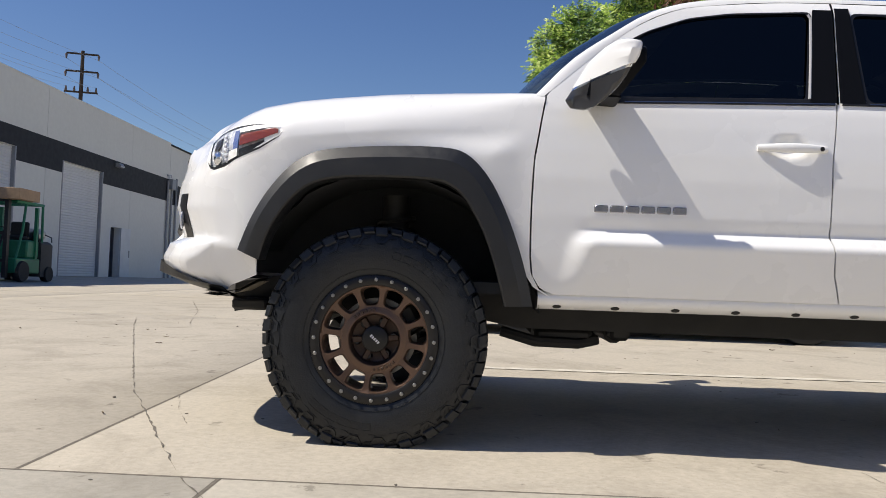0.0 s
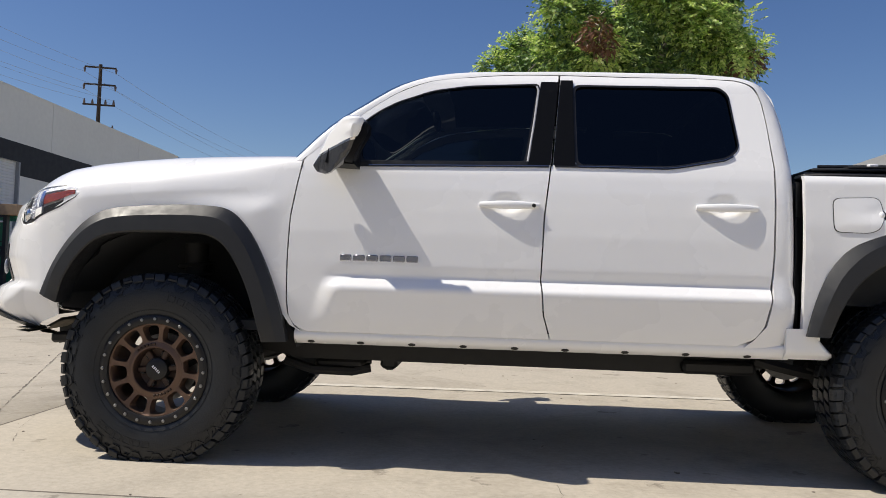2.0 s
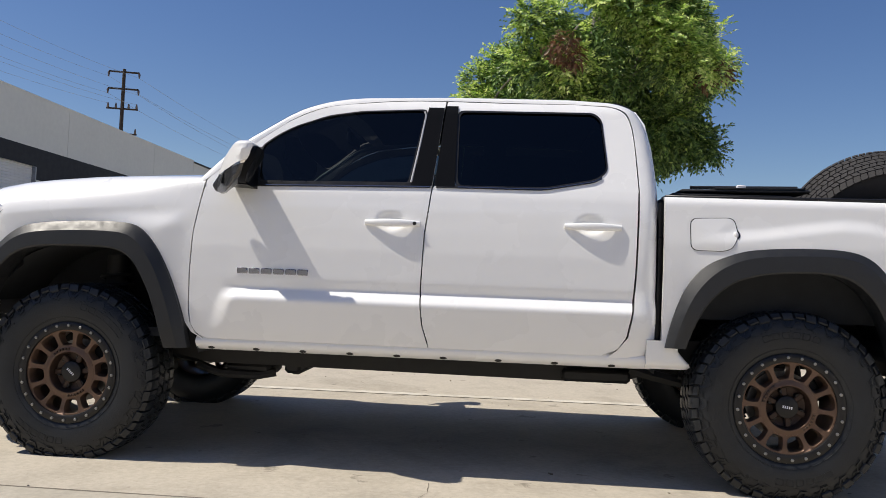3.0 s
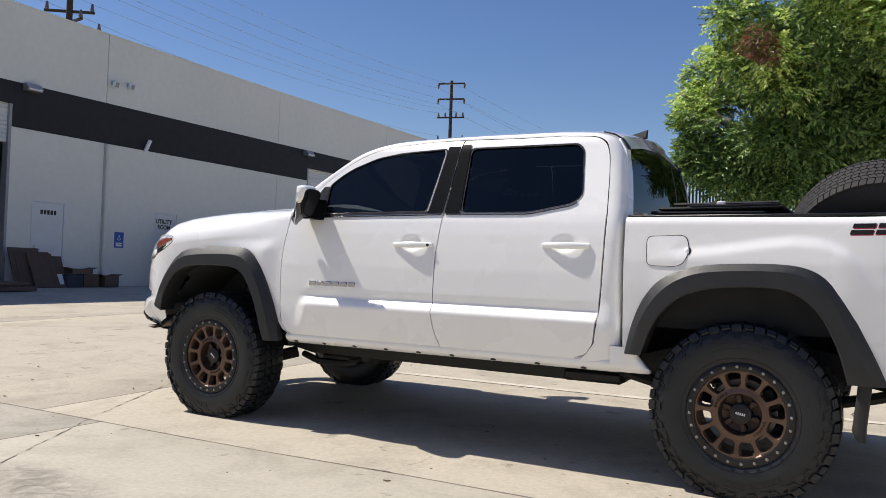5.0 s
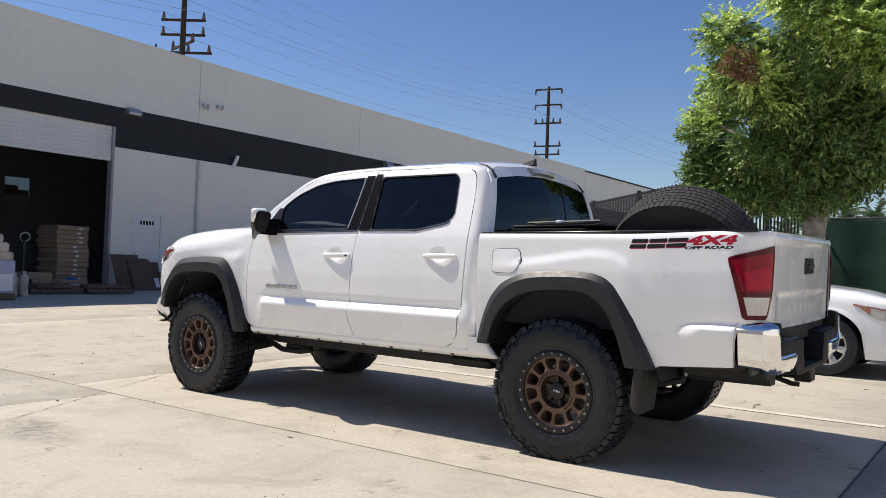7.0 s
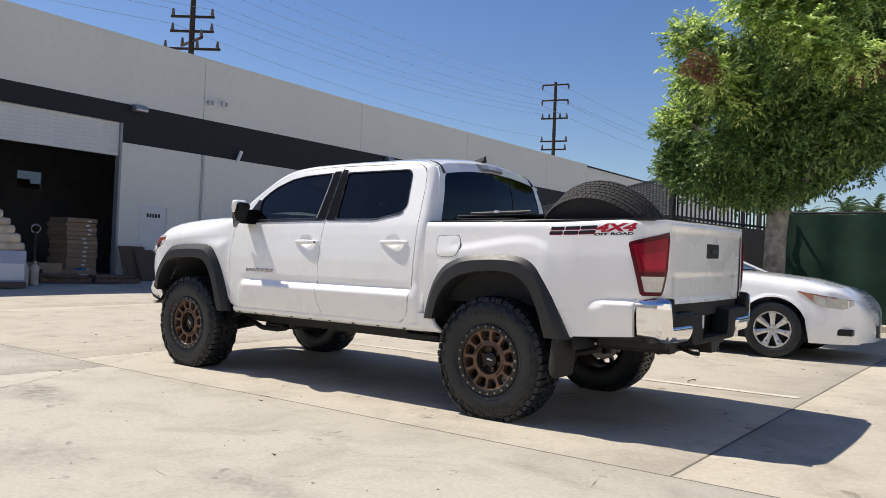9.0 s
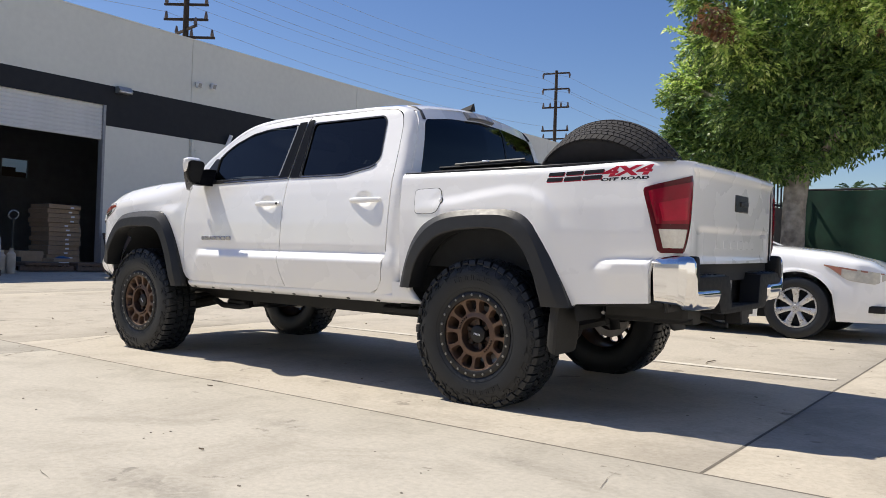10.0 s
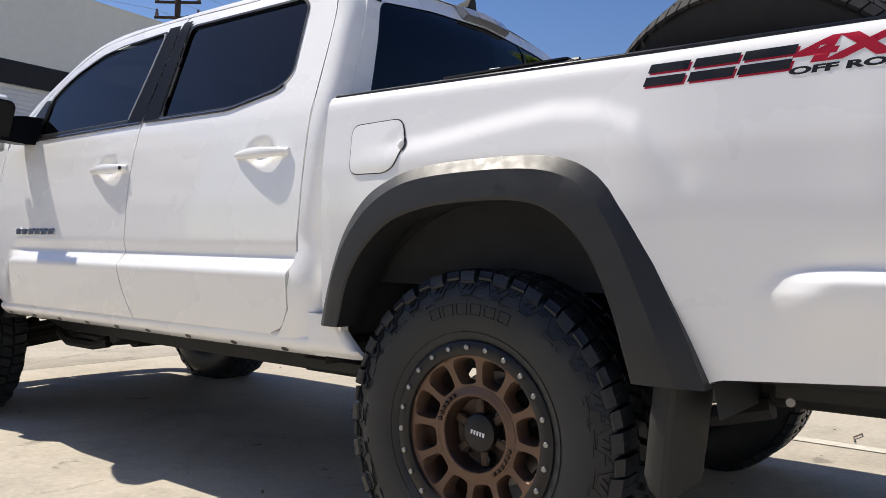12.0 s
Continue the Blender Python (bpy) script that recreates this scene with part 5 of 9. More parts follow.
# head lamps
for s in (-1, 1):
    def lamp_rows(xa, xb, off, lo=0.0, hi=1.0, nu=22, nv=8):
        rows = []
        for k in range(nu + 1):
            u = lerp(u_of_x(xa), u_of_x(xb), k / nu)
            x, w = plan(u)
            z0, z1 = pw(x, HL_DN), pw(x, HL_UP)
            rows.append([nose_pt(u, lerp(z0, z1, lerp(lo, hi, j / nv)), s, off) for j in range(nv + 1)])
        return rows

    def lamp_piece(name, m_, parent, label, xa, xb, lo, hi, off, nu=10, nv=5, deep=0.012):
        bm = bmesh.new()
        vr = grid(bm, lamp_rows(xa, xb, off, lo, hi, nu, nv))
        flange(bm, rim_loop(vr), s, deep)
        return part(name, bm, m_, parent, label, sharp=40)

    lamp = lamp_piece("headlamp", LAMPBRIGHT, truck, "clear headlamp with amber side reflector", -0.366, -0.688, 0.0, 1.0, -0.012, 30, 10, 0.05)
    lamp_piece("bezel", LAMPDARK, lamp, "dark lamp bezel", -0.366, -0.688, 0.0, 0.07, 0.001, 30, 2)
    lamp_piece("bezel", LAMPDARK, lamp, "dark lamp bezel", -0.39, -0.53, 0.07, 0.26, -0.004)
    lamp_piece("inner_shade", LAMPDARK, lamp, "dark inner shade", -0.63, -0.665, 0.5, 0.8, -0.002)
    lamp_piece("side_reflector", AMBER, lamp, "amber side reflector", -0.380, -0.526, 0.34, 0.68, 0.004)
    lamp_piece("light_guide", LAMPBRIGHT, lamp, "bright light guide", -0.375, -0.55, 0.76, 0.90, 0.003)
    lamp_piece("light_guide", BLUEGLINT, lamp, "blue-tinted light guide", -0.533, -0.556, 0.30, 0.84, 0.003)
    lamp_piece("daylight_lamp", PAINT, lamp, "white daylight lamp", -0.535, -0.575, 0.06, 0.30, 0.003)
    for j in range(6):
        bm = bmesh.new()
        q = nose_pt(u_of_x(-0.585 - 0.004 * j), 1.025 + 0.019 * j, s, 0.0)
        vs = bmesh.ops.create_uvsphere(bm, u_segments=8, v_segments=6, radius=0.008)["verts"]
        bmesh.ops.transform(bm, matrix=Matrix.Translation(q), verts=vs)
        part("small_lamp", bm, LAMPBRIGHT, lamp)
    bm = bmesh.new()
    p = nose_pt(u_of_x(-0.635), 1.035, s, -0.005)
    vs = bmesh.ops.create_uvsphere(bm, u_segments=16, v_segments=10, radius=0.030)["verts"]
    bmesh.ops.transform(bm, matrix=Matrix.Translation(p) @ Matrix.Diagonal((0.7, 0.5, 1, 1)), verts=vs)
    part("projector", bm, CHROME, lamp, "chrome projector")
    bm = bmesh.new()
    vr = grid(bm, lamp_rows(-0.364, -0.690, 0.012))
    ob = part("lens", bm, GLASS, lamp, "clear lens")
    ob.visible_shadow = False


# ---------------------------------------------------------------- pickup: flares, arches, wheels
def flare(s, outer, inner, flap=False):
    bm = bmesh.new()
    rows = []
    pts_o, pts_i = [], []
    for (a, b) in zip(zip(outer, outer[1:]), zip(inner, inner[1:])):
        for k in range(4):
            t = k / 4
            pts_o.append((lerp(a[0][0], a[1][0], t), lerp(a[0][1], a[1][1], t)))
            pts_i.append((lerp(b[0][0], b[1][0], t), lerp(b[0][1], b[1][1], t)))
    pts_o.append(outer[-1])
    pts_i.append(inner[-1])
    sm = lambda p: [p[0]] + [tuple((p[i - 1][c] + 2 * p[i][c] + p[i + 1][c]) / 4 for c in (0, 1)) for i in range(1, len(p) - 1)] + [p[-1]]
    for _ in range(4):
        pts_o, pts_i = sm(pts_o), sm(pts_i)
    n = len(pts_o)
    for k, (o_, i_) in enumerate(zip(pts_o, pts_i)):
        end = smooth01(0, 0.10, k / n) * smooth01(1, 0.92, k / n)
        base = 0.900
        r = []
        for t, w in ((-0.02, base - 0.03), (-0.02, base + 0.018), (0.02, base + 0.022), (0.34, base + 0.050), (0.37, base + 0.0525), (0.65, base + 0.056), (0.94, base + 0.058), (1.0, base + 0.052), (1.0, base - 0.04), (0.96, base - 0.08)):
            ww = lerp(min(w, base + 0.03), w, 0.35 + 0.65 * end)
            r.append(Vector((lerp(o_[0], i_[0], t), s * ww, lerp(o_[1], i_[1], t))))
        rows.append(r)
    vr = grid(bm, rows)
    bm.faces.new(vr[0])
    bm.faces.new(vr[-1])
    return part("wheel_arch_flare", bm, FLARE, truck, "textured black wheel arch flare", sharp=26)


def arch_liner(cx, cz, s):
    bm = bmesh.new()
    rows = []
    for k in range(25):
        a = math.pi * (0.04 + (0.80 if cx < 1 else 0.92) * k / 24)
        r = 0.565 + (0.0 if math.sin(a) > 0.3 else 0.02)
        rows.append([Vector((cx + r * math.cos(a), s * w, cz + r * math.sin(a))) for w in (0.78 if math.cos(a) < -0.6 and cx < 1 else 0.86, 0.72, 0.5, 0.36)])
    vr = grid(bm, rows)
    bm.faces.new([r[-1] for r in vr])
    part("arch_liner", bm, LINER, truck, "dusty black arch liner")


for s in (-1, 1):
    flare(s, *FLARE_F)
    flare(s, *FLARE_R)
    arch_liner(0.02, 0.42, s)
    arch_liner(3.25, 0.42, s)


TYRE_H = 0.137
TYRE_HALF = [(0.216, TYRE_H - 0.040), (0.226, TYRE_H - 0.022), (0.245, TYRE_H - 0.010), (0.280, TYRE_H - 0.002), (0.318, TYRE_H), (0.345, TYRE_H - 0.003), (0.362, TYRE_H - 0.008), (0.376, TYRE_H - 0.014), (0.388, TYRE_H - 0.022), (0.397, TYRE_H - 0.036), (0.400, TYRE_H - 0.060), (0.400, 0.0)]


def tyre_mesh(R=0.414, lugs=50):
    """Carcass and cast tread of a mud-terrain tyre about the y axis, outer side towards -y."""
    bm = bmesh.new()
    h = TYRE_H
    lathe(bm, [(r, -y) for r, y in TYRE_HALF] + [(r, y) for r, y in TYRE_HALF[-2::-1]], 72)
    carcass, bm = bm, bmesh.new()
    at = lambda r, a, y: Vector((r * math.cos(a), y, r * math.sin(a)))

    def lug(top, low, a0, a1, twist):
        """A raised bar along a line of (radius, y), with its flanks down to a lower line."""
        rows = [[at(r, a + twist * k / (len(top) - 1), y) for k, (r, y) in enumerate(line)] for a, line in ((a0 - 0.008, low), (a0, top), (a1, top), (a1 + 0.008, low))]
        vr = grid(bm, rows)
        bm.faces.new([r[0] for r in vr])
        bm.faces.new([r[-1] for r in vr])

    st = 2 * math.pi / lugs
    cut = random.Random(3)
    for k in range(lugs):
        for s in (-1, 1):
            a = k * st + (0.0 if s < 0 else st / 2) + cut.uniform(-0.006, 0.006)
            wide = k % 2
            foot = 0.377 if wide else 0.387
            deep = 0.0 if wide else 0.006
            top = [(R, h * 0.44), (R, h * 0.70), (R - 0.0015, h - 0.030 - deep), (R - 0.006, h - 0.017 - deep), (R - 0.016, h - 0.011 - deep), (foot + 0.006, h - 0.008 - deep * 0.5), (foot, h - 0.012)]
            low = [(R - 0.015, h * 0.42), (R - 0.015, h * 0.68), (R - 0.016, h - 0.040), (R - 0.021, h - 0.030), (R - 0.027, h - 0.024), (foot + 0.002, h - 0.020), (foot - 0.003, h - 0.018)]
            lug([(r, s * y) for r, y in top], [(r, s * y) for r, y in low], a, a + st * (0.84 if wide else 0.76), s * st * 0.22)
            # a thin cut edge down the middle of the wide lugs
            if wide:
                top = [(R + 0.001, h * 0.50), (R - 0.0005, h - 0.028), (R - 0.005, h - 0.015)]
                low = [(R - 0.002, h * 0.50), (R - 0.003, h - 0.030), (R - 0.008, h - 0.018)]
                lug([(r, s * y) for r, y in top], [(r, s * y) for r, y in low], a + st * 0.40, a + st * 0.50, s * st * 0.2)
            # middle blocks, in two staggered rows
            top = [(R - 0.001, h * 0.04), (R - 0.001, h * 0.36)]
            low = [(R - 0.016, h * 0.03), (R - 0.016, h * 0.38)]
            lug([(r, s * y) for r, y in top], [(r, s * y) for r, y in low], a + st * 0.10, a + st * 0.80, -s * st * 0.30)
    return carcass, bm


def sidewall_relief(bm):
    """Raised jagged plates, thin broken ribs and plain outlined bars on the outer sidewall."""
    skin = lambda r: -pw(r, TYRE_HALF)

    def strip(pts, w, h=0.003):
        rows = [[], [], [], []]
        for r, a in pts:
            for q, (e, d) in enumerate(((-w, 0.002), (-w * 0.5, -h), (w * 0.5, -h), (w, 0.002))):
                rows[q].append(Vector(((r + e) * math.cos(a), skin(r + e) + d, (r + e) * math.sin(a))))
        grid(bm, rows)

    jag = random.Random(5)
    n = 25
    st = 2 * math.pi / n
    for k in range(n):
        a = k * st
        # stepped plate under each pair of lugs
        out = [(0.384, 0.02), (0.372, 0.08), (0.372, 0.34), (0.352, 0.46), (0.352, 0.80), (0.363, 0.88), (0.384, 0.98)]
        rows = [[], []]
        for r, f in out:
            rows[0].append(Vector((r * math.cos(a + f * st), skin(r) - 0.0030, r * math.sin(a + f * st))))
            rows[1].append(Vector((0.388 * math.cos(a + f * st), skin(0.388) - 0.0015, 0.388 * math.sin(a + f * st))))
        grid(bm, rows)
        strip([(r, a + f * st) for r, f in out], 0.0016, 0.0046)
        strip([(r - 0.006, a + (f + 0.03) * st) for r, f in out[1:5]], 0.0010, 0.0030)
        strip([(0.381, a + 0.42 * st), (0.362, a + (0.60 + jag.uniform(-0.06, 0.06)) * st)], 0.0013, 0.0056)
        strip([(0.380, a + 0.60 * st), (0.364, a + (0.76 + jag.uniform(-0.06, 0.06)) * st)], 0.0011, 0.0052)
        strip([(0.381, a + 0.14 * st), (0.375, a + 0.30 * st)], 0.0011, 0.0052)
        if jag.random() < 0.75:
            b = a + jag.uniform(0, 0.3) * st
            strip([(0.341, b), (0.341, b + 0.25 * st), (0.346, b + 0.36 * st), (0.346, b + 0.7 * st)], 0.0011, 0.0022)
    strip([(0.256, 2 * math.pi * k / 72) for k in range(73)], 0.0016, 0.002)
    for k in range(40):
        b = jag.uniform(0, 2 * math.pi)
        strip([(0.337 + jag.uniform(-0.004, 0.004), b + 0.012 * q) for q in range(int(jag.uniform(3, 9)))], 0.0007, 0.0016)
    for a0 in (-2.2, 0.75):
        for k in range(6):
            b0 = a0 + k * 0.135
            c = b0 + 0.095
            strip([(0.300, b0), (0.300, (b0 + c) / 2), (0.300, c), (0.326, c), (0.326, (b0 + c) / 2), (0.326, b0), (0.300, b0)], 0.0014, 0.0022)


HUBZ, YF = 0.397, 0.905
carcass, tread = tyre_mesh()
sidewall_relief(tread)


def as_mesh(bm, name, material, sharp=35):
    ob = finish(bm, name, material, sharp=sharp)
    me = ob.data
    bpy.data.objects.remove(ob)
    return me


TYRE_ME, TREAD_ME = as_mesh(carcass, "tyre", TYRE, 30), as_mesh(tread, "tread", TYRE, 25)


def rim_disc_mesh():
    """Twelve-window alloy disc about the y axis, face towards -y at y = 0."""
    bm = bmesh.new()
    N = 12
    st = 2 * math.pi / N
    rin, rout = 0.094, 0.205

    def dish(r):
        return pw(r, [(0.08, 0.016), (0.10, 0.012), (0.125, 0.014), (0.18, 0.006), (0.207, 0.003)])

    def pt(r, a, d=0.0):
        return Vector((r * math.cos(a), dish(r) + d, r * math.sin(a)))

    for k in range(N):
        a = k * st + st / 2
        w = []
        m = 24
        for j in range(m):
            t = 2 * math.pi * j / m
            cx, cy = math.cos(t), math.sin(t)
            ex = math.copysign(abs(cx) ** 0.6, cx)
            ey = math.copysign(abs(cy) ** 0.6, cy)
            r = 0.158 + 0.0315 * ey
            half = lerp(0.0235, 0.0375, (ey + 1) / 2)
            w.append((r, a + ex * half / r))
        o = []
        for j in range(m):
            t = 2 * math.pi * j / m
            cx, cy = math.cos(t), math.sin(t)
            k_ = 1 / max(abs(cx), abs(cy))
            ex, ey = cx * k_, cy * k_
            r = lerp(0.112, rout, (ey + 1) / 2)
            o.append((r, a + ex * st / 2))
        rows = []
        rows.append([pt(r, b) for r, b in o])
        rows.append([pt(lerp(r1, r2, 0.8), lerp(b1, b2, 0.8)) for (r1, b1), (r2, b2) in zip(o, w)])
        rows.append([pt(r, b, 0.006) for r, b in w])
        rows.append([pt(lerp(r, 0.161, 0.10), lerp(b, a, 0.08), 0.045) for r, b in w])
        grid(bm, rows, close_v=True)
    lathe(bm, [(0.1195, dish(0.1195) + 0.002), (0.1185, dish(0.1185) - 0.0012), (0.108, 0.0095), (0.101, 0.006), (0.096, 0.006), (0.093, 0.010)], 96)
    lathe(bm, [(rout, 0.003), (rout + 0.002, 0.01), (rout, 0.05), (0.203, 0.09), (0.203, 0.22), (0.21, 0.235)], 64)
    bmesh.ops.remove_doubles(bm, verts=bm.verts, dist=0.0003)
    return bm


RIM_ME = as_mesh(rim_disc_mesh(), "rim", BRONZE)
bm = bmesh.new()
lathe(bm, [(0.0935, 0.009), (0.090, 0.020), (0.086, 0.060), (0.070, 0.066), (0.0, 0.066)], 64)
# bronze darkened for the shade in the hub recess; stamped bars share it
HUBSHADE = mat("dark_bronze_hub", (0.06, 0.036, 0.026), 0.4, 0.4, grain=0.15, scale=40)
HUB_ME = as_mesh(bm, "hub", HUBSHADE)
bm = bmesh.new()
box(bm, 0.046, 0.087, 0.040, 0.068, -0.012, 0.012, 0.004)
LUG_ME = as_mesh(bm, "hub_rib", HUBSHADE)
bm = bmesh.new()
lathe(bm, [(0.197, 0.001), (0.199, -0.008), (0.204, -0.011), (0.228, -0.011), (0.234, -0.007), (0.236, 0.0), (0.236, 0.02), (0.222, 0.04)], 64)
RING_ME = as_mesh(bm, "beadlock_ring", RINGBLACK)
bm = bmesh.new()
lathe(bm, [(0.0, -0.0065), (0.0050, -0.0065), (0.0068, -0.005), (0.0072, 0.0)], 10)
BOLT_ME = as_mesh(bm, "bolt", BOLT)
bm = bmesh.new()
for k in range(6):
    box(bm, 0.1035, 0.1135, 0.0015, 0.012, -0.0045, 0.0045, 0.001, Matrix.Rotation(radians(-20 + 8 * k), 4, "Y"))
STAMP_ME = as_mesh(bm, "stamped_bars", HUBSHADE)
bm = bmesh.new()
lathe(bm, [(0.0, -0.010), (0.040, -0.010), (0.047, -0.006), (0.049, 0.002), (0.049, 0.045)], 32)
for k in range(5):
    box(bm, -0.021 + 0.009 * k, -0.015 + 0.009 * k, -0.0112, -0.0098, -0.0055, 0.0055, 0, Matrix.Rotation(radians(35), 4, "Y"))
CAP_ME = as_mesh(bm, "centre_cap", RINGBLACK)
CAP_ME.materials.append(PAPER)
for p in CAP_ME.polygons:
    if p.center.y < -0.0108 and p.center.xz.length < 0.03 and len(p.vertices) == 4 and p.area < 2e-4:
        p.material_index = 1
bm = bmesh.new()
lathe(bm, [(0.0, -0.016), (0.010, -0.016), (0.0135, -0.010), (0.0135, 0.012)], 8)
NUT_ME = as_mesh(bm, "wheel_nut", TRIM)
bm = bmesh.new()
lathe(bm, [(0.10, 0.0), (0.148, 0.0), (0.148, 0.022), (0.10, 0.022), (0.09, -0.02), (0.0, -0.03)], 36)
DISC_ME = as_mesh(bm, "brake_disc", DISC)
bm = bmesh.new()
box(bm, -0.055, 0.055, -0.03, 0.05, 0.095, 0.175, 0.012, Matrix.Rotation(radians(60), 4, "Y"))
CAL_ME = as_mesh(bm, "brake_caliper", CHASSIS)


def child(name, me, parent, m=None):
    ob = new(name, me)
    ob.parent = parent
    if m is not None:
        ob.matrix_local = m
    return ob


def wheel(cx, s, turn):
    m = Matrix.Translation((cx, s * YF, HUBZ))
    if s > 0:
        m = m @ Matrix.Rotation(math.pi, 4, "Z")
    w = new("wheel")
    w.parent = truck
    w.matrix_local = m
    tagged(w, "bronze twelve-window wheel with black bead ring and chunky tyre")
    spin = Matrix.Rotation(radians(turn), 4, "Y")
    inv = (m @ Matrix.Translation((0, 0.117, 0)))
    for nm, src in (("tyre", TYRE_ME), ("tread", TREAD_ME)):
        me = src.copy()
        for v in me.vertices:
            p = inv @ (spin @ v.co)
            if p.z < 0.004:
                v.co = spin.inverted() @ (inv.inverted() @ Vector((p.x, p.y + (0.3 if p.y > s * 0.78 else -0.3) * (0.004 - p.z), 0.004)))
        ob = child(nm, me, w, Matrix.Translation((0, 0.117, 0)) @ spin)
        if nm == "tread":
            tagged(ob, kind="stuff")
    child("rim", RIM_ME, w, spin)
    for q in (60, 240):
        child("stamped_bars", STAMP_ME, w, spin @ Matrix.Rotation(radians(q), 4, "Y"))
    ring = child("beadlock_ring", RING_ME, w, spin)
    for k in range(24):
        a = 2 * math.pi * (k + 0.5) / 24
        child("bolt", BOLT_ME, ring, Matrix.Translation((0.2185 * math.cos(a), -0.011, 0.2185 * math.sin(a))))
    child("hub", HUB_ME, w, spin)
    for k in range(6):
        child("hub_rib", LUG_ME, w, spin @ Matrix.Rotation(2 * math.pi * (k + 0.8) / 6, 4, "Y"))
    child("centre_cap", CAP_ME, w, spin @ Matrix.Translation((0, 0.034, 0)))
    for k in range(6):
        a = 2 * math.pi * (k + 0.3) / 6
        child("wheel_nut", NUT_ME, w, spin @ Matrix.Translation((0.068 * math.cos(a), 0.058, 0.068 * math.sin(a))))
    child("brake_disc", DISC_ME, w, Matrix.Translation((0, 0.11, 0)))
    child("brake_caliper", CAL_ME, w, Matrix.Translation((0, 0.11, 0)))
    return w


wheel(0.0, -1, 8)
wheel(3.236, -1, -26)
wheel(0.0, 1, 50)
wheel(3.236, 1, 15)

# ---------------------------------------------------------------- pickup: bed
BW = [(0.55, 0.838), (0.60, 0.845), (0.75, 0.858), (0.95, 0.866), (1.08, 0.864), (1.16, 0.856), (1.22, 0.850), (1.265, 0.846), (1.284, 0.838), (1.293, 0.825)]
BPLAN = [(2.0, 0.0), (4.10, 0.0), (4.19, 0.006), (4.25, 0.024), (4.30, 0.060), (4.335, 0.105), (4.352, 0.145), (4.356, 0.16)]
_bacc = [0.0]
for (a, b), (c, d) in zip(BPLAN, BPLAN[1:]):
    _bacc.append(_bacc[-1] + math.hypot(c - a, d - b))


def bed_pt(u, z, s, off=0.0):
    q0, q1 = [(a, p[0]) for a, p in zip(_bacc, BPLAN)], [(a, p[1]) for a, p in zip(_bacc, BPLAN)]
    d = 0.018
    f = lambda t, v: (pw(v - d, t) + 2 * pw(v, t) + pw(v + d, t)) / 4
    x, ins = f(q0, u), f(q1, u)
    x2, ins2 = f(q0, u + 0.01), f(q1, u + 0.01)
    tx, tw = x2 - x, -(ins2 - ins)
    ln = math.hypot(tx, tw) or 1
    w = smoothed(BW, z, 0.008)
    zb = pw(x, [(2.9, 1.115), (3.1, 1.137), (3.28, 1.166), (3.44, 1.188), (3.56, 1.180), (3.66, 1.137), (3.76, 1.0)])
    w += 0.014 * smooth01(2.80, 3.0, x) * smooth01(3.85, 3.60, x) * smooth01(zb + 0.030, zb - 0.035, z)
    e = smooth01(3.90, 4.03, x - 0.9 * max(z - 0.765, 0))
    w += e * (0.026 * smooth01(0.818, 0.790, z) * smooth01(0.60, 0.77, z) - 0.006 * smooth01(0.812, 0.820, z) * smooth01(0.860, 0.835, z))
    lean = 0.02 * (1.29 - z) * smooth01(4.25, 4.35, x)
    return Vector((x + off * -tw / ln, s * (w - ins + off * tx / ln), z)) + Vector((-lean, 0, 0))


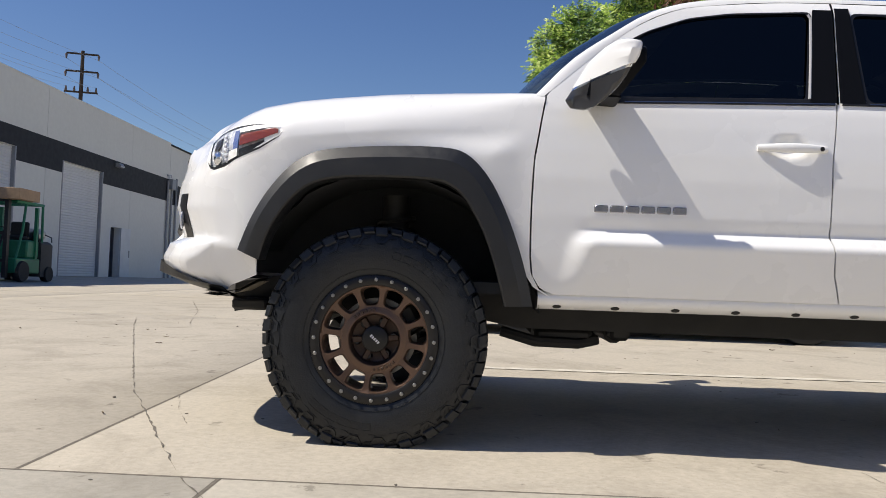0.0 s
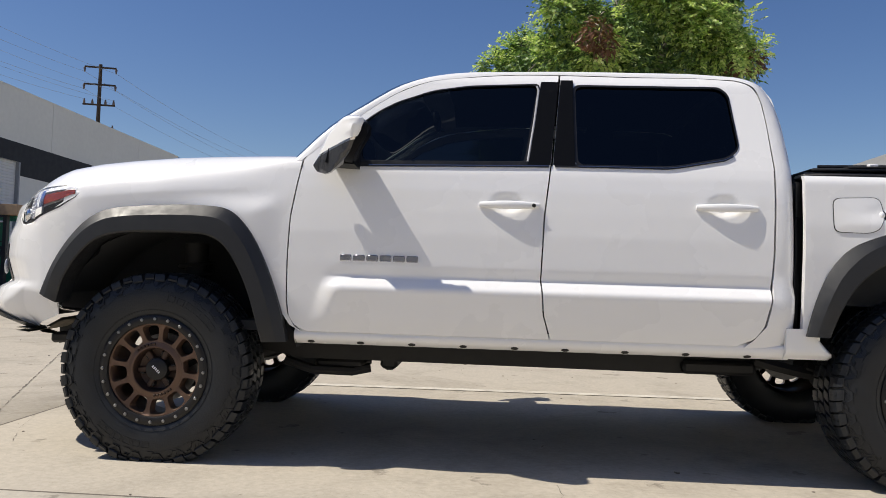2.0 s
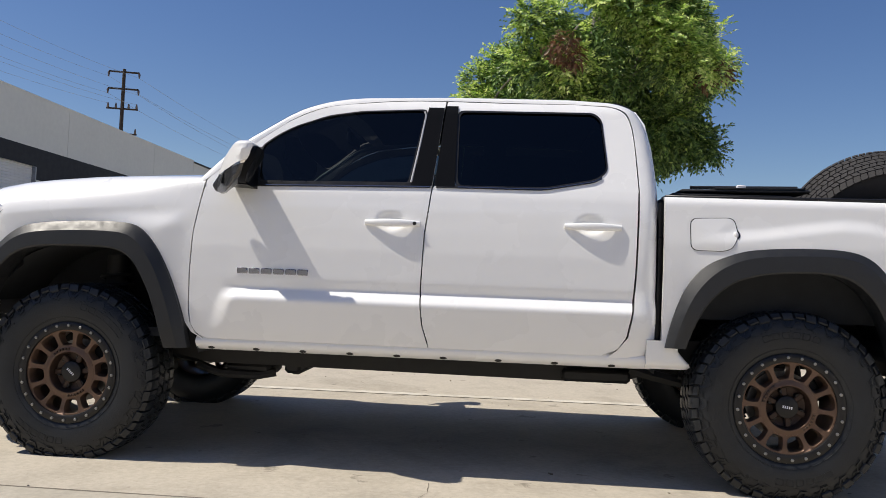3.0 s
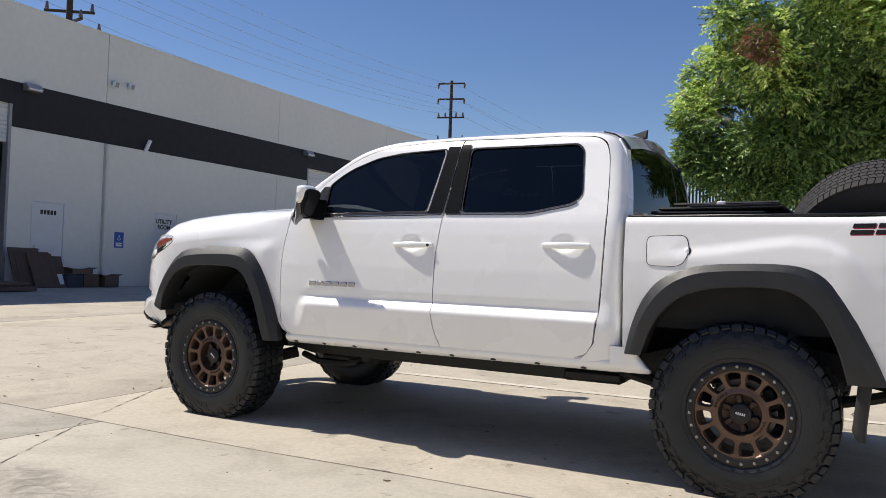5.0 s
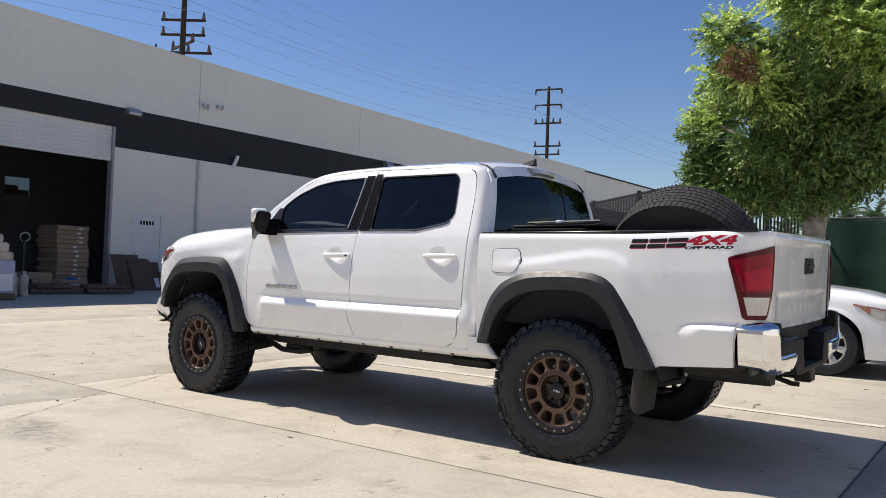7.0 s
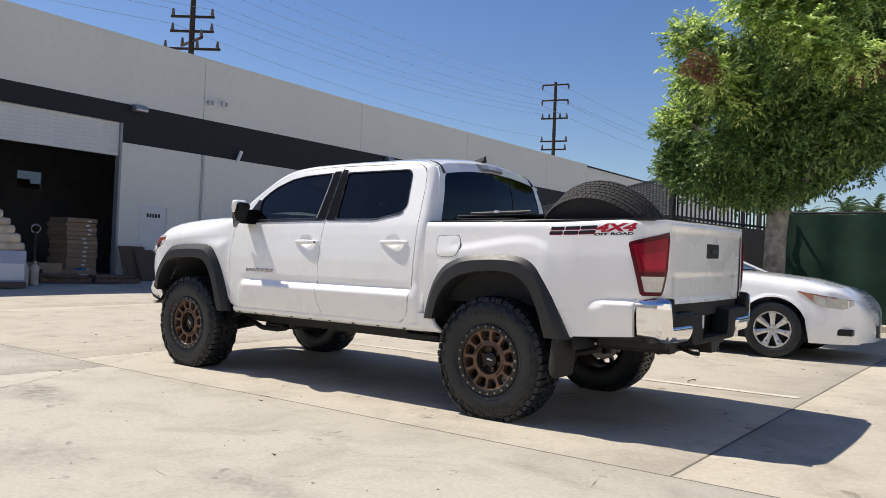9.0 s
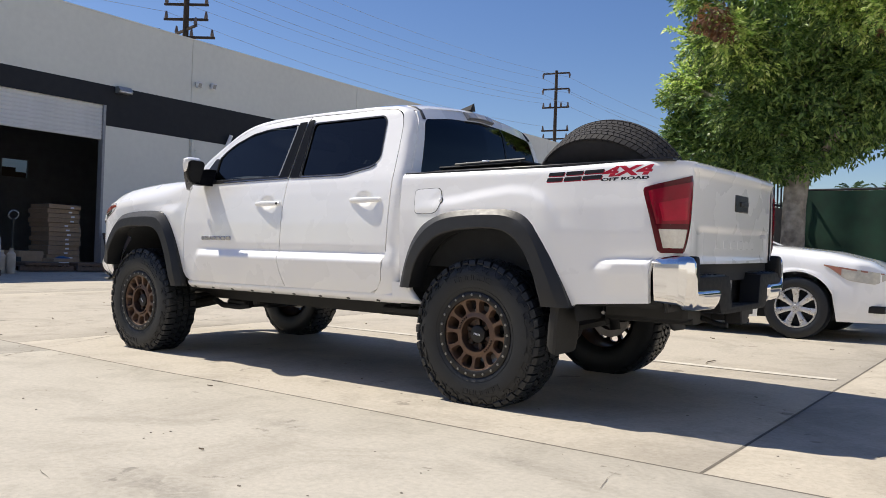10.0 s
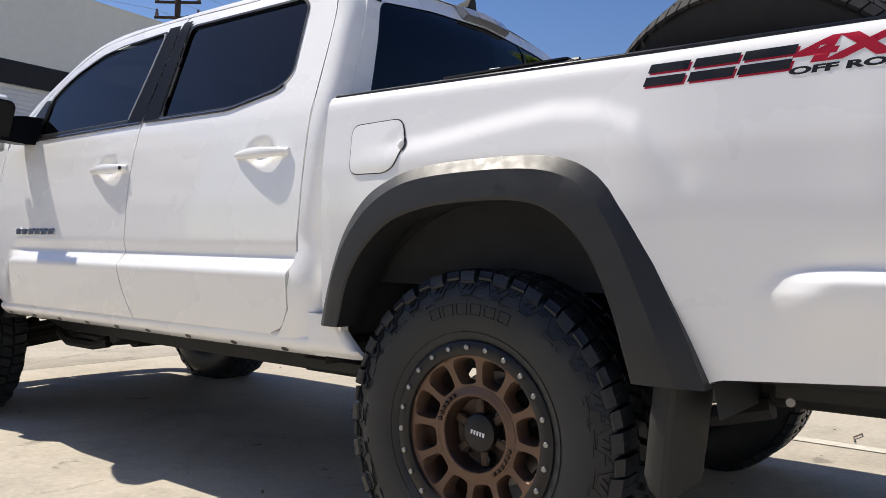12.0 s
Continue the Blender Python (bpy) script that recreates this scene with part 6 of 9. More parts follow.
for s in (-1, 1):
    bm = bmesh.new()
    rows = []
    n = 150
    for k in range(n + 1):
        u = lerp(0.702, _bacc[-1], k / n)
        x = 2.0 + u
        if x < 2.775:
            zl = 0.600
        elif x < 3.817:
            zl = pw(x, FLARE_R[0]) - 0.02
        else:
            zl = pw(x, [(3.817, 0.575), (3.84, 0.582), (4.22, 0.606), (4.6, 0.79)]) if x < 4.20 else lerp(0.606, 0.80, smooth01(4.205, 4.215, x))
        fz = [0.0, 0.2, 0.4, 0.6, 0.8]
        low = [lerp(zl, max(zl + 0.02, 0.775), f) for f in fz]
        mid = [lerp(low[-1] + 0.004, max(low[-1] + 0.03, 0.845), f / 14) for f in range(15)]
        rows.append([bed_pt(u, z, s) for z in low + mid] + [bed_pt(u, lerp(mid[-1], 1.293, 1 - (1 - j / 26) ** 1.25), s) for j in range(1, 27)])
    vr = grid(bm, rows)
    flange(bm, [r[-1] for r in vr] + [r[-1] for r in vr][::-1][:0] if False else rim_loop(vr), s, 0.03)
    bed = part("bed_side", bm, PAINT, truck, "white bed side", sharp=50)
    # painted corner under the front foot of the arch flare
    bm = bmesh.new()
    rows = []
    for z in (0.645, 0.625, 0.605, 0.585, 0.565, 0.545, 0.530, 0.522, 0.518):
        w = abs(bed_pt(0.80, max(z, 0.56), s).y) + 0.003 - 0.03 * smooth01(0.545, 0.516, z)
        xe = pw(z, [(0.518, 2.822), (0.530, 2.830), (0.545, 2.822), (0.57, 2.798), (0.60, 2.772), (0.645, 2.750)])
        rows.append([Vector((lerp(2.640, xe, k / 10), s * (w - (0.012 if k == 10 else 0)), z)) for k in range(11)])
    vr = grid(bm, rows)
    flange(bm, rim_loop(vr), s, 0.02)
    part("lower_corner", bm, PAINT, bed, sharp=50)
    # rail cap
    bm = bmesh.new()
    box(bm, 2.705, 4.30, min(s * 0.715, s * 0.823), max(s * 0.715, s * 0.823), 1.288, 1.303, 0.004)
    part("rail_cap", bm, TRIM, bed, "black bed rail cap")
    bm = bmesh.new()
    box(bm, 2.70, 4.30, min(s * 0.71, s * 0.725), max(s * 0.71, s * 0.725), 0.78, 1.29)
    part("bed_inner_wall", bm, LINER, bed)
    # filler flap
    if s < 0:
        poly = rounded([(2.812, 1.056), (2.809, 1.198), (2.987, 1.205), (3.004, 1.126), (2.977, 1.068), (2.942, 1.054)], 0.03)
        bm = bmesh.new()
        cx, cz = 2.905, 1.128
        rr = []
        for k in range(1, 7):
            rr.append([bed_pt(lerp(cx, p[0], k / 6) - 2.0, lerp(cz, p[1], k / 6), s, 0.0035 + 0.006 * (1 - k / 6)) for p in poly])
        vr = grid(bm, rr, close_v=True)
        vc = bm.verts.new(bed_pt(cx - 2.0, cz, s, 0.009))
        for k in range(len(poly)):
            bm.faces.new((vc, vr[0][k], vr[0][(k + 1) % len(poly)]))
        flap = part("filler_flap", bm, PAINT, bed, "white fuel filler flap")
        bm = bmesh.new()
        o_ = [(lerp(cx, p[0], 1.035), lerp(cz, p[1], 1.035)) for p in poly]
        grid(bm, [[bed_pt(p[0] - 2.0, p[1], s, 0.0015) for p in q] for q in (poly, o_)], close_v=True)
        part("flap_gap", bm, TRIM, flap)
        bm = bmesh.new()
        vs = bmesh.ops.create_uvsphere(bm, u_segments=10, v_segments=8, radius=0.012)["verts"]
        bmesh.ops.transform(bm, matrix=Matrix.Translation(bed_pt(0.994, 1.130, s, 0.003)) @ Matrix.Diagonal((0.9, 0.6, 1.3, 1)), verts=vs)
        part("finger_pull", bm, PAINT, flap)
        bm = bmesh.new()
        grid(bm, [[bed_pt(1.002 + 0.010 * (1 - q * q) * f, 1.130 + 0.022 * q, s, 0.002) for f in (0, 1)] for q in [-1 + k / 4 for k in range(9)]])
        part("finger_notch", bm, TRIM, flap)
    # rear lamp
    UF = [(0.845, 4.262), (0.86, 4.243), (0.90, 4.234), (0.95, 4.223), (1.05, 4.198), (1.12, 4.178), (1.150, 4.170), (1.162, 4.176), (1.170, 4.20)]
    UB = [(0.845, 0.060), (0.86, 0.042), (0.90, 0.028), (1.0, 0.004), (1.08, 0.0), (1.14, 0.004), (1.17, 0.016)]
    def lamp(z0, z1, inset, off, name, m_, parent, label=""):
        bm = bmesh.new()
        rows = []
        for j in range(25):
            z = lerp(z0, z1, 0.5 - 0.5 * math.cos(math.pi * j / 24))
            ua = pw(z, UF) - 2.0 + inset
            ub = _bacc[-1] - 0.002 - inset * 0.6 - pw(z, UB)
            r = []
            for k in range(17):
                u = lerp(ua, ub, k / 16)
                zz = z + 0.055 * smooth01(0.95, 1.168, z) * (k / 16) if inset == 0 else z + 0.05 * smooth01(0.95, 1.168, z) * (k / 16)
                edge = min(k, 16 - k, j, 24 - j)
                r.append(bed_pt(u, zz, s, off - (0.006 if edge == 0 else 0.0)))
            rows.append(r)
        vr = grid(bm, rows)
        flange(bm, rim_loop(vr), s, 0.012)
        return part(name, bm, m_, parent, label, sharp=60)
    body = lamp(0.848, 1.168, 0.0, 0.010, "rear_lamp", DARKRED, truck, "red and clear rear lamp")
    lamp(0.985, 1.145, 0.022, 0.015, "red_lens", REDLENS, body)
    lamp(0.872, 0.962, 0.026, 0.015, "reversing_lens", CLEARLENS, body, "clear ribbed reversing lens")
    lamp(0.968, 0.980, 0.010, 0.013, "lens_divider", DARKRED, body)
    lamp(1.000, 1.085, 0.048, 0.0165, "light_panel", BRIGHTRED, body)

bm = bmesh.new()
box(bm, 2.70, 4.30, -0.71, 0.71, 0.74, 0.78)
box(bm, 4.22, 4.318, -0.70, 0.70, 0.70, 0.81)
box(bm, 2.70, 2.74, -0.71, 0.71, 0.78, 1.285)
part("bed_floor", bm, LINER, truck, "black bed liner")
# gap filler between cab and bed
bm = bmesh.new()
box(bm, 2.688, 2.703, -0.79, 0.79, 0.55, 1.27)
part("cab_gap", bm, TRIM, truck)
# tailgate
def gate_x(y, z):
    """The tailgate's outer skin: bowed across, dished low down, rolled over at its top and ends."""
    lip = 0.016 * smooth01(1.225, 1.262, z) - 0.034 * smooth01(1.268, 1.298, z) ** 2
    dish = -0.010 * smooth01(0.80, 0.84, z) * smooth01(0.985, 0.955, z)
    ends = 0.012 * smooth01(0.655, 0.699, abs(y)) ** 2
    return 4.347 - 0.02 * (1.29 - z) + 0.022 * (1 - (y / 0.7) ** 2) + lip + dish * smooth01(0.62, 0.56, abs(y)) - ends


bm = bmesh.new()
rows = [[Vector((gate_x(lerp(-0.699, 0.699, k / 56), z), lerp(-0.699, 0.699, k / 56), z)) for k in range(57)] for z in [lerp(0.795, 1.298, j / 40) for j in range(41)]]
vr = grid(bm, rows)
loop = rim_loop(vr)
low = [bm.verts.new(v.co + Vector((-0.05, 0, 0))) for v in loop]
for k in range(len(loop)):
    j = (k + 1) % len(loop)
    bm.faces.new((loop[k], loop[j], low[j], low[k]))
bm.faces.new(low)
tailgate = part("tailgate", bm, PAINT, truck, "white tailgate", sharp=60)


def gate_plate(name, y0, y1, z0, z1, proud, material, parent, label="", bevel=0.003):
    x = min(gate_x(y, z) for y in (y0, y1) for z in (z0, z1))
    bm = bmesh.new()
    box(bm, x - 0.01, x + proud, y0, y1, z0, z1, bevel)
    return part(name, bm, material, parent, label)


th = gate_plate("tailgate_handle", -0.085, 0.145, 1.075, 1.170, 0.006, TRIM, tailgate, "black tailgate handle", 0.005)
gate_plate("grip", -0.01, 0.12, 1.108, 1.134, 0.014, FLARE, th)
for k in range(6):
    gate_plate("stamped_bar", -0.33 + 0.115 * k, -0.245 + 0.115 * k, 0.872, 0.920, 0.0022, PAINT, tailgate, "shallow stamped bar")
gate_plate("badge", 0.47, 0.60, 0.940, 0.962, 0.002, BADGEPALE, tailgate, "small grey badge")

# rear bumper
def bump_plan(t):
    """t 0 at the flank, 1 at the middle of the back."""
    p = [(0.0, (4.222, 0.838)), (0.12, (4.29, 0.838)), (0.22, (4.34, 0.830)), (0.29, (4.372, 0.810)), (0.36, (4.394, 0.780)), (0.42, (4.404, 0.740)), (0.5, (4.409, 0.68)), (0.7, (4.413, 0.42)), (1.0, (4.416, 0.0))]
    return pw(t, [(a, b[0]) for a, b in p]), pw(t, [(a, b[1]) for a, b in p])


for s in (-1, 1):
    bm = bmesh.new()
    rows = []
    for k in range(97):
        t = k / 96 * 0.695
        x, w = bump_plan(t)
        ztop = lerp(0.838, 0.676, smooth01(0.388, 0.416, t)) - 0.012 * smooth01(0.66, 0.695, t)
        zb = pw(t, [(0, 0.606), (0.2, 0.600), (0.45, 0.573), (0.66, 0.567), (0.695, 0.590)])
        r = []
        for q, o_ in ((0.0, -0.06), (0.02, -0.028), (0.08, -0.014), (0.25, -0.005), (0.5, 0.002), (0.75, 0.006), (0.88, 0.004), (0.96, -0.008), (1.0, -0.04)):
            z = lerp(zb, ztop, q)
            d = smooth01(0.15, 0.42, t)
            o_ -= 0.02 * smooth01(0.68, 0.695, t)
            r.append(Vector((x + o_ * d, s * (w + o_ * (1 - d)), z)))
        rows.append(r)
    vr = grid(bm, rows)
    bm.faces.new(vr[-1])
    part("bumper_end", bm, CHROME, truck, "chromed bumper end", sharp=50)


def slab(bm, outline, x_of, depth, bevel):
    """An outline in (y, z) facing backwards, with its sides going forwards and its front edge rounded."""
    front = [bm.verts.new((x_of(y), y, z)) for y, z in outline]
    back = [bm.verts.new((x_of(y) - depth, y, z)) for y, z in outline]
    face = bm.faces.new(front)
    n = len(front)
    for k in range(n):
        bm.faces.new((front[k], front[(k + 1) % n], back[(k + 1) % n], back[k]))
    bm.faces.new(back[::-1])
    bmesh.ops.recalc_face_normals(bm, faces=bm.faces)
    bmesh.ops.bevel(bm, geom=list(face.edges), offset=bevel, segments=2, affect="EDGES", profile=0.6)


back_plane = lambda y: 4.412 - 0.022 * (y / 0.75) ** 2
half = [(0.765, 0.735), (0.765, 0.668), (0.435, 0.664), (0.425, 0.60), (0.40, 0.548), (0.35, 0.537)]
hole = [(0.235, 0.572), (0.262, 0.70), (0.275, 0.728), (0.30, 0.735)]
bm = bmesh.new()
slab(bm, [(-y, z) for y, z in half] + half[::-1] + [(y, z) for y, z in hole[::-1]] + [(-y, z) for y, z in hole], back_plane, 0.11, 0.008)
step = part("bumper_step", bm, STEPBLACK, truck, "black plastic bumper step", sharp=40)
bm = bmesh.new()
box(bm, 4.255, 4.275, -0.78, 0.78, 0.56, 0.812, 0.004)
part("recess_panel", bm, TRIM, step)
for s in (-1, 1):
    bm = bmesh.new()
    box(bm, 4.275, 4.385, min(s * 0.275, s * 0.76), max(s * 0.275, s * 0.76), 0.722, 0.741, 0.006)
    for k in range(5):
        y = s * (0.36 + 0.08 * k)
        box(bm, 4.285, 4.375, min(y, y + s * 0.04), max(y, y + s * 0.04), 0.741, 0.745, 0.002)
    part("tread_pad", bm, TRIM, step)
    bm = bmesh.new()
    box(bm, 4.262, 4.398, min(s * 0.690, s * 0.752), max(s * 0.690, s * 0.752), 0.70, 0.836, 0.016, seg=3)
    part("step_end", bm, STEPBLACK, step)
# dusty splash shield under the front bumper
for s in (-1, 1):
    bm = bmesh.new()
    rows = [[Vector((x, s * y, z)) for y in (0.80, 0.74, 0.62)] for x, z in ((-0.66, 0.535), (-0.60, 0.528), (-0.52, 0.545), (-0.45, 0.585))]
    vr = grid(bm, rows)
    grid(bm, [[p + Vector((0, 0, -0.012)) for p in r] for r in rows])
    part("splash_shield", bm, DUSTY, truck, "dusty beige splash shield")
bm = bmesh.new()
box(bm, 4.284, 4.290, -0.175, 0.125, 0.605, 0.750, 0.002)
part("plate", bm, PAPER, step, "pale plate with plain bars")
bm = bmesh.new()
for k in range(6):
    box(bm, 4.290, 4.292, -0.140 + 0.04 * k, -0.120 + 0.04 * k, 0.65, 0.71)
part("plate_bars", bm, INK, step)
bm = bmesh.new()
box(bm, 4.10, 4.46, -0.045, 0.045, 0.48, 0.56, 0.006)
box(bm, 4.38, 4.47, -0.06, 0.06, 0.465, 0.575, 0.008)
box(bm, 4.28, 4.30, -0.30, 0.30, 0.47, 0.56, 0.004)
for y in (-0.20, 0.17):
    tube(bm, [(4.30, y, 0.50), (4.40, y, 0.47), (4.44, y, 0.47)], 0.014, 8)
box(bm, 4.30, 4.40, 0.24, 0.32, 0.47, 0.53, 0.01)
part("tow_hitch", bm, CHASSIS, truck, "black tow hitch receiver").location.x = -0.065

# mud flaps behind the rear wheels
DUSTRUBBER = mat("dusty_black_rubber", (0.028, 0.027, 0.025), 0.75, grain=0.2, scale=20, stain=0.6, stain_scale=7, tint=(0.03, 0.029, 0.028))
for s in (-1, 1):
    bm = bmesh.new()
    rows = []
    for j in range(13):
        z = lerp(0.665, 0.318, j / 12)
        x = 3.738 + 0.022 * smooth01(0.3, 0.62, z)
        w = pw(z, [(0.29, 0.915), (0.5, 0.925), (0.60, 0.918), (0.67, 0.895)])
        low = smooth01(0.40, 0.29, z)
        rows.append([Vector((x + dx, s * y, z + low * up)) for dx, y, up in ((-0.042, w - 0.004, 0.060), (-0.028, w, 0.022), (-0.010, w, 0.004), (0.0, w - 0.010, 0.0), (0.004, w - 0.07, 0.0), (0.004, 0.72, 0.004), (0.0, 0.685, 0.018), (-0.004, 0.665, 0.055))])
    vr = grid(bm, rows)
    back = grid(bm, [[p + Vector((-0.010, -s * 0.010, 0)) for p in r] for r in rows])
    l1, l2 = rim_loop(vr), rim_loop(back)
    for k in range(len(l1)):
        bm.faces.new((l1[k], l1[(k + 1) % len(l1)], l2[(k + 1) % len(l2)], l2[k]))
    part("mud_flap", bm, DUSTRUBBER, truck, "dusty black rubber mud flap")

# ---------------------------------------------------------------- pickup: mirrors, badges
for s in (-1, 1):
    def mirror_half(lo, hi, name, m_, parent, label, grow=0.0):
        bm = bmesh.new()
        rows = []
        for j in range(13):
            v = lerp(lo, hi, j / 12)
            zc = lerp(1.256, 1.470, v)
            x0 = pw(v, [(0, 0.735), (0.12, 0.690), (0.3, 0.672), (0.5, 0.700), (0.75, 0.745), (0.93, 0.80), (1, 0.84)]) - grow
            x1 = pw(v, [(0, 0.772), (0.15, 0.826), (0.35, 0.876), (0.6, 0.908), (0.9, 0.914), (1, 0.888)]) + grow
            y0, y1 = pw(v, [(0, 0.945), (0.2, 0.925), (0.7, 0.920), (1, 0.945)]) - grow, pw(v, [(0, 0.985), (0.2, 1.025), (0.5, 1.062), (0.75, 1.068), (0.93, 1.056), (1, 1.025)]) + grow
            r = []
            for k in range(24):
                a = 2 * math.pi * k / 24
                ex = math.copysign(abs(math.cos(a)) ** 0.55, math.cos(a))
                ey = math.copysign(abs(math.sin(a)) ** 0.55, math.sin(a))
                xx = (x0 + x1) / 2 + ex * (x1 - x0) / 2
                yy = (y0 + y1) / 2 + ey * (y1 - y0) / 2
                far = min(y1, 0.895 + 1.05 * max(xx - 0.70, 0.0))
                near = min(y0, far - 0.03)
                yy = near + (yy - y0) / (y1 - y0) * (far - near)
                if ex > 0.6:
                    xx = min(xx, x1 - 0.006)
                r.append(Vector((xx, s * (yy + 0.015 * (xx - 0.8)), zc + pw(v, [(0, 0.16), (0.25, 0.24), (0.5, 0.30), (0.8, 0.15), (1, 0.0)]) * (xx - 0.82))))
            rows.append(r)
        vr = grid(bm, rows, close_v=True)
        bm.faces.new(vr[0])
        bm.faces.new(vr[-1])
        return part(name, bm, m_, parent, label, sharp=50)
    base = mirror_half(0.0, 0.46, "mirror", MIRRORDARK, truck, "door mirror with white cap")
    mirror_half(0.50, 1.0, "cap", PAINT, base, "white mirror cap", 0.003)
    mirror_half(0.455, 0.505, "turn_signal", CHROME, base, "bright signal strip", 0.001)
    bm = bmesh.new()
    face = rounded([(0.918, 1.282), (0.965, 1.288), (1.012, 1.312), (1.050, 1.362), (1.054, 1.436), (1.028, 1.450), (0.922, 1.446)], 0.030)
    mid_y, mid_z = 0.985, 1.367
    tip = lambda z: -0.018 + 0.65 * min(z - 1.39, 0.0)
    vr = grid(bm, [[Vector((x + tip(z), s * (mid_y + (y - mid_y) * g), mid_z + (z - mid_z) * g)) for y, z in face] for x, g in ((0.895, 0.92), (0.930, 0.97), (0.938, 0.97), (0.9415, 0.94), (0.9415, 0.88))], close_v=True)
    bm.faces.new(vr[0])
    bm.faces.new(vr[-1])
    bez = part("bezel", bm, GLOSSBLACK, base, "black mirror bezel")
    bm = bmesh.new()
    vr = grid(bm, [[Vector((x + tip(z), s * (mid_y + (y - mid_y) * 0.885), mid_z + (z - mid_z) * 0.88)) for y, z in face] for x in (0.937, 0.9425)], close_v=True)
    bm.faces.new(vr[-1])
    part("mirror_glass", bm, MIRRORDULL, bez, "dark mirror glass")
    bm = bmesh.new()
    rows = [[Vector((x0, s * y, z0)), Vector((x1, s * y, z0 - 0.005)), Vector((x1 - 0.01, s * y, z1)), Vector((x0 + 0.02, s * y, z1))] for y, x0, x1, z0, z1 in ((0.765, 0.76, 0.862, 1.285, 1.40), (0.85, 0.75, 0.862, 1.282, 1.40), (0.95, 0.74, 0.860, 1.288, 1.385))]
    vr = grid(bm, rows, close_v=True)
    bm.faces.new(vr[0])
    bm.faces.new(vr[-1])
    part("mirror_arm", bm, GLOSSBLACK, base)
    bm = bmesh.new()
    vr = grid(bm, [[on_side((x, z), s, 0.005) for x, z in ((0.70, 1.316), (0.79, 1.316), (0.868, 1.316))], [on_side((x, z), s, 0.005) for x, z in ((0.755, 1.40), (0.81, 1.40), (0.858, 1.40))], [on_side((x, z), s, 0.005) for x, z in ((0.815, 1.485), (0.83, 1.485), (0.852, 1.485))]])
    part("mirror_sail", bm, TRIM, base)
# door badge as plain raised bars
s = -1
bm = bmesh.new()
xs = [0.795 + 0.0565 * k for k in range(6)]
for k, x in enumerate(xs):
    bm = bmesh.new()
    w = side_w(x, 0.885)
    box(bm, x, x + 0.049, -(w + 0.007), -(w - 0.002), 0.872, 0.900, 0.003)
    part("badge", bm, BADGE, doors[-1, 0], "chrome door badge as plain bars")
# bedside print: slanted black blocks with a pale slit and a red edge below
def decal(name, x0, x1, z0, z1, off, m_, label):
    bm = bmesh.new()
    grid(bm, [[bed_pt(lerp(x0, x1, k / 4) - 2.0 + (z - 1.24) * 0.35, z, -1, off) for k in range(5)] for z in [lerp(z0, z1, q / 4) for q in range(5)]])
    return part(name, bm, m_, truck, label)


for x, w_ in ((3.672, 0.086), (3.768, 0.090), (3.866, 0.098)):
    for z0, z1 in ((1.216, 1.236), (1.245, 1.264)):
        decal("decal_edge", x + 0.005, x + w_ + 0.005, z0 - 0.0045, z1 - 0.005, 0.0004, REDPRINT, "thin red decal edge")
        decal("decal_bar", x, x + w_, z0, z1, 0.0008, TRIM, "black decal bar")


def bed_text(body, size, x, z, m_, label, shear, width, bold):
    """Lettering laid on the curved bed side."""
    ob = text_mesh("decal_lettering", body, size, Matrix.Identity(4), m_, truck, 0.0, label, shear, width, bold)
    bm = bmesh.new()
    bm.from_mesh(ob.data)
    for k in range(-7, 8):
        for co, no in (((k * 0.018, 0, 0), (1, 0, 0)), ((0, k * 0.005, 0), (0, 1, 0))):
            bmesh.ops.bisect_plane(bm, geom=bm.verts[:] + bm.edges[:] + bm.faces[:], plane_co=co, plane_no=no)
    for v in bm.verts:
        v.co = bed_pt(x + v.co.x - 2.0, z + v.co.y, -1, 0.0009)
    bm.to_mesh(ob.data)
    bm.free()


bed_text("4X4", 0.064, 4.078, 1.245, REDPRINT, "red decal letters", 0.25, 0.254, 0.0032)
bed_text("OFF ROAD", 0.020, 4.074, 1.209, TRIM, "black decal letters", 0.1, 0.240, 0.0010)

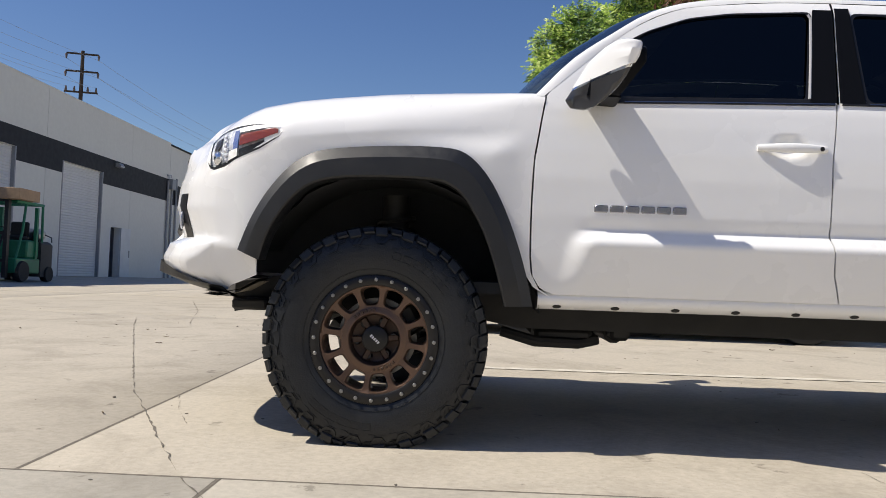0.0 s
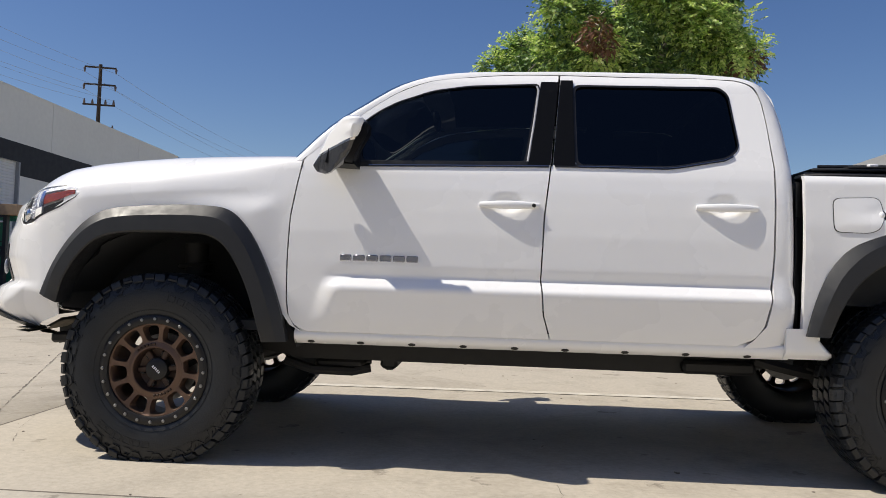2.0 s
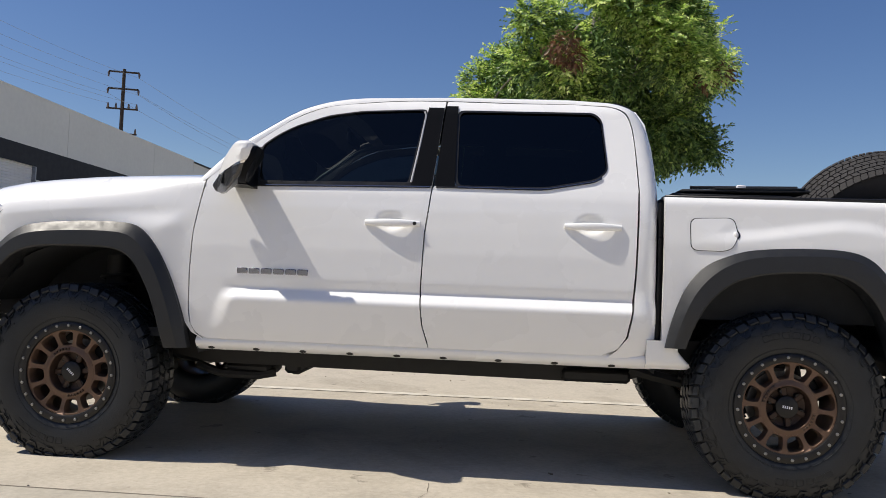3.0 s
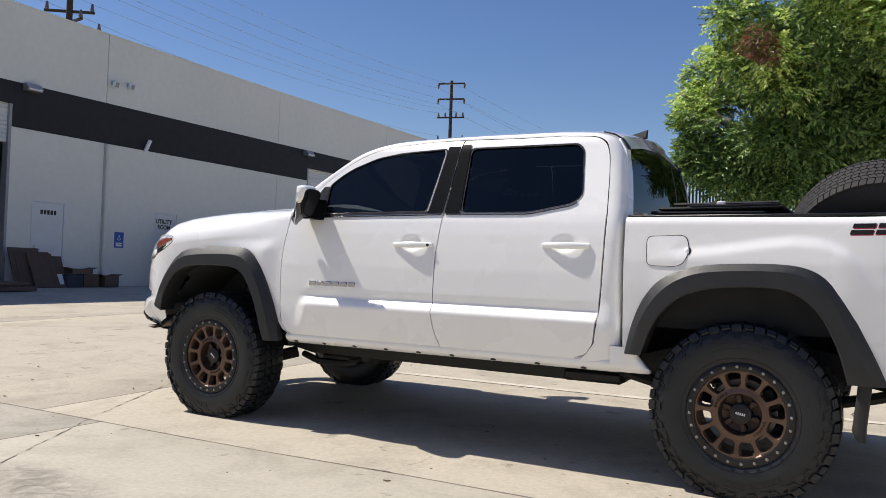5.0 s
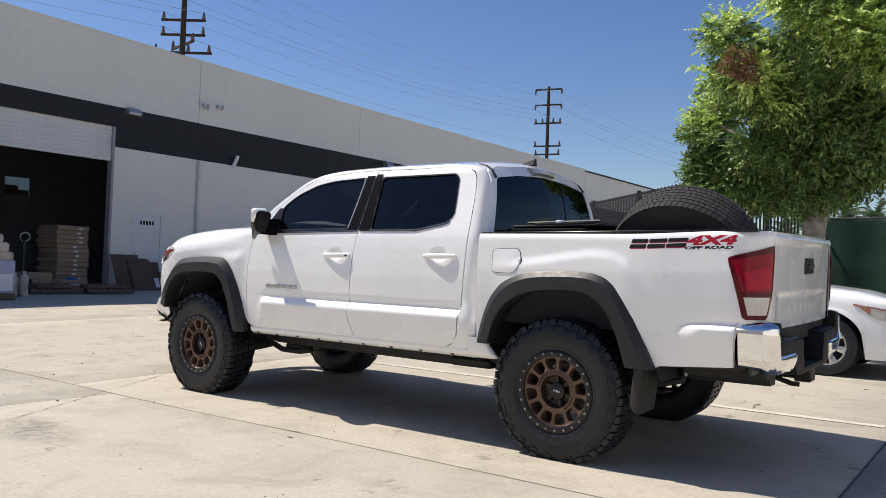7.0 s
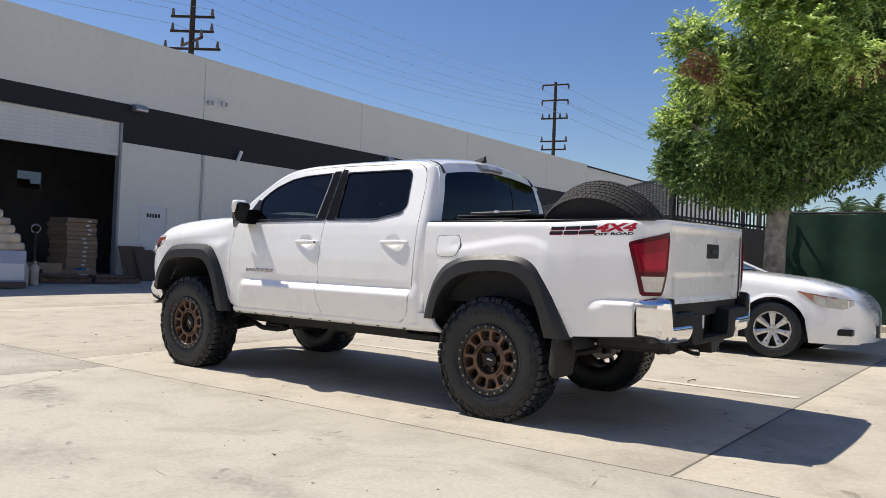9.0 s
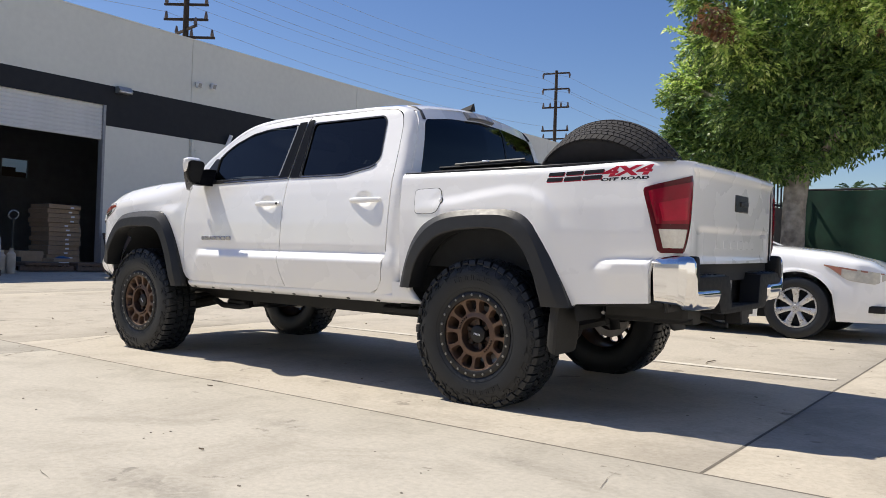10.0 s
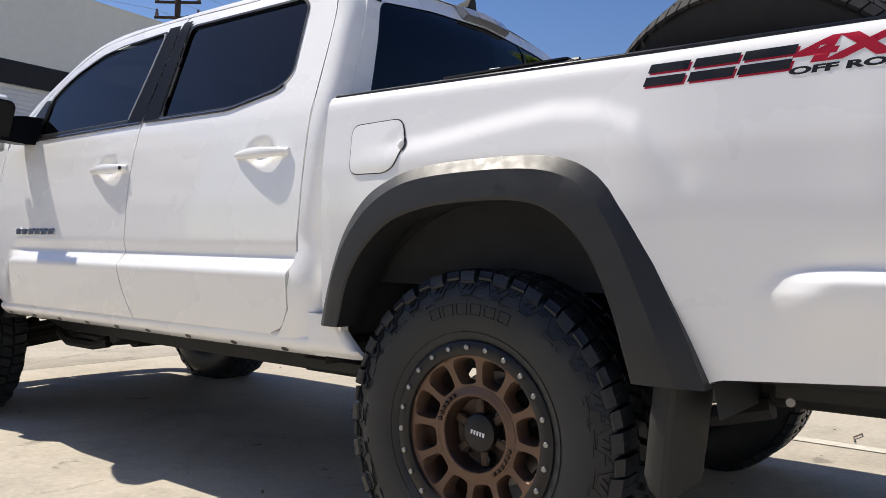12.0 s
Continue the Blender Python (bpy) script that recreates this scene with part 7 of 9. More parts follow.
# ---------------------------------------------------------------- pickup: underneath
bm = bmesh.new()
box(bm, 0.35, 2.68, -0.80, 0.80, 0.56, 0.60)
box(bm, -0.70, 0.40, -0.36, 0.36, 0.60, 1.15)
part("floor_pan", bm, LINER, truck)
for s in (-1, 1):
    bm = bmesh.new()
    pts = [(-0.62, 0.50), (-0.35, 0.55), (0.30, 0.52), (0.55, 0.475), (2.55, 0.465), (2.85, 0.56), (3.55, 0.60), (3.85, 0.545), (4.30, 0.545)]
    rows = [[Vector((x, s * (0.46 + o_), z + d)) for o_, d in ((-0.05, -0.06), (0.05, -0.06), (0.05, 0.06), (-0.05, 0.06))] for x, z in pts]
    vr = grid(bm, rows, close_v=True)
    bm.faces.new(vr[0])
    bm.faces.new(vr[-1])
    part("frame_rail", bm, CHASSIS, truck, "black frame rail", sharp=30)
    bm = bmesh.new()
    tube(bm, [(3.236 + 0.62 * t, s * 0.53, 0.50 - 0.09 * (1 - t * t)) for t in [-1 + k / 6 for k in range(13)]], 0.028, 6)
    tube(bm, [(3.236 + 0.40 * t, s * 0.53, 0.475 - 0.09 * (1 - t * t)) for t in [-1 + k / 6 for k in range(13)]], 0.026, 6)
    part("leaf_spring", bm, CHASSIS, truck)
    bm = bmesh.new()
    tube(bm, [(3.42, s * 0.44, 0.34), (3.36, s * 0.42, 0.80)], [0.035, 0.028], 10)
    part("shock_absorber", bm, CHASSIS, truck)
    bm = bmesh.new()
    tube(bm, [(0.04, s * 0.54, 0.42), (0.03, s * 0.50, 0.95)], [0.05, 0.055], 12)
    part("shock_absorber", bm, CHASSIS, truck)
    bm = bmesh.new()
    tube(bm, [(0.035 + 0.070 * math.cos(a), s * 0.52 + 0.070 * math.sin(a), 0.56 + 0.008 * a) for a in [k * math.pi / 8 for k in range(97)]], 0.011, 6)
    part("coil_spring", bm, CHASSIS, truck)
    bm = bmesh.new()
    tube(bm, [(-0.22, s * 0.32, 0.40), (0.0, s * 0.66, 0.30), (0.28, s * 0.34, 0.40)], [0.04, 0.035, 0.04], 8)
    tube(bm, [(-0.12, s * 0.40, 0.66), (0.0, s * 0.64, 0.62), (0.16, s * 0.42, 0.66)], [0.03, 0.028, 0.03], 8)
    tube(bm, [(0, s * 0.2, 0.40), (0, s * 0.70, 0.397)], 0.03, 8)
    tube(bm, [(0.10, s * 0.30, 0.44), (0.14, s * 0.66, 0.40)], 0.016, 8)
    part("control_arm", bm, CHASSIS, truck)
bm = bmesh.new()
tube(bm, [(3.236, -0.68, 0.397), (3.236, 0.68, 0.397)], 0.045, 12)
vs = bmesh.ops.create_uvsphere(bm, u_segments=16, v_segments=12, radius=0.15)["verts"]
bmesh.ops.transform(bm, matrix=Matrix.Translation((3.24, 0.05, 0.40)) @ Matrix.Diagonal((1, 0.9, 1, 1)), verts=vs)
part("rear_axle", bm, CHASSIS, truck, "black live rear axle")
bm = bmesh.new()
tube(bm, [(0.9, 0.08, 0.46), (3.12, 0.05, 0.42)], 0.035, 10)
box(bm, 0.60, 1.25, -0.14, 0.16, 0.38, 0.56, 0.03)
part("driveline", bm, CHASSIS, truck)
bm = bmesh.new()
box(bm, 0.62, 0.86, -0.50, -0.30, 0.355, 0.42, 0.02)
tube(bm, [(0.48, -0.50, 0.40), (0.62, -0.52, 0.365), (0.80, -0.50, 0.360), (0.88, -0.47, 0.375)], 0.022, 8)
tube(bm, [(0.96, -0.40, 0.40), (0.96, 0.40, 0.40)], 0.045, 10)
box(bm, 0.93, 1.01, -0.50, 0.50, 0.375, 0.43, 0.015)
part("crossmember", bm, CHASSIS, truck)
bm = bmesh.new()
box(bm, 1.55, 2.45, -0.42, -0.10, 0.40, 0.58, 0.04)
box(bm, 2.30, 2.62, -0.56, -0.40, 0.41, 0.47, 0.015)
part("fuel_tank", bm, CHASSIS, truck)
bm = bmesh.new()
box(bm, -0.66, -0.44, -0.42, 0.42, 0.445, 0.53, 0.02)
box(bm, -0.30, 0.18, -0.30, 0.30, 0.40, 0.50, 0.03)
box(bm, -0.60, -0.46, -0.62, -0.40, 0.455, 0.50, 0.01)
part("skid_plate", bm, CHASSIS, truck)
bm = bmesh.new()
tube(bm, [(1.2, 0.30, 0.48), (2.6, 0.32, 0.47), (2.9, 0.40, 0.60), (3.5, 0.42, 0.62), (3.8, 0.55, 0.50), (4.05, 0.72, 0.46)], 0.032, 10)
part("exhaust_pipe", bm, DISC, truck)
bm = bmesh.new()
box(bm, 3.70, 4.25, -0.80, 0.80, 0.575, 0.66, 0.02)
box(bm, 3.86, 4.30, -0.60, -0.40, 0.50, 0.60, 0.02)
lathe(bm, [(0.0, -0.10), (0.30, -0.10), (0.34, -0.05), (0.34, 0.05), (0.30, 0.10), (0.0, 0.10)], 32, Matrix.Translation((3.86, 0.0, 0.56)) @ Matrix.Rotation(radians(90), 4, "X") @ Matrix.Scale(0.8, 4))
part("rear_underbody", bm, CHASSIS, truck)
bm = bmesh.new()
lathe(bm, [(0.0, -0.004), (0.009, -0.004), (0.010, 0.0), (0.006, 0.002)], 12, Matrix.Translation((3.96, -0.802, 0.545)))
part("grommet", bm, DISC, truck)

# ---------------------------------------------------------------- pickup: cabin
bm = bmesh.new()
rows = [[Vector((x, 0.72 * t, z)) for t in [-1 + k / 6 for k in range(13)]] for x, z in ((0.56, 1.28), (0.75, 1.31), (0.98, 1.30), (1.06, 1.24), (1.04, 1.05), (0.92, 0.70))]
grid(bm, rows)
part("dashboard", bm, DASH, truck, "dark dashboard")
bm = bmesh.new()
lathe(bm, [(0.168, -0.010), (0.182, 0.0), (0.168, 0.012), (0.160, 0.0)], 32, Matrix.Translation((1.20, -0.37, 1.20)) @ Matrix.Rotation(radians(-68), 4, "Y") @ Matrix.Rotation(radians(90), 4, "X"))
tube(bm, [(1.02, -0.37, 1.12), (1.19, -0.37, 1.195)], 0.03, 8)
box(bm, 1.17, 1.20, -0.52, -0.22, 1.18, 1.22, 0.01)
part("steering_wheel", bm, DASH, truck, "dark steering wheel")
for x, y in ((1.45, -0.37), (1.45, 0.37), (1.98, -0.38), (1.98, 0.0), (1.98, 0.38)):
    seat = new("seat")
    seat.parent = truck
    seat.location = (x, y, 0.78)
    bm = bmesh.new()
    box(bm, -0.15, 0.35, -0.24, 0.24, 0.0, 0.17, 0.05, seg=2)
    part("cushion", bm, CLOTH, seat)
    bm = bmesh.new()
    box(bm, 0.25, 0.40, -0.23, 0.23, 0.10, 0.66, 0.05, Matrix.Translation((0.3, 0, 0.1)) @ Matrix.Rotation(radians(14), 4, "Y") @ Matrix.Translation((-0.3, 0, -0.1)), seg=2)
    part("backrest", bm, CLOTH, seat)
    bm = bmesh.new()
    box(bm, 0.42, 0.53, -0.12, 0.12, 0.67, 0.86, 0.04, seg=2)
    tube(bm, [(0.47, -0.05, 0.60), (0.48, -0.05, 0.70)], 0.008, 6)
    tube(bm, [(0.47, 0.05, 0.60), (0.48, 0.05, 0.70)], 0.008, 6)
    part("headrest", bm, CLOTH, seat)
bm = bmesh.new()
grid(bm, [[Vector((x, 0.55 * t, z - 0.03)) for t in (-1, -0.5, 0, 0.5, 1)] for x, z in ((1.20, 1.755), (1.8, 1.775), (2.45, 1.765))])
part("headliner", bm, CLOTH, truck)
bm = bmesh.new()
box(bm, 1.10, 1.13, -0.12, 0.12, 1.60, 1.67, 0.01)
tube(bm, [(1.08, 0, 1.70), (1.11, 0, 1.64)], 0.01, 6)
part("rear_view_mirror", bm, DASH, truck)

LIFT = 0.017
for ob in truck.children:
    if ob.name.split(".")[0] not in ("wheel", "rear_axle", "control_arm", "leaf_spring", "shock_absorber", "coil_spring", "driveline"):
        ob.location.z += LIFT

# the body's sides stand a little further out over the cab than at the tail
def broaden(ob, skip):
    for c in ob.children:
        if c.name.split(".")[0] in skip:
            continue
        if c.type == "MESH":
            m = truck.matrix_world.inverted() @ c.matrix_world
            inv = m.inverted()
            for v in c.data.vertices:
                p = m @ v.co
                g = smooth01(4.2, 3.65, p.x) * lerp(0.65, 1.0, smooth01(0.0, 0.7, p.x)) * min(1.0, abs(p.y) / 0.6)
                p.y += math.copysign(0.050, p.y) * g
                p.x -= 0.014 * g * smooth01(0.2, 0.8, p.x) * smooth01(3.2, 2.4, p.x)
                p.z -= 0.018 * g * smooth01(0.75, 1.3, p.z)
                v.co = inv @ p
        broaden(c, skip)


bpy.context.view_layer.update()
broaden(truck, {"wheel", "axle", "wheel_arch_flare", "arch_liner", "mud_flap", "seat", "dashboard", "steering_wheel", "tow_hitch"})

# ---------------------------------------------------------------- load in the bed
spare = thing("spare_tyre", "dusty used all-terrain tyre leaning in the truck bed", "tyre", TILT_M @ Matrix.Translation((3.795, -0.40, 1.162)) @ Matrix.Rotation(radians(31), 4, "X"))
bm = bmesh.new()
R_, W_ = 0.425, 0.27
h = W_ / 2
lathe(bm, [(0.215, -h + 0.03), (0.235, -h + 0.010), (0.29, -h), (0.35, -h + 0.006), (R_ - 0.03, -h + 0.016), (R_ - 0.016, -h + 0.030), (R_ - 0.012, 0), (R_ - 0.016, h - 0.030), (R_ - 0.03, h - 0.016), (0.35, h - 0.006), (0.29, h), (0.235, h - 0.010), (0.215, h - 0.03), (0.205, h - 0.05), (0.205, -h + 0.05), (0.215, -h + 0.03)], 80)
part("carcass", bm, SPARE, spare)
bm = bmesh.new()
NB = 82
st = 2 * math.pi / NB
for k in range(NB):
    for j, (y0, y1) in enumerate(((-h + 0.012, -0.090), (-0.083, -0.054), (-0.047, -0.020), (-0.014, 0.014), (0.020, 0.047), (0.054, 0.083), (0.090, h - 0.012))):
        a = (k + (j % 2) * 0.5) * st
        sk = (0.25 if j % 2 else -0.25) * st
        vs = []
        for r in (R_ - 0.02, R_ - 0.002):
            for aa, y in ((a, y0), (a + st * 0.86, y0), (a + st * 0.86 + sk, y1), (a + sk, y1)):
                rr = r - (0.010 if abs(y) > h - 0.02 and r > R_ - 0.01 else 0)
                vs.append(bm.verts.new((rr * math.cos(aa), y, rr * math.sin(aa))))
        for q in ((4, 5, 6, 7), (0, 1, 5, 4), (1, 2, 6, 5), (2, 3, 7, 6), (3, 0, 4, 7)):
            bm.faces.new([vs[i] for i in q])
tagged(part("tread", bm, SPARE, spare), kind="stuff")

VINYL = mat("black_vinyl", (0.016, 0.016, 0.017), 0.6, grain=0.2, scale=20, bump=0.2, bump_scale=120)
cover = thing("folded_bed_cover", "black folded bed cover lying across the bed rails", "bed cover", TILT_M @ Matrix.Translation((0, 0, LIFT)))
for k, (x0, x1, z0, z1, tilt) in enumerate(((2.76, 3.30, 1.300, 1.316, 0), (2.80, 3.38, 1.318, 1.334, 1.0), (2.95, 3.36, 1.335, 1.345, 1.0))):
    bm = bmesh.new()
    box(bm, x0, x1, -0.69, 0.69, z0, z1, 0.008, Matrix.Translation((x0, 0, z0)) @ Matrix.Rotation(radians(-tilt), 4, "Y") @ Matrix.Translation((-x0, 0, -z0)), seg=2)
    part("panel", bm, VINYL, cover)
bm = bmesh.new()
tube(bm, [(2.86, -0.60, 1.352), (3.35, -0.60, 1.362)], 0.008, 6)
part("prop_rod", bm, BLACKMETAL, cover)
bm = bmesh.new()
tube(bm, [(2.86, 0.60, 1.352), (3.35, 0.60, 1.362)], 0.008, 6)
part("prop_rod", bm, BLACKMETAL, cover)
bm = bmesh.new()
box(bm, 3.07, 3.11, -0.63, -0.59, 1.344, 1.366, 0.004)
part("latch", bm, PAPER, cover, "small bright latch")


# ---------------------------------------------------------------- white saloon parked behind
CARWHITE = mat("white_saloon_paint", (0.88, 0.89, 0.90), 0.3, coat=1.0, grain=0.012, scale=3)
ALLOY = mat("silver_alloy", (0.62, 0.62, 0.63), 0.3, 0.85, grain=0.05, scale=30)
HAZY = mat("hazed_headlamp_lens", (0.52, 0.50, 0.44), 0.2, coat=0.5, grain=0.12, scale=30)
car = thing("saloon_car", "white four-door saloon parked nose out behind the pickup", "car", pose(0.13, 5.02, gz(3.5, 4.3) - 0.004))
FX, RX = 3.55, 0.775
TOPZ = [(-0.32, 0.80), (-0.25, 0.94), (0.20, 1.00), (0.9, 0.98), (2.2, 0.96), (2.95, 0.968), (3.4, 0.938), (3.83, 0.892), (4.2, 0.805), (4.36, 0.69), (4.45, 0.56), (4.475, 0.48)]
CPLAN = [(-0.35, 0.55), (-0.30, 0.70), (-0.1, 0.84), (0.4, 0.895), (1.5, 0.905), (3.2, 0.905), (3.8, 0.895), (4.1, 0.86), (4.25, 0.78), (4.38, 0.64), (4.45, 0.45), (4.475, 0.2)]


def car_low(x):
    z = 0.20 if -0.2 < x < 4.4 else 0.22
    for cx in (FX, RX):
        d = abs(x - cx)
        if d < 0.37:
            z = max(z, 0.315 + math.sqrt(0.37 ** 2 - d * d))
    return z


CAR_HALF = []
bm = bmesh.new()
rows = []
for k in range(141):
    x = lerp(-0.33, 4.47, k / 140)
    w = pw(x, CPLAN)
    zt = (pw(x - 0.04, TOPZ) + 2 * pw(x, TOPZ) + pw(x + 0.04, TOPZ)) / 4
    zl = min(car_low(x), zt - 0.12)
    half = []
    zs = zt - 0.13 * smooth01(4.5, 3.6, x) - 0.02
    for q in range(9):
        z = lerp(zl, zs, q / 8)
        bulge = 0.02 * math.sin(math.pi * min(max((z - 0.2) / 0.6, 0), 1))
        lip = 0.012 if any(abs(math.hypot(x - cx, z - 0.315) - 0.38) < 0.02 for cx in (FX, RX)) else 0
        half.append((w - 0.02 + bulge + lip - 0.03 * smooth01(0.32, 0.18, z), z))
    half += [(w - 0.025, lerp(zs, zt, 0.35)), (w - 0.06, lerp(zs, zt, 0.68)), (w - 0.13, lerp(zs, zt, 0.90)), (w * 0.66, zt), (w * 0.33, zt + 0.015), (0.0, zt + 0.02)]
    CAR_HALF.append((x, [(z, a) for a, z in half]))
    rows.append([Vector((x, -a, z)) for a, z in half] + [Vector((x, a, z)) for a, z in half[-2::-1]])
vr = grid(bm, rows)
bm.faces.new(vr[-1])
bm.faces.new(vr[0])
body = part("body", bm, CARWHITE, car, sharp=45)


def car_w(x, z):
    """Half width of the saloon's body at x, z."""
    return pw(z, min(CAR_HALF, key=lambda h: abs(h[0] - x))[1])


# cabin
bm = bmesh.new()
CAB = [(0.05, 0.985, 0.66), (0.55, 1.22, 0.60), (0.95, 1.34, 0.57), (1.4, 1.375, 0.56), (1.95, 1.36, 0.565), (2.25, 1.30, 0.59), (2.62, 1.15, 0.64), (3.05, 0.965, 0.70)]
rows = []
for x, z, w in CAB:
    r = [Vector((x, -0.80, 0.95))]
    r += [Vector((x, -lerp(0.79, w, t), lerp(0.95, z - 0.03, t))) for t in (0.3, 0.7, 1.0)]
    r += [Vector((x, w * y, z + 0.03 * (1 - y * y))) for y in (-0.85, -0.4, 0, 0.4, 0.85)]
    r += [Vector((x, lerp(0.79, w, t), lerp(0.95, z - 0.03, t))) for t in (1.0, 0.7, 0.3)]
    r.append(Vector((x, 0.80, 0.95)))
    rows.append(r)
grid(bm, rows)
part("glasshouse", bm, TINT, car, "dark car windows", sharp=60)
bm = bmesh.new()
rows = []
for x, z, w in CAB[2:6]:
    rows.append([Vector((x, w * y, z + 0.012 + 0.03 * (1 - y * y))) for y in (-1.0, -0.85, -0.4, 0, 0.4, 0.85, 1.0)])
vr = grid(bm, rows)
flange(bm, rim_loop(vr), 1, 0.0)
for s in (-1, 1):
    tube(bm, [(x, s * (w + 0.008), z - 0.01) for x, z, w in CAB], 0.026, 6)
    tube(bm, [(1.65, s * 0.80, 0.96), (1.75, s * 0.575, 1.36)], 0.03, 6)
part("roof", bm, CARWHITE, car)
for s in (-1, 1):
    # lamps, fog recess, mirror
    def lamp_rows(t0, t1, f0, f1, off):
        rows = []
        for k in range(13):
            t = lerp(t0, t1, k / 12)
            x = lerp(3.80, 4.33, t)
            z1 = lerp(0.765, 0.685, t)
            hgt = 0.015 + 0.105 * smooth01(0, 0.45, t) * smooth01(1.15, 0.8, t)
            rows.append([Vector((x + off * 0.5, s * (car_w(x, z1 - hgt + hgt * q) + off), z1 - hgt + hgt * q)) for q in [lerp(f0, f1, j / 5) for j in range(6)]])
        return rows
    bm = bmesh.new()
    vr = grid(bm, lamp_rows(0, 1, 0, 1, 0.008))
    flange(bm, rim_loop(vr), s, 0.03)
    hl = part("headlamp", bm, HAZY, car, "hazed headlamp with red-amber corner")
    bm = bmesh.new()
    grid(bm, lamp_rows(0, 0.30, 0.1, 0.9, 0.011))
    part("corner_lens", bm, mat("faded_red_lens", (0.40, 0.17, 0.12), 0.3), hl)
    bm = bmesh.new()
    grid(bm, lamp_rows(0.25, 0.97, 0.86, 1.0, 0.011))
    part("brow", bm, mat("dull_red_rim", (0.30, 0.13, 0.10), 0.4), hl)
    bm = bmesh.new()
    box(bm, 4.19, 4.345, min(s * 0.62, s * 0.80), max(s * 0.62, s * 0.80), 0.30, 0.37, 0.01)
    part("fog_recess", bm, TRIM, car)
    bm = bmesh.new()
    vs = bmesh.ops.create_uvsphere(bm, u_segments=14, v_segments=10, radius=0.10)["verts"]
    bmesh.ops.transform(bm, matrix=Matrix.Translation((2.72, s * 0.98, 1.0)) @ Matrix.Diagonal((0.7, 1.0, 0.7, 1)), verts=vs)
    part("door_mirror", bm, CARWHITE, car)
bm = bmesh.new()
for z in (0.585, 0.625, 0.665, 0.705):
    x0 = pw(-z, [(-zz, xx) for xx, zz in TOPZ[8:]])
    tube(bm, [(x0 + 0.016 - 0.075 * t * t, 0.36 * t, z + 0.008) for t in [-1 + k / 6 for k in range(13)]], [0.014] * 13, 6)
part("grille", bm, GREYMETAL, car, "slatted grille")
bm = bmesh.new()
rows = [[Vector((4.485 - 0.17 * t * t, 0.45 * t, z)) for z in (0.26, 0.40)] for t in [-1 + k / 6 for k in range(13)]]
grid(bm, rows)
part("lower_intake", bm, TRIM, car)
bm = bmesh.new()
box(bm, 0.3, 4.2, -0.75, 0.75, 0.20, 0.30)
part("underbody", bm, LINER, car)
bm = bmesh.new()
lathe(bm, [(0.20, -0.085), (0.225, -0.10), (0.27, -0.103), (0.305, -0.09), (0.318, -0.06), (0.320, 0), (0.318, 0.06), (0.30, 0.10), (0.20, 0.09)], 48)
CT = as_mesh(bm, "tyre", TYRE)
bm = bmesh.new()
lathe(bm, [(0.190, -0.095), (0.205, -0.095), (0.210, -0.085), (0.205, -0.02), (0.19, 0.08)], 48)
CR = as_mesh(bm, "hubcap", ALLOY)
bm = bmesh.new()
rows = []
for r, hw, y in ((0.03, 0.020, -0.075), (0.07, 0.022, -0.082), (0.12, 0.027, -0.086), (0.17, 0.034, -0.090), (0.196, 0.044, -0.092)):
    rows.append([Vector((r, y + d, q * hw)) for q, d in ((-1, 0.03), (-1, 0.004), (-0.5, 0.0), (0.5, 0.0), (1, 0.004), (1, 0.03))])
grid(bm, rows)
CS = as_mesh(bm, "spoke", ALLOY)
bm = bmesh.new()
lathe(bm, [(0.0, -0.088), (0.028, -0.088), (0.034, -0.08), (0.06, -0.076), (0.065, -0.05)], 24)
CH = as_mesh(bm, "hub", ALLOY)
bm = bmesh.new()
lathe(bm, [(0.0, -0.086), (0.008, -0.086), (0.009, -0.07)], 8)
CN = as_mesh(bm, "wheel_nut", ALLOY)
bm = bmesh.new()
lathe(bm, [(0.0, -0.02), (0.14, -0.02), (0.195, 0.0), (0.195, 0.05)], 28)
CD = as_mesh(bm, "brake_disc", LINER)
for cx in (FX, RX):
    for s in (-1, 1):
        w = new("wheel")
        w.parent = car
        m = Matrix.Translation((cx, s * 0.80, 0.318))
        w.matrix_local = m if s < 0 else m @ Matrix.Rotation(math.pi, 4, "Z")
        child("tyre", CT, w)
        hub = child("hubcap", CR, w, Matrix.Rotation(radians(12), 4, "Y"))
        child("hub", CH, hub)
        for k in range(7):
            child("spoke", CS, hub, Matrix.Rotation(2 * math.pi * k / 7, 4, "Y"))
        for k in range(5):
            a = 2 * math.pi * (k + 0.5) / 5
            child("wheel_nut", CN, hub, Matrix.Translation((0.047 * math.cos(a), 0, 0.047 * math.sin(a))))
        child("brake_disc", CD, w)

# ---------------------------------------------------------------- fences behind
BLOCK = mat("dark_block_wall", (0.075, 0.072, 0.068), 0.9, grain=0.2, scale=12, bump=0.3, bump_scale=40)
C0 = Vector((1.15, 7.6))


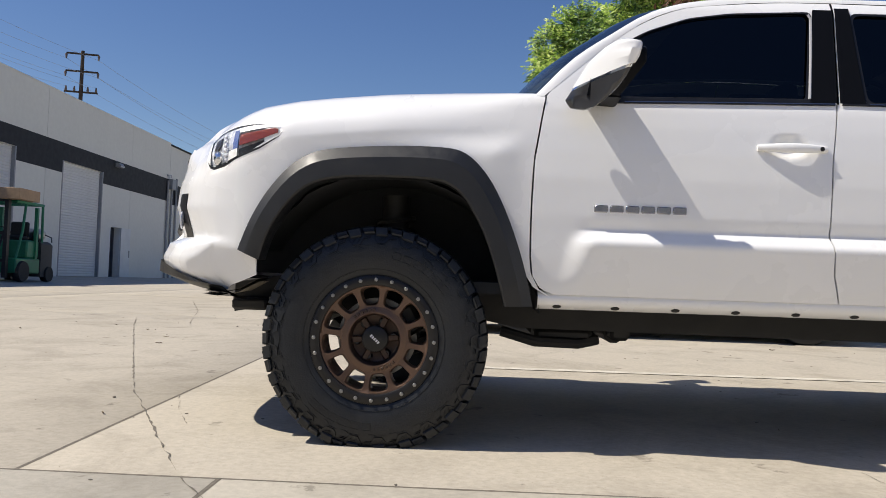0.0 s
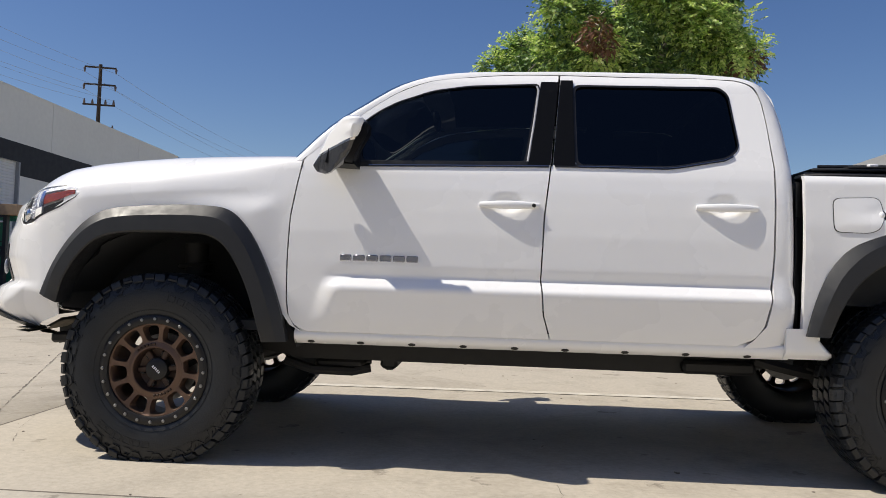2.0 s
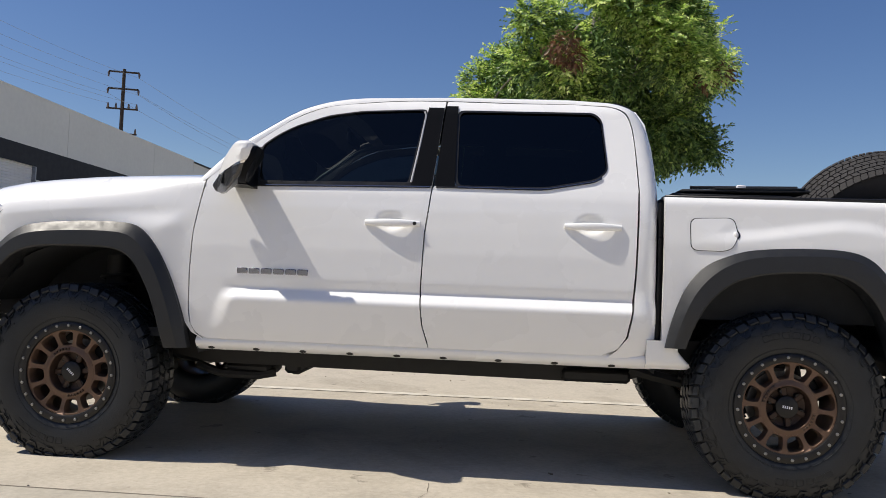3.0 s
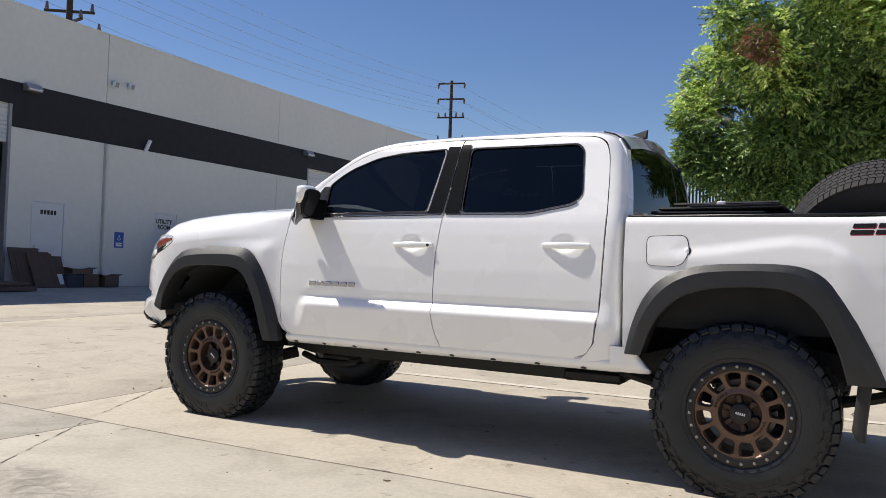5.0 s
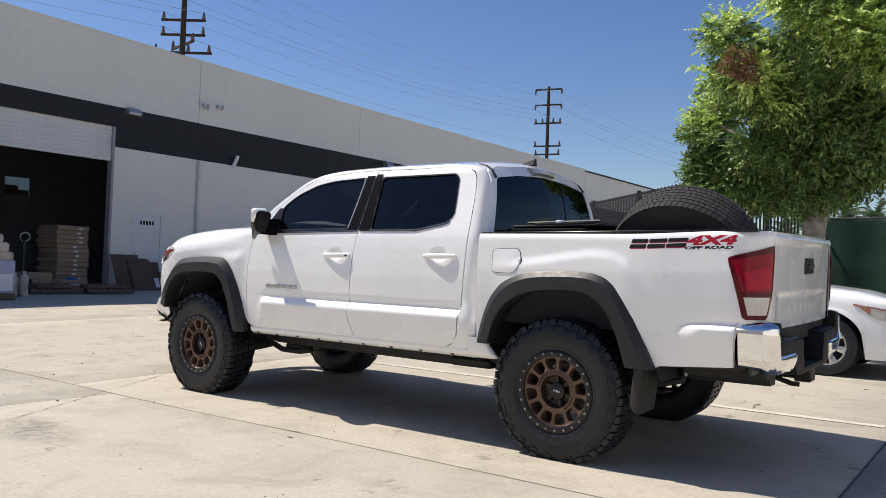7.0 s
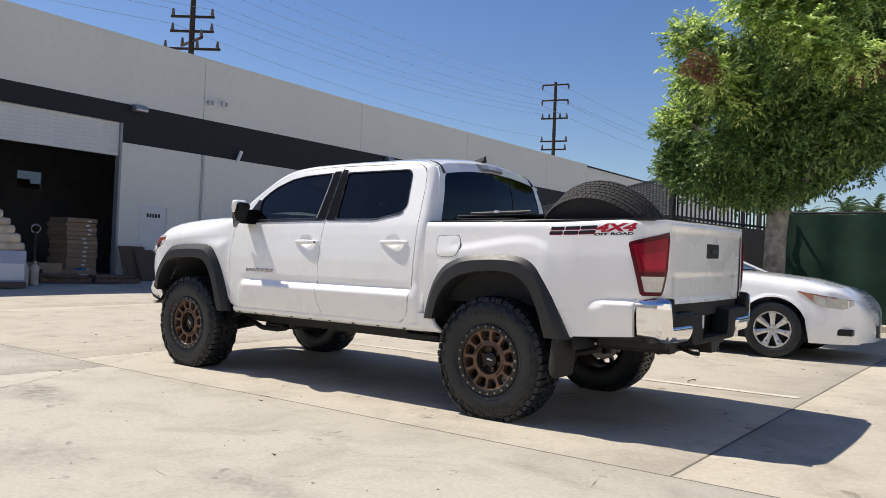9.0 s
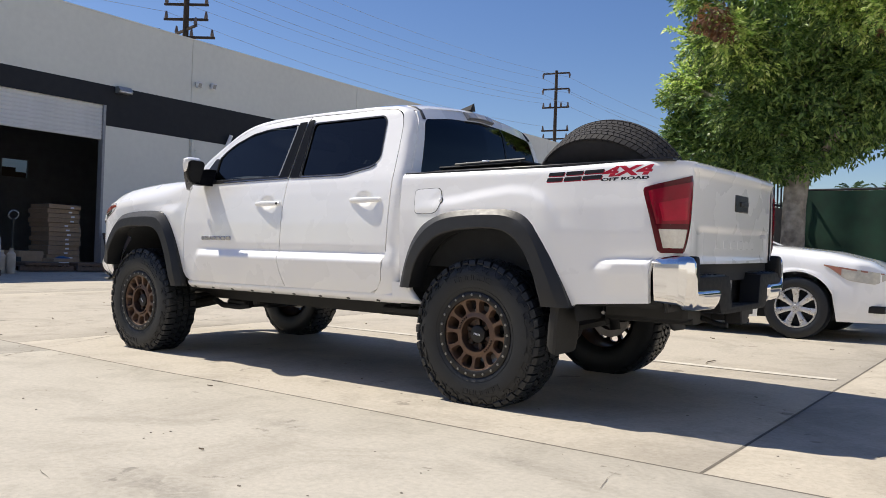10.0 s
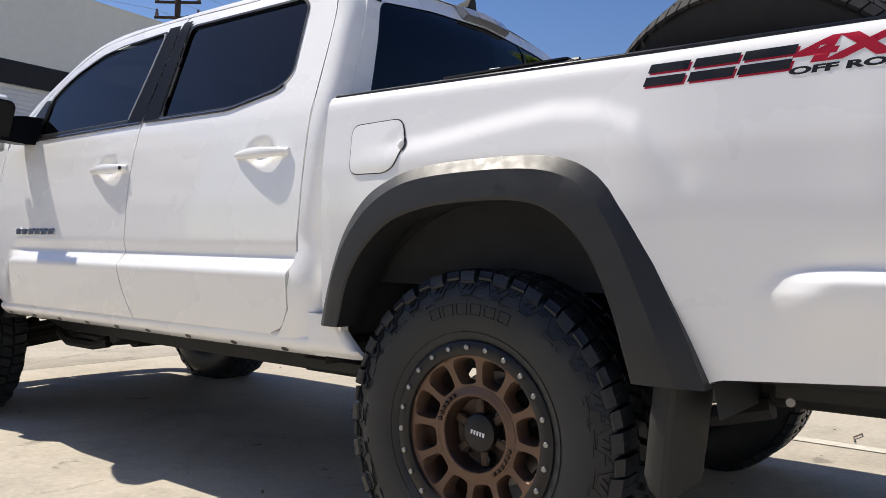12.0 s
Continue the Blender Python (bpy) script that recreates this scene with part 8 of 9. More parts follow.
def iron_fence(a, b, z0, z1, name, slats):
    a, b = Vector(a), Vector(b)
    L = (b - a).length
    yaw = math.atan2((b - a).y, (b - a).x)
    g = gz(*a)
    t = thing(name, "black iron picket fence standing on a low dark wall", "fence", Matrix.Translation((a.x, a.y, 0)) @ Matrix.Rotation(yaw, 4, "Z"))
    bm = bmesh.new()
    box(bm, 0, L, -0.10, 0.10, -0.05, z0 - 0.04, 0.006)
    part("base_wall", bm, BLOCK, t, "dark block wall")
    for z in (z0 + 0.02, z1 - 0.04):
        bm = bmesh.new()
        box(bm, 0, L, -0.02, 0.02, z - 0.02, z + 0.02)
        part("rail", bm, BLACKMETAL, t)
    me = None
    n = int(L / 0.135)
    for k in range(n + 1):
        if me is None:
            bm = bmesh.new()
            box(bm, -0.012, 0.012, -0.012, 0.012, z0 - 0.04, z1)
            ob = part("picket", bm, BLACKMETAL, t)
            me = ob.data
        else:
            ob = new("picket", me)
            ob.parent = t
        ob.location = (k * L / n, 0, 0)
    for k in range(int(L / 2.3) + 1):
        bm = bmesh.new()
        box(bm, k * 2.3 - 0.03, k * 2.3 + 0.03, -0.03, 0.03, z0 - 0.05, z1 + 0.03)
        part("post", bm, BLACKMETAL, t)
    if slats:
        me = None
        m = 16
        for k in range(m):
            if me is None:
                bm = bmesh.new()
                box(bm, 0, L, 0.025, 0.030, -0.012, 0.012)
                ob = part("slat", bm, BLACKMETAL, t)
                me = ob.data
            else:
                ob = new("slat", me)
                ob.parent = t
            ob.location = (0, 0, lerp(z0 + 0.04, z1 - 0.06, k / (m - 1)))
    return t


iron_fence(C0, (-5.2, 13.6), 1.95, 2.66, "slatted_fence", True)
iron_fence(C0, (1.86, 11.05), 1.95, 2.66, "picket_fence", False)
screen = thing("screened_fence", "tall chain fence covered in dark green screen fabric", "fence", pose(1.95, 11.12, 0.15))
for k in range(5):
    bm = bmesh.new()
    rng = random.Random(40 + k)
    rows = []
    for i in range(25):
        x = k * 2.4 + i * 0.1
        rows.append([Vector((x, 0.02 * math.sin(i * 0.7 + k) + 0.03 * math.sin(i * 0.26 + 2 * j) * (1 - j / 8), 2.12 * j / 8 - 0.02 * math.sin(math.pi * i / 24) * (j == 8))) for j in range(9)])
    grid(bm, rows)
    part("fabric_panel", bm, GREENFENCE, screen)
    bm = bmesh.new()
    tube(bm, [(k * 2.4, 0.06, -0.05), (k * 2.4, 0.06, 2.16)], 0.03, 8)
    part("post", bm, BLACKMETAL, screen)
bm = bmesh.new()
tube(bm, [(0, 0.05, 2.13), (12, 0.05, 2.13)], 0.022, 8)
part("top_rail", bm, BLACKMETAL, screen)
kerb = thing("kerb", "low pale concrete kerb along the fence", "kerb", pose(0, 0, 0), kind="structure")
bm = bmesh.new()
box(bm, 1.3, 13, 10.3, 10.5, 0.0, gz(3, 10) + 0.13, 0.02)
part("kerb_stone", bm, CONCRETE, kerb)


# ---------------------------------------------------------------- tree
def leaf(bm, p, out, nrm, s, w):
    """One folded leaf blade from its stalk at p."""
    side = nrm.cross(out)
    v = [bm.verts.new(q) for q in (p, p + out * s * 0.45 + side * w + nrm * w * 0.35, p + out * s - nrm * s * 0.08, p + out * s * 0.45 - side * w + nrm * w * 0.35)]
    bm.faces.new(v)


def leaf_cloud(bm, centre, radius, count, size, rng, squash=0.85, inner=0.35, low=-1.0):
    c = Vector(centre)
    for _ in range(count):
        d = Vector((rng.gauss(0, 1), rng.gauss(0, 1), rng.gauss(0, 1))).normalized()
        if d.z < low:
            d.z = -d.z
        r = radius * (inner + (1 - inner) * rng.random() ** 0.5) * (1 + 0.12 * rng.gauss(0, 1))
        p = c + Vector((d.x * r, d.y * r, d.z * r * squash))
        nrm = (d * 0.75 + Vector((rng.gauss(0, 0.36), rng.gauss(0, 0.36), rng.gauss(0, 0.3) + 0.60))).normalized()
        out = (d + Vector((rng.gauss(0, 0.9), rng.gauss(0, 0.9), rng.gauss(0, 0.6) - 0.4)))
        out = (out - nrm * out.dot(nrm)).normalized()
        s = size * rng.uniform(0.65, 1.3)
        leaf(bm, p, out, nrm, s, s * 0.21)


def sprig(bm, p, d, length, rng, size):
    """A twig with leaves along both sides and a tuft at its tip, arching over."""
    d = d.normalized()
    side = d.cross(Vector((0, 0, 1)))
    side = side.normalized() if side.length > 0.05 else Vector((1, 0, 0))
    roll = rng.uniform(-0.6, 0.6)
    up = side.cross(d)
    side = side * math.cos(roll) + up * math.sin(roll)
    n = 5
    for k in range(n):
        t = (k + 0.6) / n
        q = p + d * length * t + Vector((0, 0, -0.22 * length * t * t))
        for g in (-1, 1):
            out = (d * (0.35 + 0.5 * t) + side * g * (1.0 - 0.45 * t) + Vector((rng.gauss(0, 0.16), rng.gauss(0, 0.16), rng.gauss(0, 0.16) - 0.22))).normalized()
            nrm = Vector((rng.gauss(0, 0.35), rng.gauss(0, 0.35), 0.85)) + d * 0.75
            nrm = (nrm - out * nrm.dot(out)).normalized()
            s = size * rng.uniform(0.75, 1.2) * (1.0 - 0.2 * abs(t - 0.5))
            leaf(bm, q, out, nrm, s, s * 0.26)


def clump(bm, centre, radius, count, rng, size=0.064, squash=0.72):
    """Sprigs that stand out all round a bough end, mostly above and outwards."""
    c = Vector(centre)
    for _ in range(count):
        d = Vector((rng.gauss(0, 1), rng.gauss(0, 1), rng.gauss(0.25, 0.9))).normalized()
        r = radius * rng.uniform(0.35, 0.92)
        p = c + Vector((d.x * r, d.y * r, d.z * r * squash))
        sprig(bm, p, d + Vector((rng.gauss(0, 0.35), rng.gauss(0, 0.35), rng.gauss(0.15, 0.3))), radius * rng.uniform(0.32, 0.55) + 0.05, rng, size)


tree = thing("street_tree", "broad leafy green tree with a pale trunk and dead red clumps", "tree", pose(3.01, 6.75, gz(3, 6.75)))
bm = bmesh.new()
tube(bm, [(0, 0, -0.1), (0.0, 0, 0.25), (-0.02, 0.02, 0.9), (0.0, 0.0, 1.55), (0.03, 0.02, 2.0)], [0.22, 0.165, 0.15, 0.145, 0.16], 14)
trunk = part("trunk", bm, BARK, tree, "pale grey mottled trunk")
rng = random.Random(7)
limbs = [((0.03, 0.02, 1.85), (0.45, -0.15, 2.35), (0.95, -0.3, 2.85), (1.45, -0.4, 3.5)), ((0.0, 0.0, 1.85), (-0.45, 0.0, 2.5), (-1.0, -0.1, 3.0), (-1.6, 0.0, 3.4)), ((0.02, 0.02, 1.9), (0.05, 0.35, 2.7), (0.0, 0.7, 3.5), (0.1, 0.9, 4.4)), ((0.0, 0.0, 1.9), (-0.1, -0.5, 2.6), (-0.3, -0.9, 3.4), (-0.4, -1.0, 4.2)), ((0.0, 0.0, 1.95), (0.2, -0.3, 2.8), (0.5, -0.7, 3.6), (0.8, -0.8, 4.4)), ((0.0, 0.0, 1.95), (0.1, 0.1, 3.0), (0.0, 0.0, 4.0), (0.1, 0.1, 4.9))]
for L in limbs:
    bm = bmesh.new()
    tube(bm, L, [0.10, 0.075, 0.05, 0.02], 8)
    tips = [Vector(L[2]).lerp(Vector(L[3]), 0.2), Vector(L[3])]
    for q in range(5):
        a = Vector(L[1]).lerp(Vector(L[3]), 0.2 + 0.16 * q)
        b = a + Vector((rng.uniform(-0.6, 0.6), rng.uniform(-0.6, 0.6), rng.uniform(0.1, 0.7)))
        tube(bm, [a, a.lerp(b, 0.5) + Vector((0, 0, 0.05)), b], [0.025, 0.016, 0.006], 5)
    part("limb", bm, BARK, tree)
bm = bmesh.new()
CROWN = [(1.72, 0.45), (1.95, 1.00), (2.1, 1.35), (2.3, 1.66), (2.65, 1.98), (3.0, 1.96), (3.2, 1.84), (3.5, 1.98), (4.0, 2.06), (4.4, 1.86), (4.6, 1.45), (4.9, 1.05), (5.2, 0.4)]


def in_gap(p, r):
    """A thin place on the crown's warehouse side, and the slope of its top."""
    u = p.x * 0.966 + p.y * 0.258
    return math.hypot(u + 0.93, (p.z - 3.12) * 1.4) < 0.50 * r + 0.16 or u - 1.15 * r < 1.35 * (p.z - 4.05) - 1.55


def skirt(p, drop):
    """Whether leaves that hang a little below p stay above the crown's uneven lower edge."""
    u = p.x * 0.966 + p.y * 0.258
    return p.z - drop > pw(u, [(-2.0, 2.62), (-1.65, 2.30), (-1.14, 2.06), (-0.76, 1.97), (0.0, 1.93), (0.45, 2.16), (1.1, 2.36), (1.6, 2.66), (2.0, 2.95)])


def lean(p):
    """The upper crown overhangs the yard and the lower crown draws back."""
    if p.y >= 0:
        return p
    return Vector((p.x, p.y * pw(p.z, [(2.0, 0.30), (2.6, 0.45), (3.1, 0.72), (3.5, 0.98), (4.0, 1.10), (5.0, 1.05)]), p.z))


def hollow(p, far=0.25):
    """The crown is open underneath, round the fork on the yard side."""
    u = p.x * 0.966 + p.y * 0.258
    return 0.0 < u < 1.3 and p.y < -far and p.z < 2.60 - 0.25 * abs(u - 0.6)


# the sunlit leaf colour goes to more clumps higher up, where sun would fall
lit_top = bmesh.new()
for k in range(150):
    z = 1.84 + 3.05 * ((k * 0.381966) % 1.0)
    a = k * 2.399963 * 1.37 + rng.uniform(-0.2, 0.2)
    rad = rng.uniform(0.20, 0.42) * (0.85 if z > 4.4 else 1.0)
    rr = max(pw(z, CROWN) * rng.uniform(0.88, 1.03) - rad * 1.05, 0.05)
    p = Vector((rr * math.cos(a), rr * math.sin(a), z))
    if in_gap(p, rad) or not skirt(p, 0.42 * rad):
        continue
    in_sun = rng.random() < smooth01(2.55, 3.5, z)
    n = int(150 * (rad / 0.34) ** 2)
    clump(bm, lean(p), rad * 0.92, n if not in_sun else n // 2, rng)
    if in_sun:
        clump(lit_top, lean(p + Vector((0, 0, 0.07))), rad, n // 2, rng)
# more sunlit-coloured clumps to brighten the upper yard side
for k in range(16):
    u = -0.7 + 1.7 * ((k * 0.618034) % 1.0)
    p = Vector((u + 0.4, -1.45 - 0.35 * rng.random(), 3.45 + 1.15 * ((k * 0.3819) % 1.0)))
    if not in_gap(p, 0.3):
        clump(lit_top, p, rng.uniform(0.22, 0.32), 80, rng)
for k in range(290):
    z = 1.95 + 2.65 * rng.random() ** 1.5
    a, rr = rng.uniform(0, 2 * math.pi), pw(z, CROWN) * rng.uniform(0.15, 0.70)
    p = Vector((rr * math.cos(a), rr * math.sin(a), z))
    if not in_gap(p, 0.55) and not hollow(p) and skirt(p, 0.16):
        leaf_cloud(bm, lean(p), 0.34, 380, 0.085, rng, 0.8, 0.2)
for _ in range(260):
    z = rng.uniform(1.9, 4.95)
    a, rr = rng.uniform(0, 2 * math.pi), pw(z, CROWN) * rng.uniform(0.78, 0.93)
    p = Vector((rr * math.cos(a), rr * math.sin(a), z))
    if not in_gap(p, 0.3) and not hollow(p) and skirt(p, 0.10):
        out = Vector((math.cos(a), math.sin(a), rng.uniform(-0.2, 0.9)))
        for q in range(3):
            sprig(lit_top if z > 3.4 else bm, lean(p), out + Vector((rng.gauss(0, 0.4), rng.gauss(0, 0.4), rng.gauss(0, 0.3))), rng.uniform(0.14, 0.26), rng, 0.070)
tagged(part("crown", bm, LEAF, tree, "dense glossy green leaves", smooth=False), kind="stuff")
tagged(part("young_growth", lit_top, LEAF_SUNLIT, tree, "bright yellow-green young leaves", smooth=False), kind="stuff")
bm = bmesh.new()
for p, rad, n in (((-0.47, -2.02, 3.58), 0.21, 210), ((-0.36, -1.98, 3.45), 0.16, 110), ((1.46, -1.38, 3.50), 0.19, 170), ((1.28, -1.46, 3.38), 0.13, 80)):
    leaf_cloud(bm, p, rad, n, 0.09, rng)
tagged(part("dead_clump", bm, LEAF_RED, tree, "dry red-brown leaves", smooth=False), kind="stuff")


# palms and a pale building far behind
def palm(x, y, h, seed):
    rng = random.Random(seed)
    t = thing("palm_tree", "distant palm with a ragged grey-green head", "palm", pose(x, y, 0.2), "distant palms")
    bm = bmesh.new()
    tube(bm, [(0, 0, 0), (0.1, 0, h * 0.5), (0.05, 0, h)], [0.25, 0.18, 0.16], 8)
    part("trunk", bm, BARK, t)
    bm = bmesh.new()
    for k in range(34):
        a = rng.uniform(0, 2 * math.pi)
        el = rng.uniform(-0.5, 1.3)
        L = rng.uniform(1.3, 2.0)
        d = Vector((math.cos(a) * math.cos(el), math.sin(a) * math.cos(el), math.sin(el)))
        side = d.cross(Vector((0, 0, 1))).normalized()
        p = Vector((0.05, 0, h))
        for j in range(9):
            q = p + d * (L * j / 9) + Vector((0, 0, -0.5 * (j / 9) ** 2 * L))
            for sgn in (-1, 1):
                tip = q + (side * sgn * 0.8 + d * 0.6).normalized() * (0.5 * (1 - j / 12)) + Vector((0, 0, -0.15))
                v = [bm.verts.new(c) for c in (q + d * 0.05, tip, q - d * 0.05)]
                bm.faces.new(v)
    tagged(part("head", bm, LEAF_FAR, t, smooth=False), kind="stuff")


for k, (x, y, h) in enumerate(((-4.2, 40, 3.9), (-2.6, 42, 4.6), (-1.0, 40, 4.4), (0.8, 43, 4.8), (-6.2, 44, 3.8))):
    palm(x, y, h, 60 + k)
pale = thing("pale_building", "distant pale stucco building with a pitched roof", "building", pose(0, 45, 0.2))
bm = bmesh.new()
box(bm, 5, 19, 0, 12, -0.2, 6.2)
rows = [[Vector((x, y, z)) for y in (0, 12)] for x, z in ((19, -0.2), (19, 7.2), (30, 11.2), (41, 7.2), (41, -0.2))]
vr = grid(bm, rows)
bm.faces.new([r[0] for r in vr])
part("wall", bm, WALL, pale)

# ---------------------------------------------------------------- by the warehouse
bm = bmesh.new()
GLOW = bpy.data.materials.new("daylight_through_window")
GLOW.use_nodes = True
_b = GLOW.node_tree.nodes["Principled BSDF"]
_b.inputs["Emission Color"].default_value = (0.34, 0.58, 0.85, 1)
_b.inputs["Emission Strength"].default_value = 0.085
box(bm, -9.09, -9.08, 8.1, 9.0, 3.15, 3.8)
far_window = part("far_window", bm, GLOW, warehouse, "small bright window deep in the hall")
# dark blocks stand for the building seen low through the pane
bm = bmesh.new()
box(bm, -9.075, -9.06, 8.12, 8.62, 3.16, 3.50)
box(bm, -9.075, -9.06, 8.62, 8.98, 3.16, 3.36)
part("shelf_load", bm, CARD_SHADE, far_window, "dark boxes standing against the window")
bm = bmesh.new()
for bx in ((8.08, 9.02, 3.78, 3.83), (8.08, 9.02, 3.12, 3.17), (8.08, 8.12, 3.17, 3.78), (8.98, 9.02, 3.17, 3.78)):
    box(bm, -9.0, -8.97, *bx)
part("window_frame", bm, GREYMETAL, far_window)


def carton(name, label, x, y, z, sx, sy, sz, yaw=0.0, tape=True, group="", at=0.12, material=None):
    t = thing(name, label, "carton", pose(x, y, z, 0, 0, yaw), group)
    bm = bmesh.new()
    box(bm, -sx / 2, sx / 2, -sy / 2, sy / 2, 0.001, sz, min(0.008, sz * 0.2))
    part("body", bm, material or (CARD_SHADE if name == "flat_cardboard" else CARD), t)
    if tape:
        bm = bmesh.new()
        box(bm, sx / 2 - 0.001, sx / 2 + 0.0015, sy * at, sy * at + 0.10, sz * 0.22, sz * 0.58)
        part("tape", bm, PAPER, t, "bright strip of packing tape")
    return t


rng = random.Random(21)
z = gz(-15, 6) - 0.02
for k in range(14):
    hgt = 0.118
    carton("flat_carton", "flat brown carton in a tall stack inside the doorway", -15.0 + rng.uniform(-0.03, 0.03), 5.98 + rng.uniform(-0.03, 0.03) - (0.06 if k > 9 else 0), z, 0.86, 0.88, hgt - 0.004, 4 + rng.uniform(-2, 2), True, "stacked flat cartons", rng.uniform(-0.02, 0.06) + (0.16 if k > 9 or k < 3 else 0.0))
    z += hgt
carton("open_carton", "open brown carton on the floor by the stack", -14.35, 4.87, gz(-14.4, 5.1), 0.5, 0.75, 0.42, 18, False)
carton("open_carton", "low brown carton holding a blue bag", -14.25, 5.72, gz(-14.3, 5.9), 0.45, 0.9, 0.25, 22, False)
bag = thing("blue_bag", "crumpled blue plastic bag in a carton", "bag", pose(-14.2, 5.77, gz(-14.3, 5.9) + 0.24))
bm = bmesh.new()
vs = bmesh.ops.create_icosphere(bm, subdivisions=3, radius=0.16)["verts"]
for v in vs:
    v.co *= 1 + 0.25 * noise.noise(v.co * 9)
    v.co.z *= 0.45
part("body", bm, mat("blue_plastic", (0.03, 0.12, 0.30), 0.35), bag)
carton("carton", "brown carton on the hall floor", -15.6, 4.4, gz(-15, 4.4), 0.6, 0.7, 0.5, 5, False)


def pallet(x, y, L, W, yaw, label):
    t = thing("pallet", label, "pallet", pose(x, y, gz(x, y), 0, 0, yaw))
    for k in range(3):
        bm = bmesh.new()
        box(bm, -L / 2, L / 2, -W / 2 + k * (W - 0.09) / 2, -W / 2 + k * (W - 0.09) / 2 + 0.09, 0.002, 0.10)
        part("bearer", bm, PALLETWOOD, t)
    n = int(L / 0.17)
    for k in range(n):
        bm = bmesh.new()
        x0 = -L / 2 + k * (L - 0.1) / (n - 1)
        box(bm, x0, x0 + 0.1, -W / 2, W / 2, 0.10, 0.12)
        part("board", bm, PALLETWOOD, t)
    return t


pallet(-13.0, 4.55, 1.2, 1.1, 88, "low timber pallet on the ground by the doorway")
pallet(-12.95, 5.8, 1.2, 1.1, 91, "low timber pallet on the ground by the doorway")
for k, (y, dz) in enumerate(((4.5, 0.122), (5.7, 0.122))):
    carton("flat_cardboard", "flattened cardboard lying on a pallet", -12.95, y, gz(-13, y) + dz, 1.0, 1.15, 0.07, 90, False)
bm = bmesh.new()
lab = thing("white_label", "white printed sheet lying on the cardboard", "paper", pose(-12.42, 4.9, gz(-12.5, 5.1) + 0.13))
box(bm, 0, 0.004, -0.12, 0.12, 0, 0.09, 0, pose(0, 0, 0, 0, -15, 0))
part("sheet", bm, PAPER, lab)
# cardboard sheets that lean on the wall
for k, (y0, y1, hgt, off, yaw) in enumerate(((6.72, 7.52, 1.00, 0.50, 3), (6.82, 7.67, 0.92, 0.58, -4), (7.12, 7.82, 0.90, 0.64, 6), (7.52, 8.02, 0.85, 0.55, -8), (6.87, 7.37, 0.98, 0.42, 2))):
    t = thing("leaning_cardboard", "flattened brown carton leaning against the wall", "cardboard", pose(WX + off, (y0 + y1) / 2, gz(-14, 7) + 0.005, 0, -22 - 2 * k, yaw), "leaning cardboard")
    bm = bmesh.new()
    box(bm, -0.012, 0.012, -(y1 - y0) / 2, (y1 - y0) / 2, 0, hgt, 0.003)
    part("sheet", bm, CARD_SHADE, t)
    if k == 3:
        bm = bmesh.new()
        box(bm, 0.0125, 0.014, -0.05, 0.18, 0.08, 0.36)
        part("label", bm, PAPER, t, "white shipping label")
# clutter of small boxes between the door and the pipe
NAVY = mat("navy_printed_board", (0.022, 0.028, 0.05), 0.6, grain=0.1, scale=14)
carton("small_box", "small navy printed box among clutter by the wall", -13.75, 8.20, gz(-13.7, 8.2), 0.38, 0.46, 0.32, 4, False, "", 0.12, NAVY)
carton("small_box", "small brown box among clutter by the wall", -13.72, 8.68, gz(-13.7, 8.7), 0.36, 0.42, 0.33, -5, False, "", 0.12, CARD_SHADE)


def open_tray(label, x, y, z, sx, sy, sz, yaw, material):
    """A low carton without a lid, its flaps leaning outwards."""
    t = thing("open_box", label, "carton", pose(x, y, z, 0, 0, yaw))
    bm = bmesh.new()
    box(bm, -sx / 2, sx / 2, -sy / 2, sy / 2, 0.001, 0.012)
    for g in (-1, 1):
        box(bm, min(g * sx / 2, g * (sx / 2 - 0.008)), max(g * sx / 2, g * (sx / 2 - 0.008)), -sy / 2, sy / 2, 0.012, sz)
        box(bm, -sx / 2 + 0.008, sx / 2 - 0.008, min(g * sy / 2, g * (sy / 2 - 0.008)), max(g * sy / 2, g * (sy / 2 - 0.008)), 0.012, sz)
    part("body", bm, material, t)
    for g in (-1, 1):
        bm = bmesh.new()
        box(bm, -sx / 2, sx / 2, 0, 0.15, -0.004, 0.004, 0.001, Matrix.Translation((0, g * sy / 2, sz)) @ Matrix.Rotation(0 if g > 0 else math.pi, 4, "Z") @ Matrix.Rotation(radians(12), 4, "X"))
        part("flap", bm, material, t)
    return t


open_tray("open dark brown carton lying on two boxes", -13.74, 8.42, gz(-13.7, 8.4) + 0.334, 0.34, 0.60, 0.13, 2, CARD_SHADE)
open_tray("open brown carton with spread flaps by the wall pipe", -13.70, 9.22, gz(-13.7, 9.2), 0.40, 0.46, 0.30, 6, CARD_SHADE)
# bin of waste board by the utility door
bx = thing("board_bin", "large brown board bin full of dark bags by the wall", "bin", pose(-13.35, 11.80, gz(-13.4, 11.9), 0, 0, 6))
bm = bmesh.new()
for a in ((-0.55, -0.53, -0.6, 0.6), (0.53, 0.55, -0.6, 0.6), (-0.53, 0.53, -0.6, -0.58), (-0.53, 0.53, 0.58, 0.6)):
    box(bm, *a, 0.002, 1.28)
part("sides", bm, CARD, bx)
bm = bmesh.new()
for k in range(7):
    vs = bmesh.ops.create_icosphere(bm, subdivisions=2, radius=0.28)["verts"]
    o = Vector((rng.uniform(-0.3, 0.3), rng.uniform(-0.35, 0.35), rng.uniform(1.1, 1.4)))
    for v in vs:
        v.co = v.co * (1 + 0.3 * noise.noise(v.co * 6 + o)) + o
part("bags", bm, VINYL, bx, "dark rubbish bags")
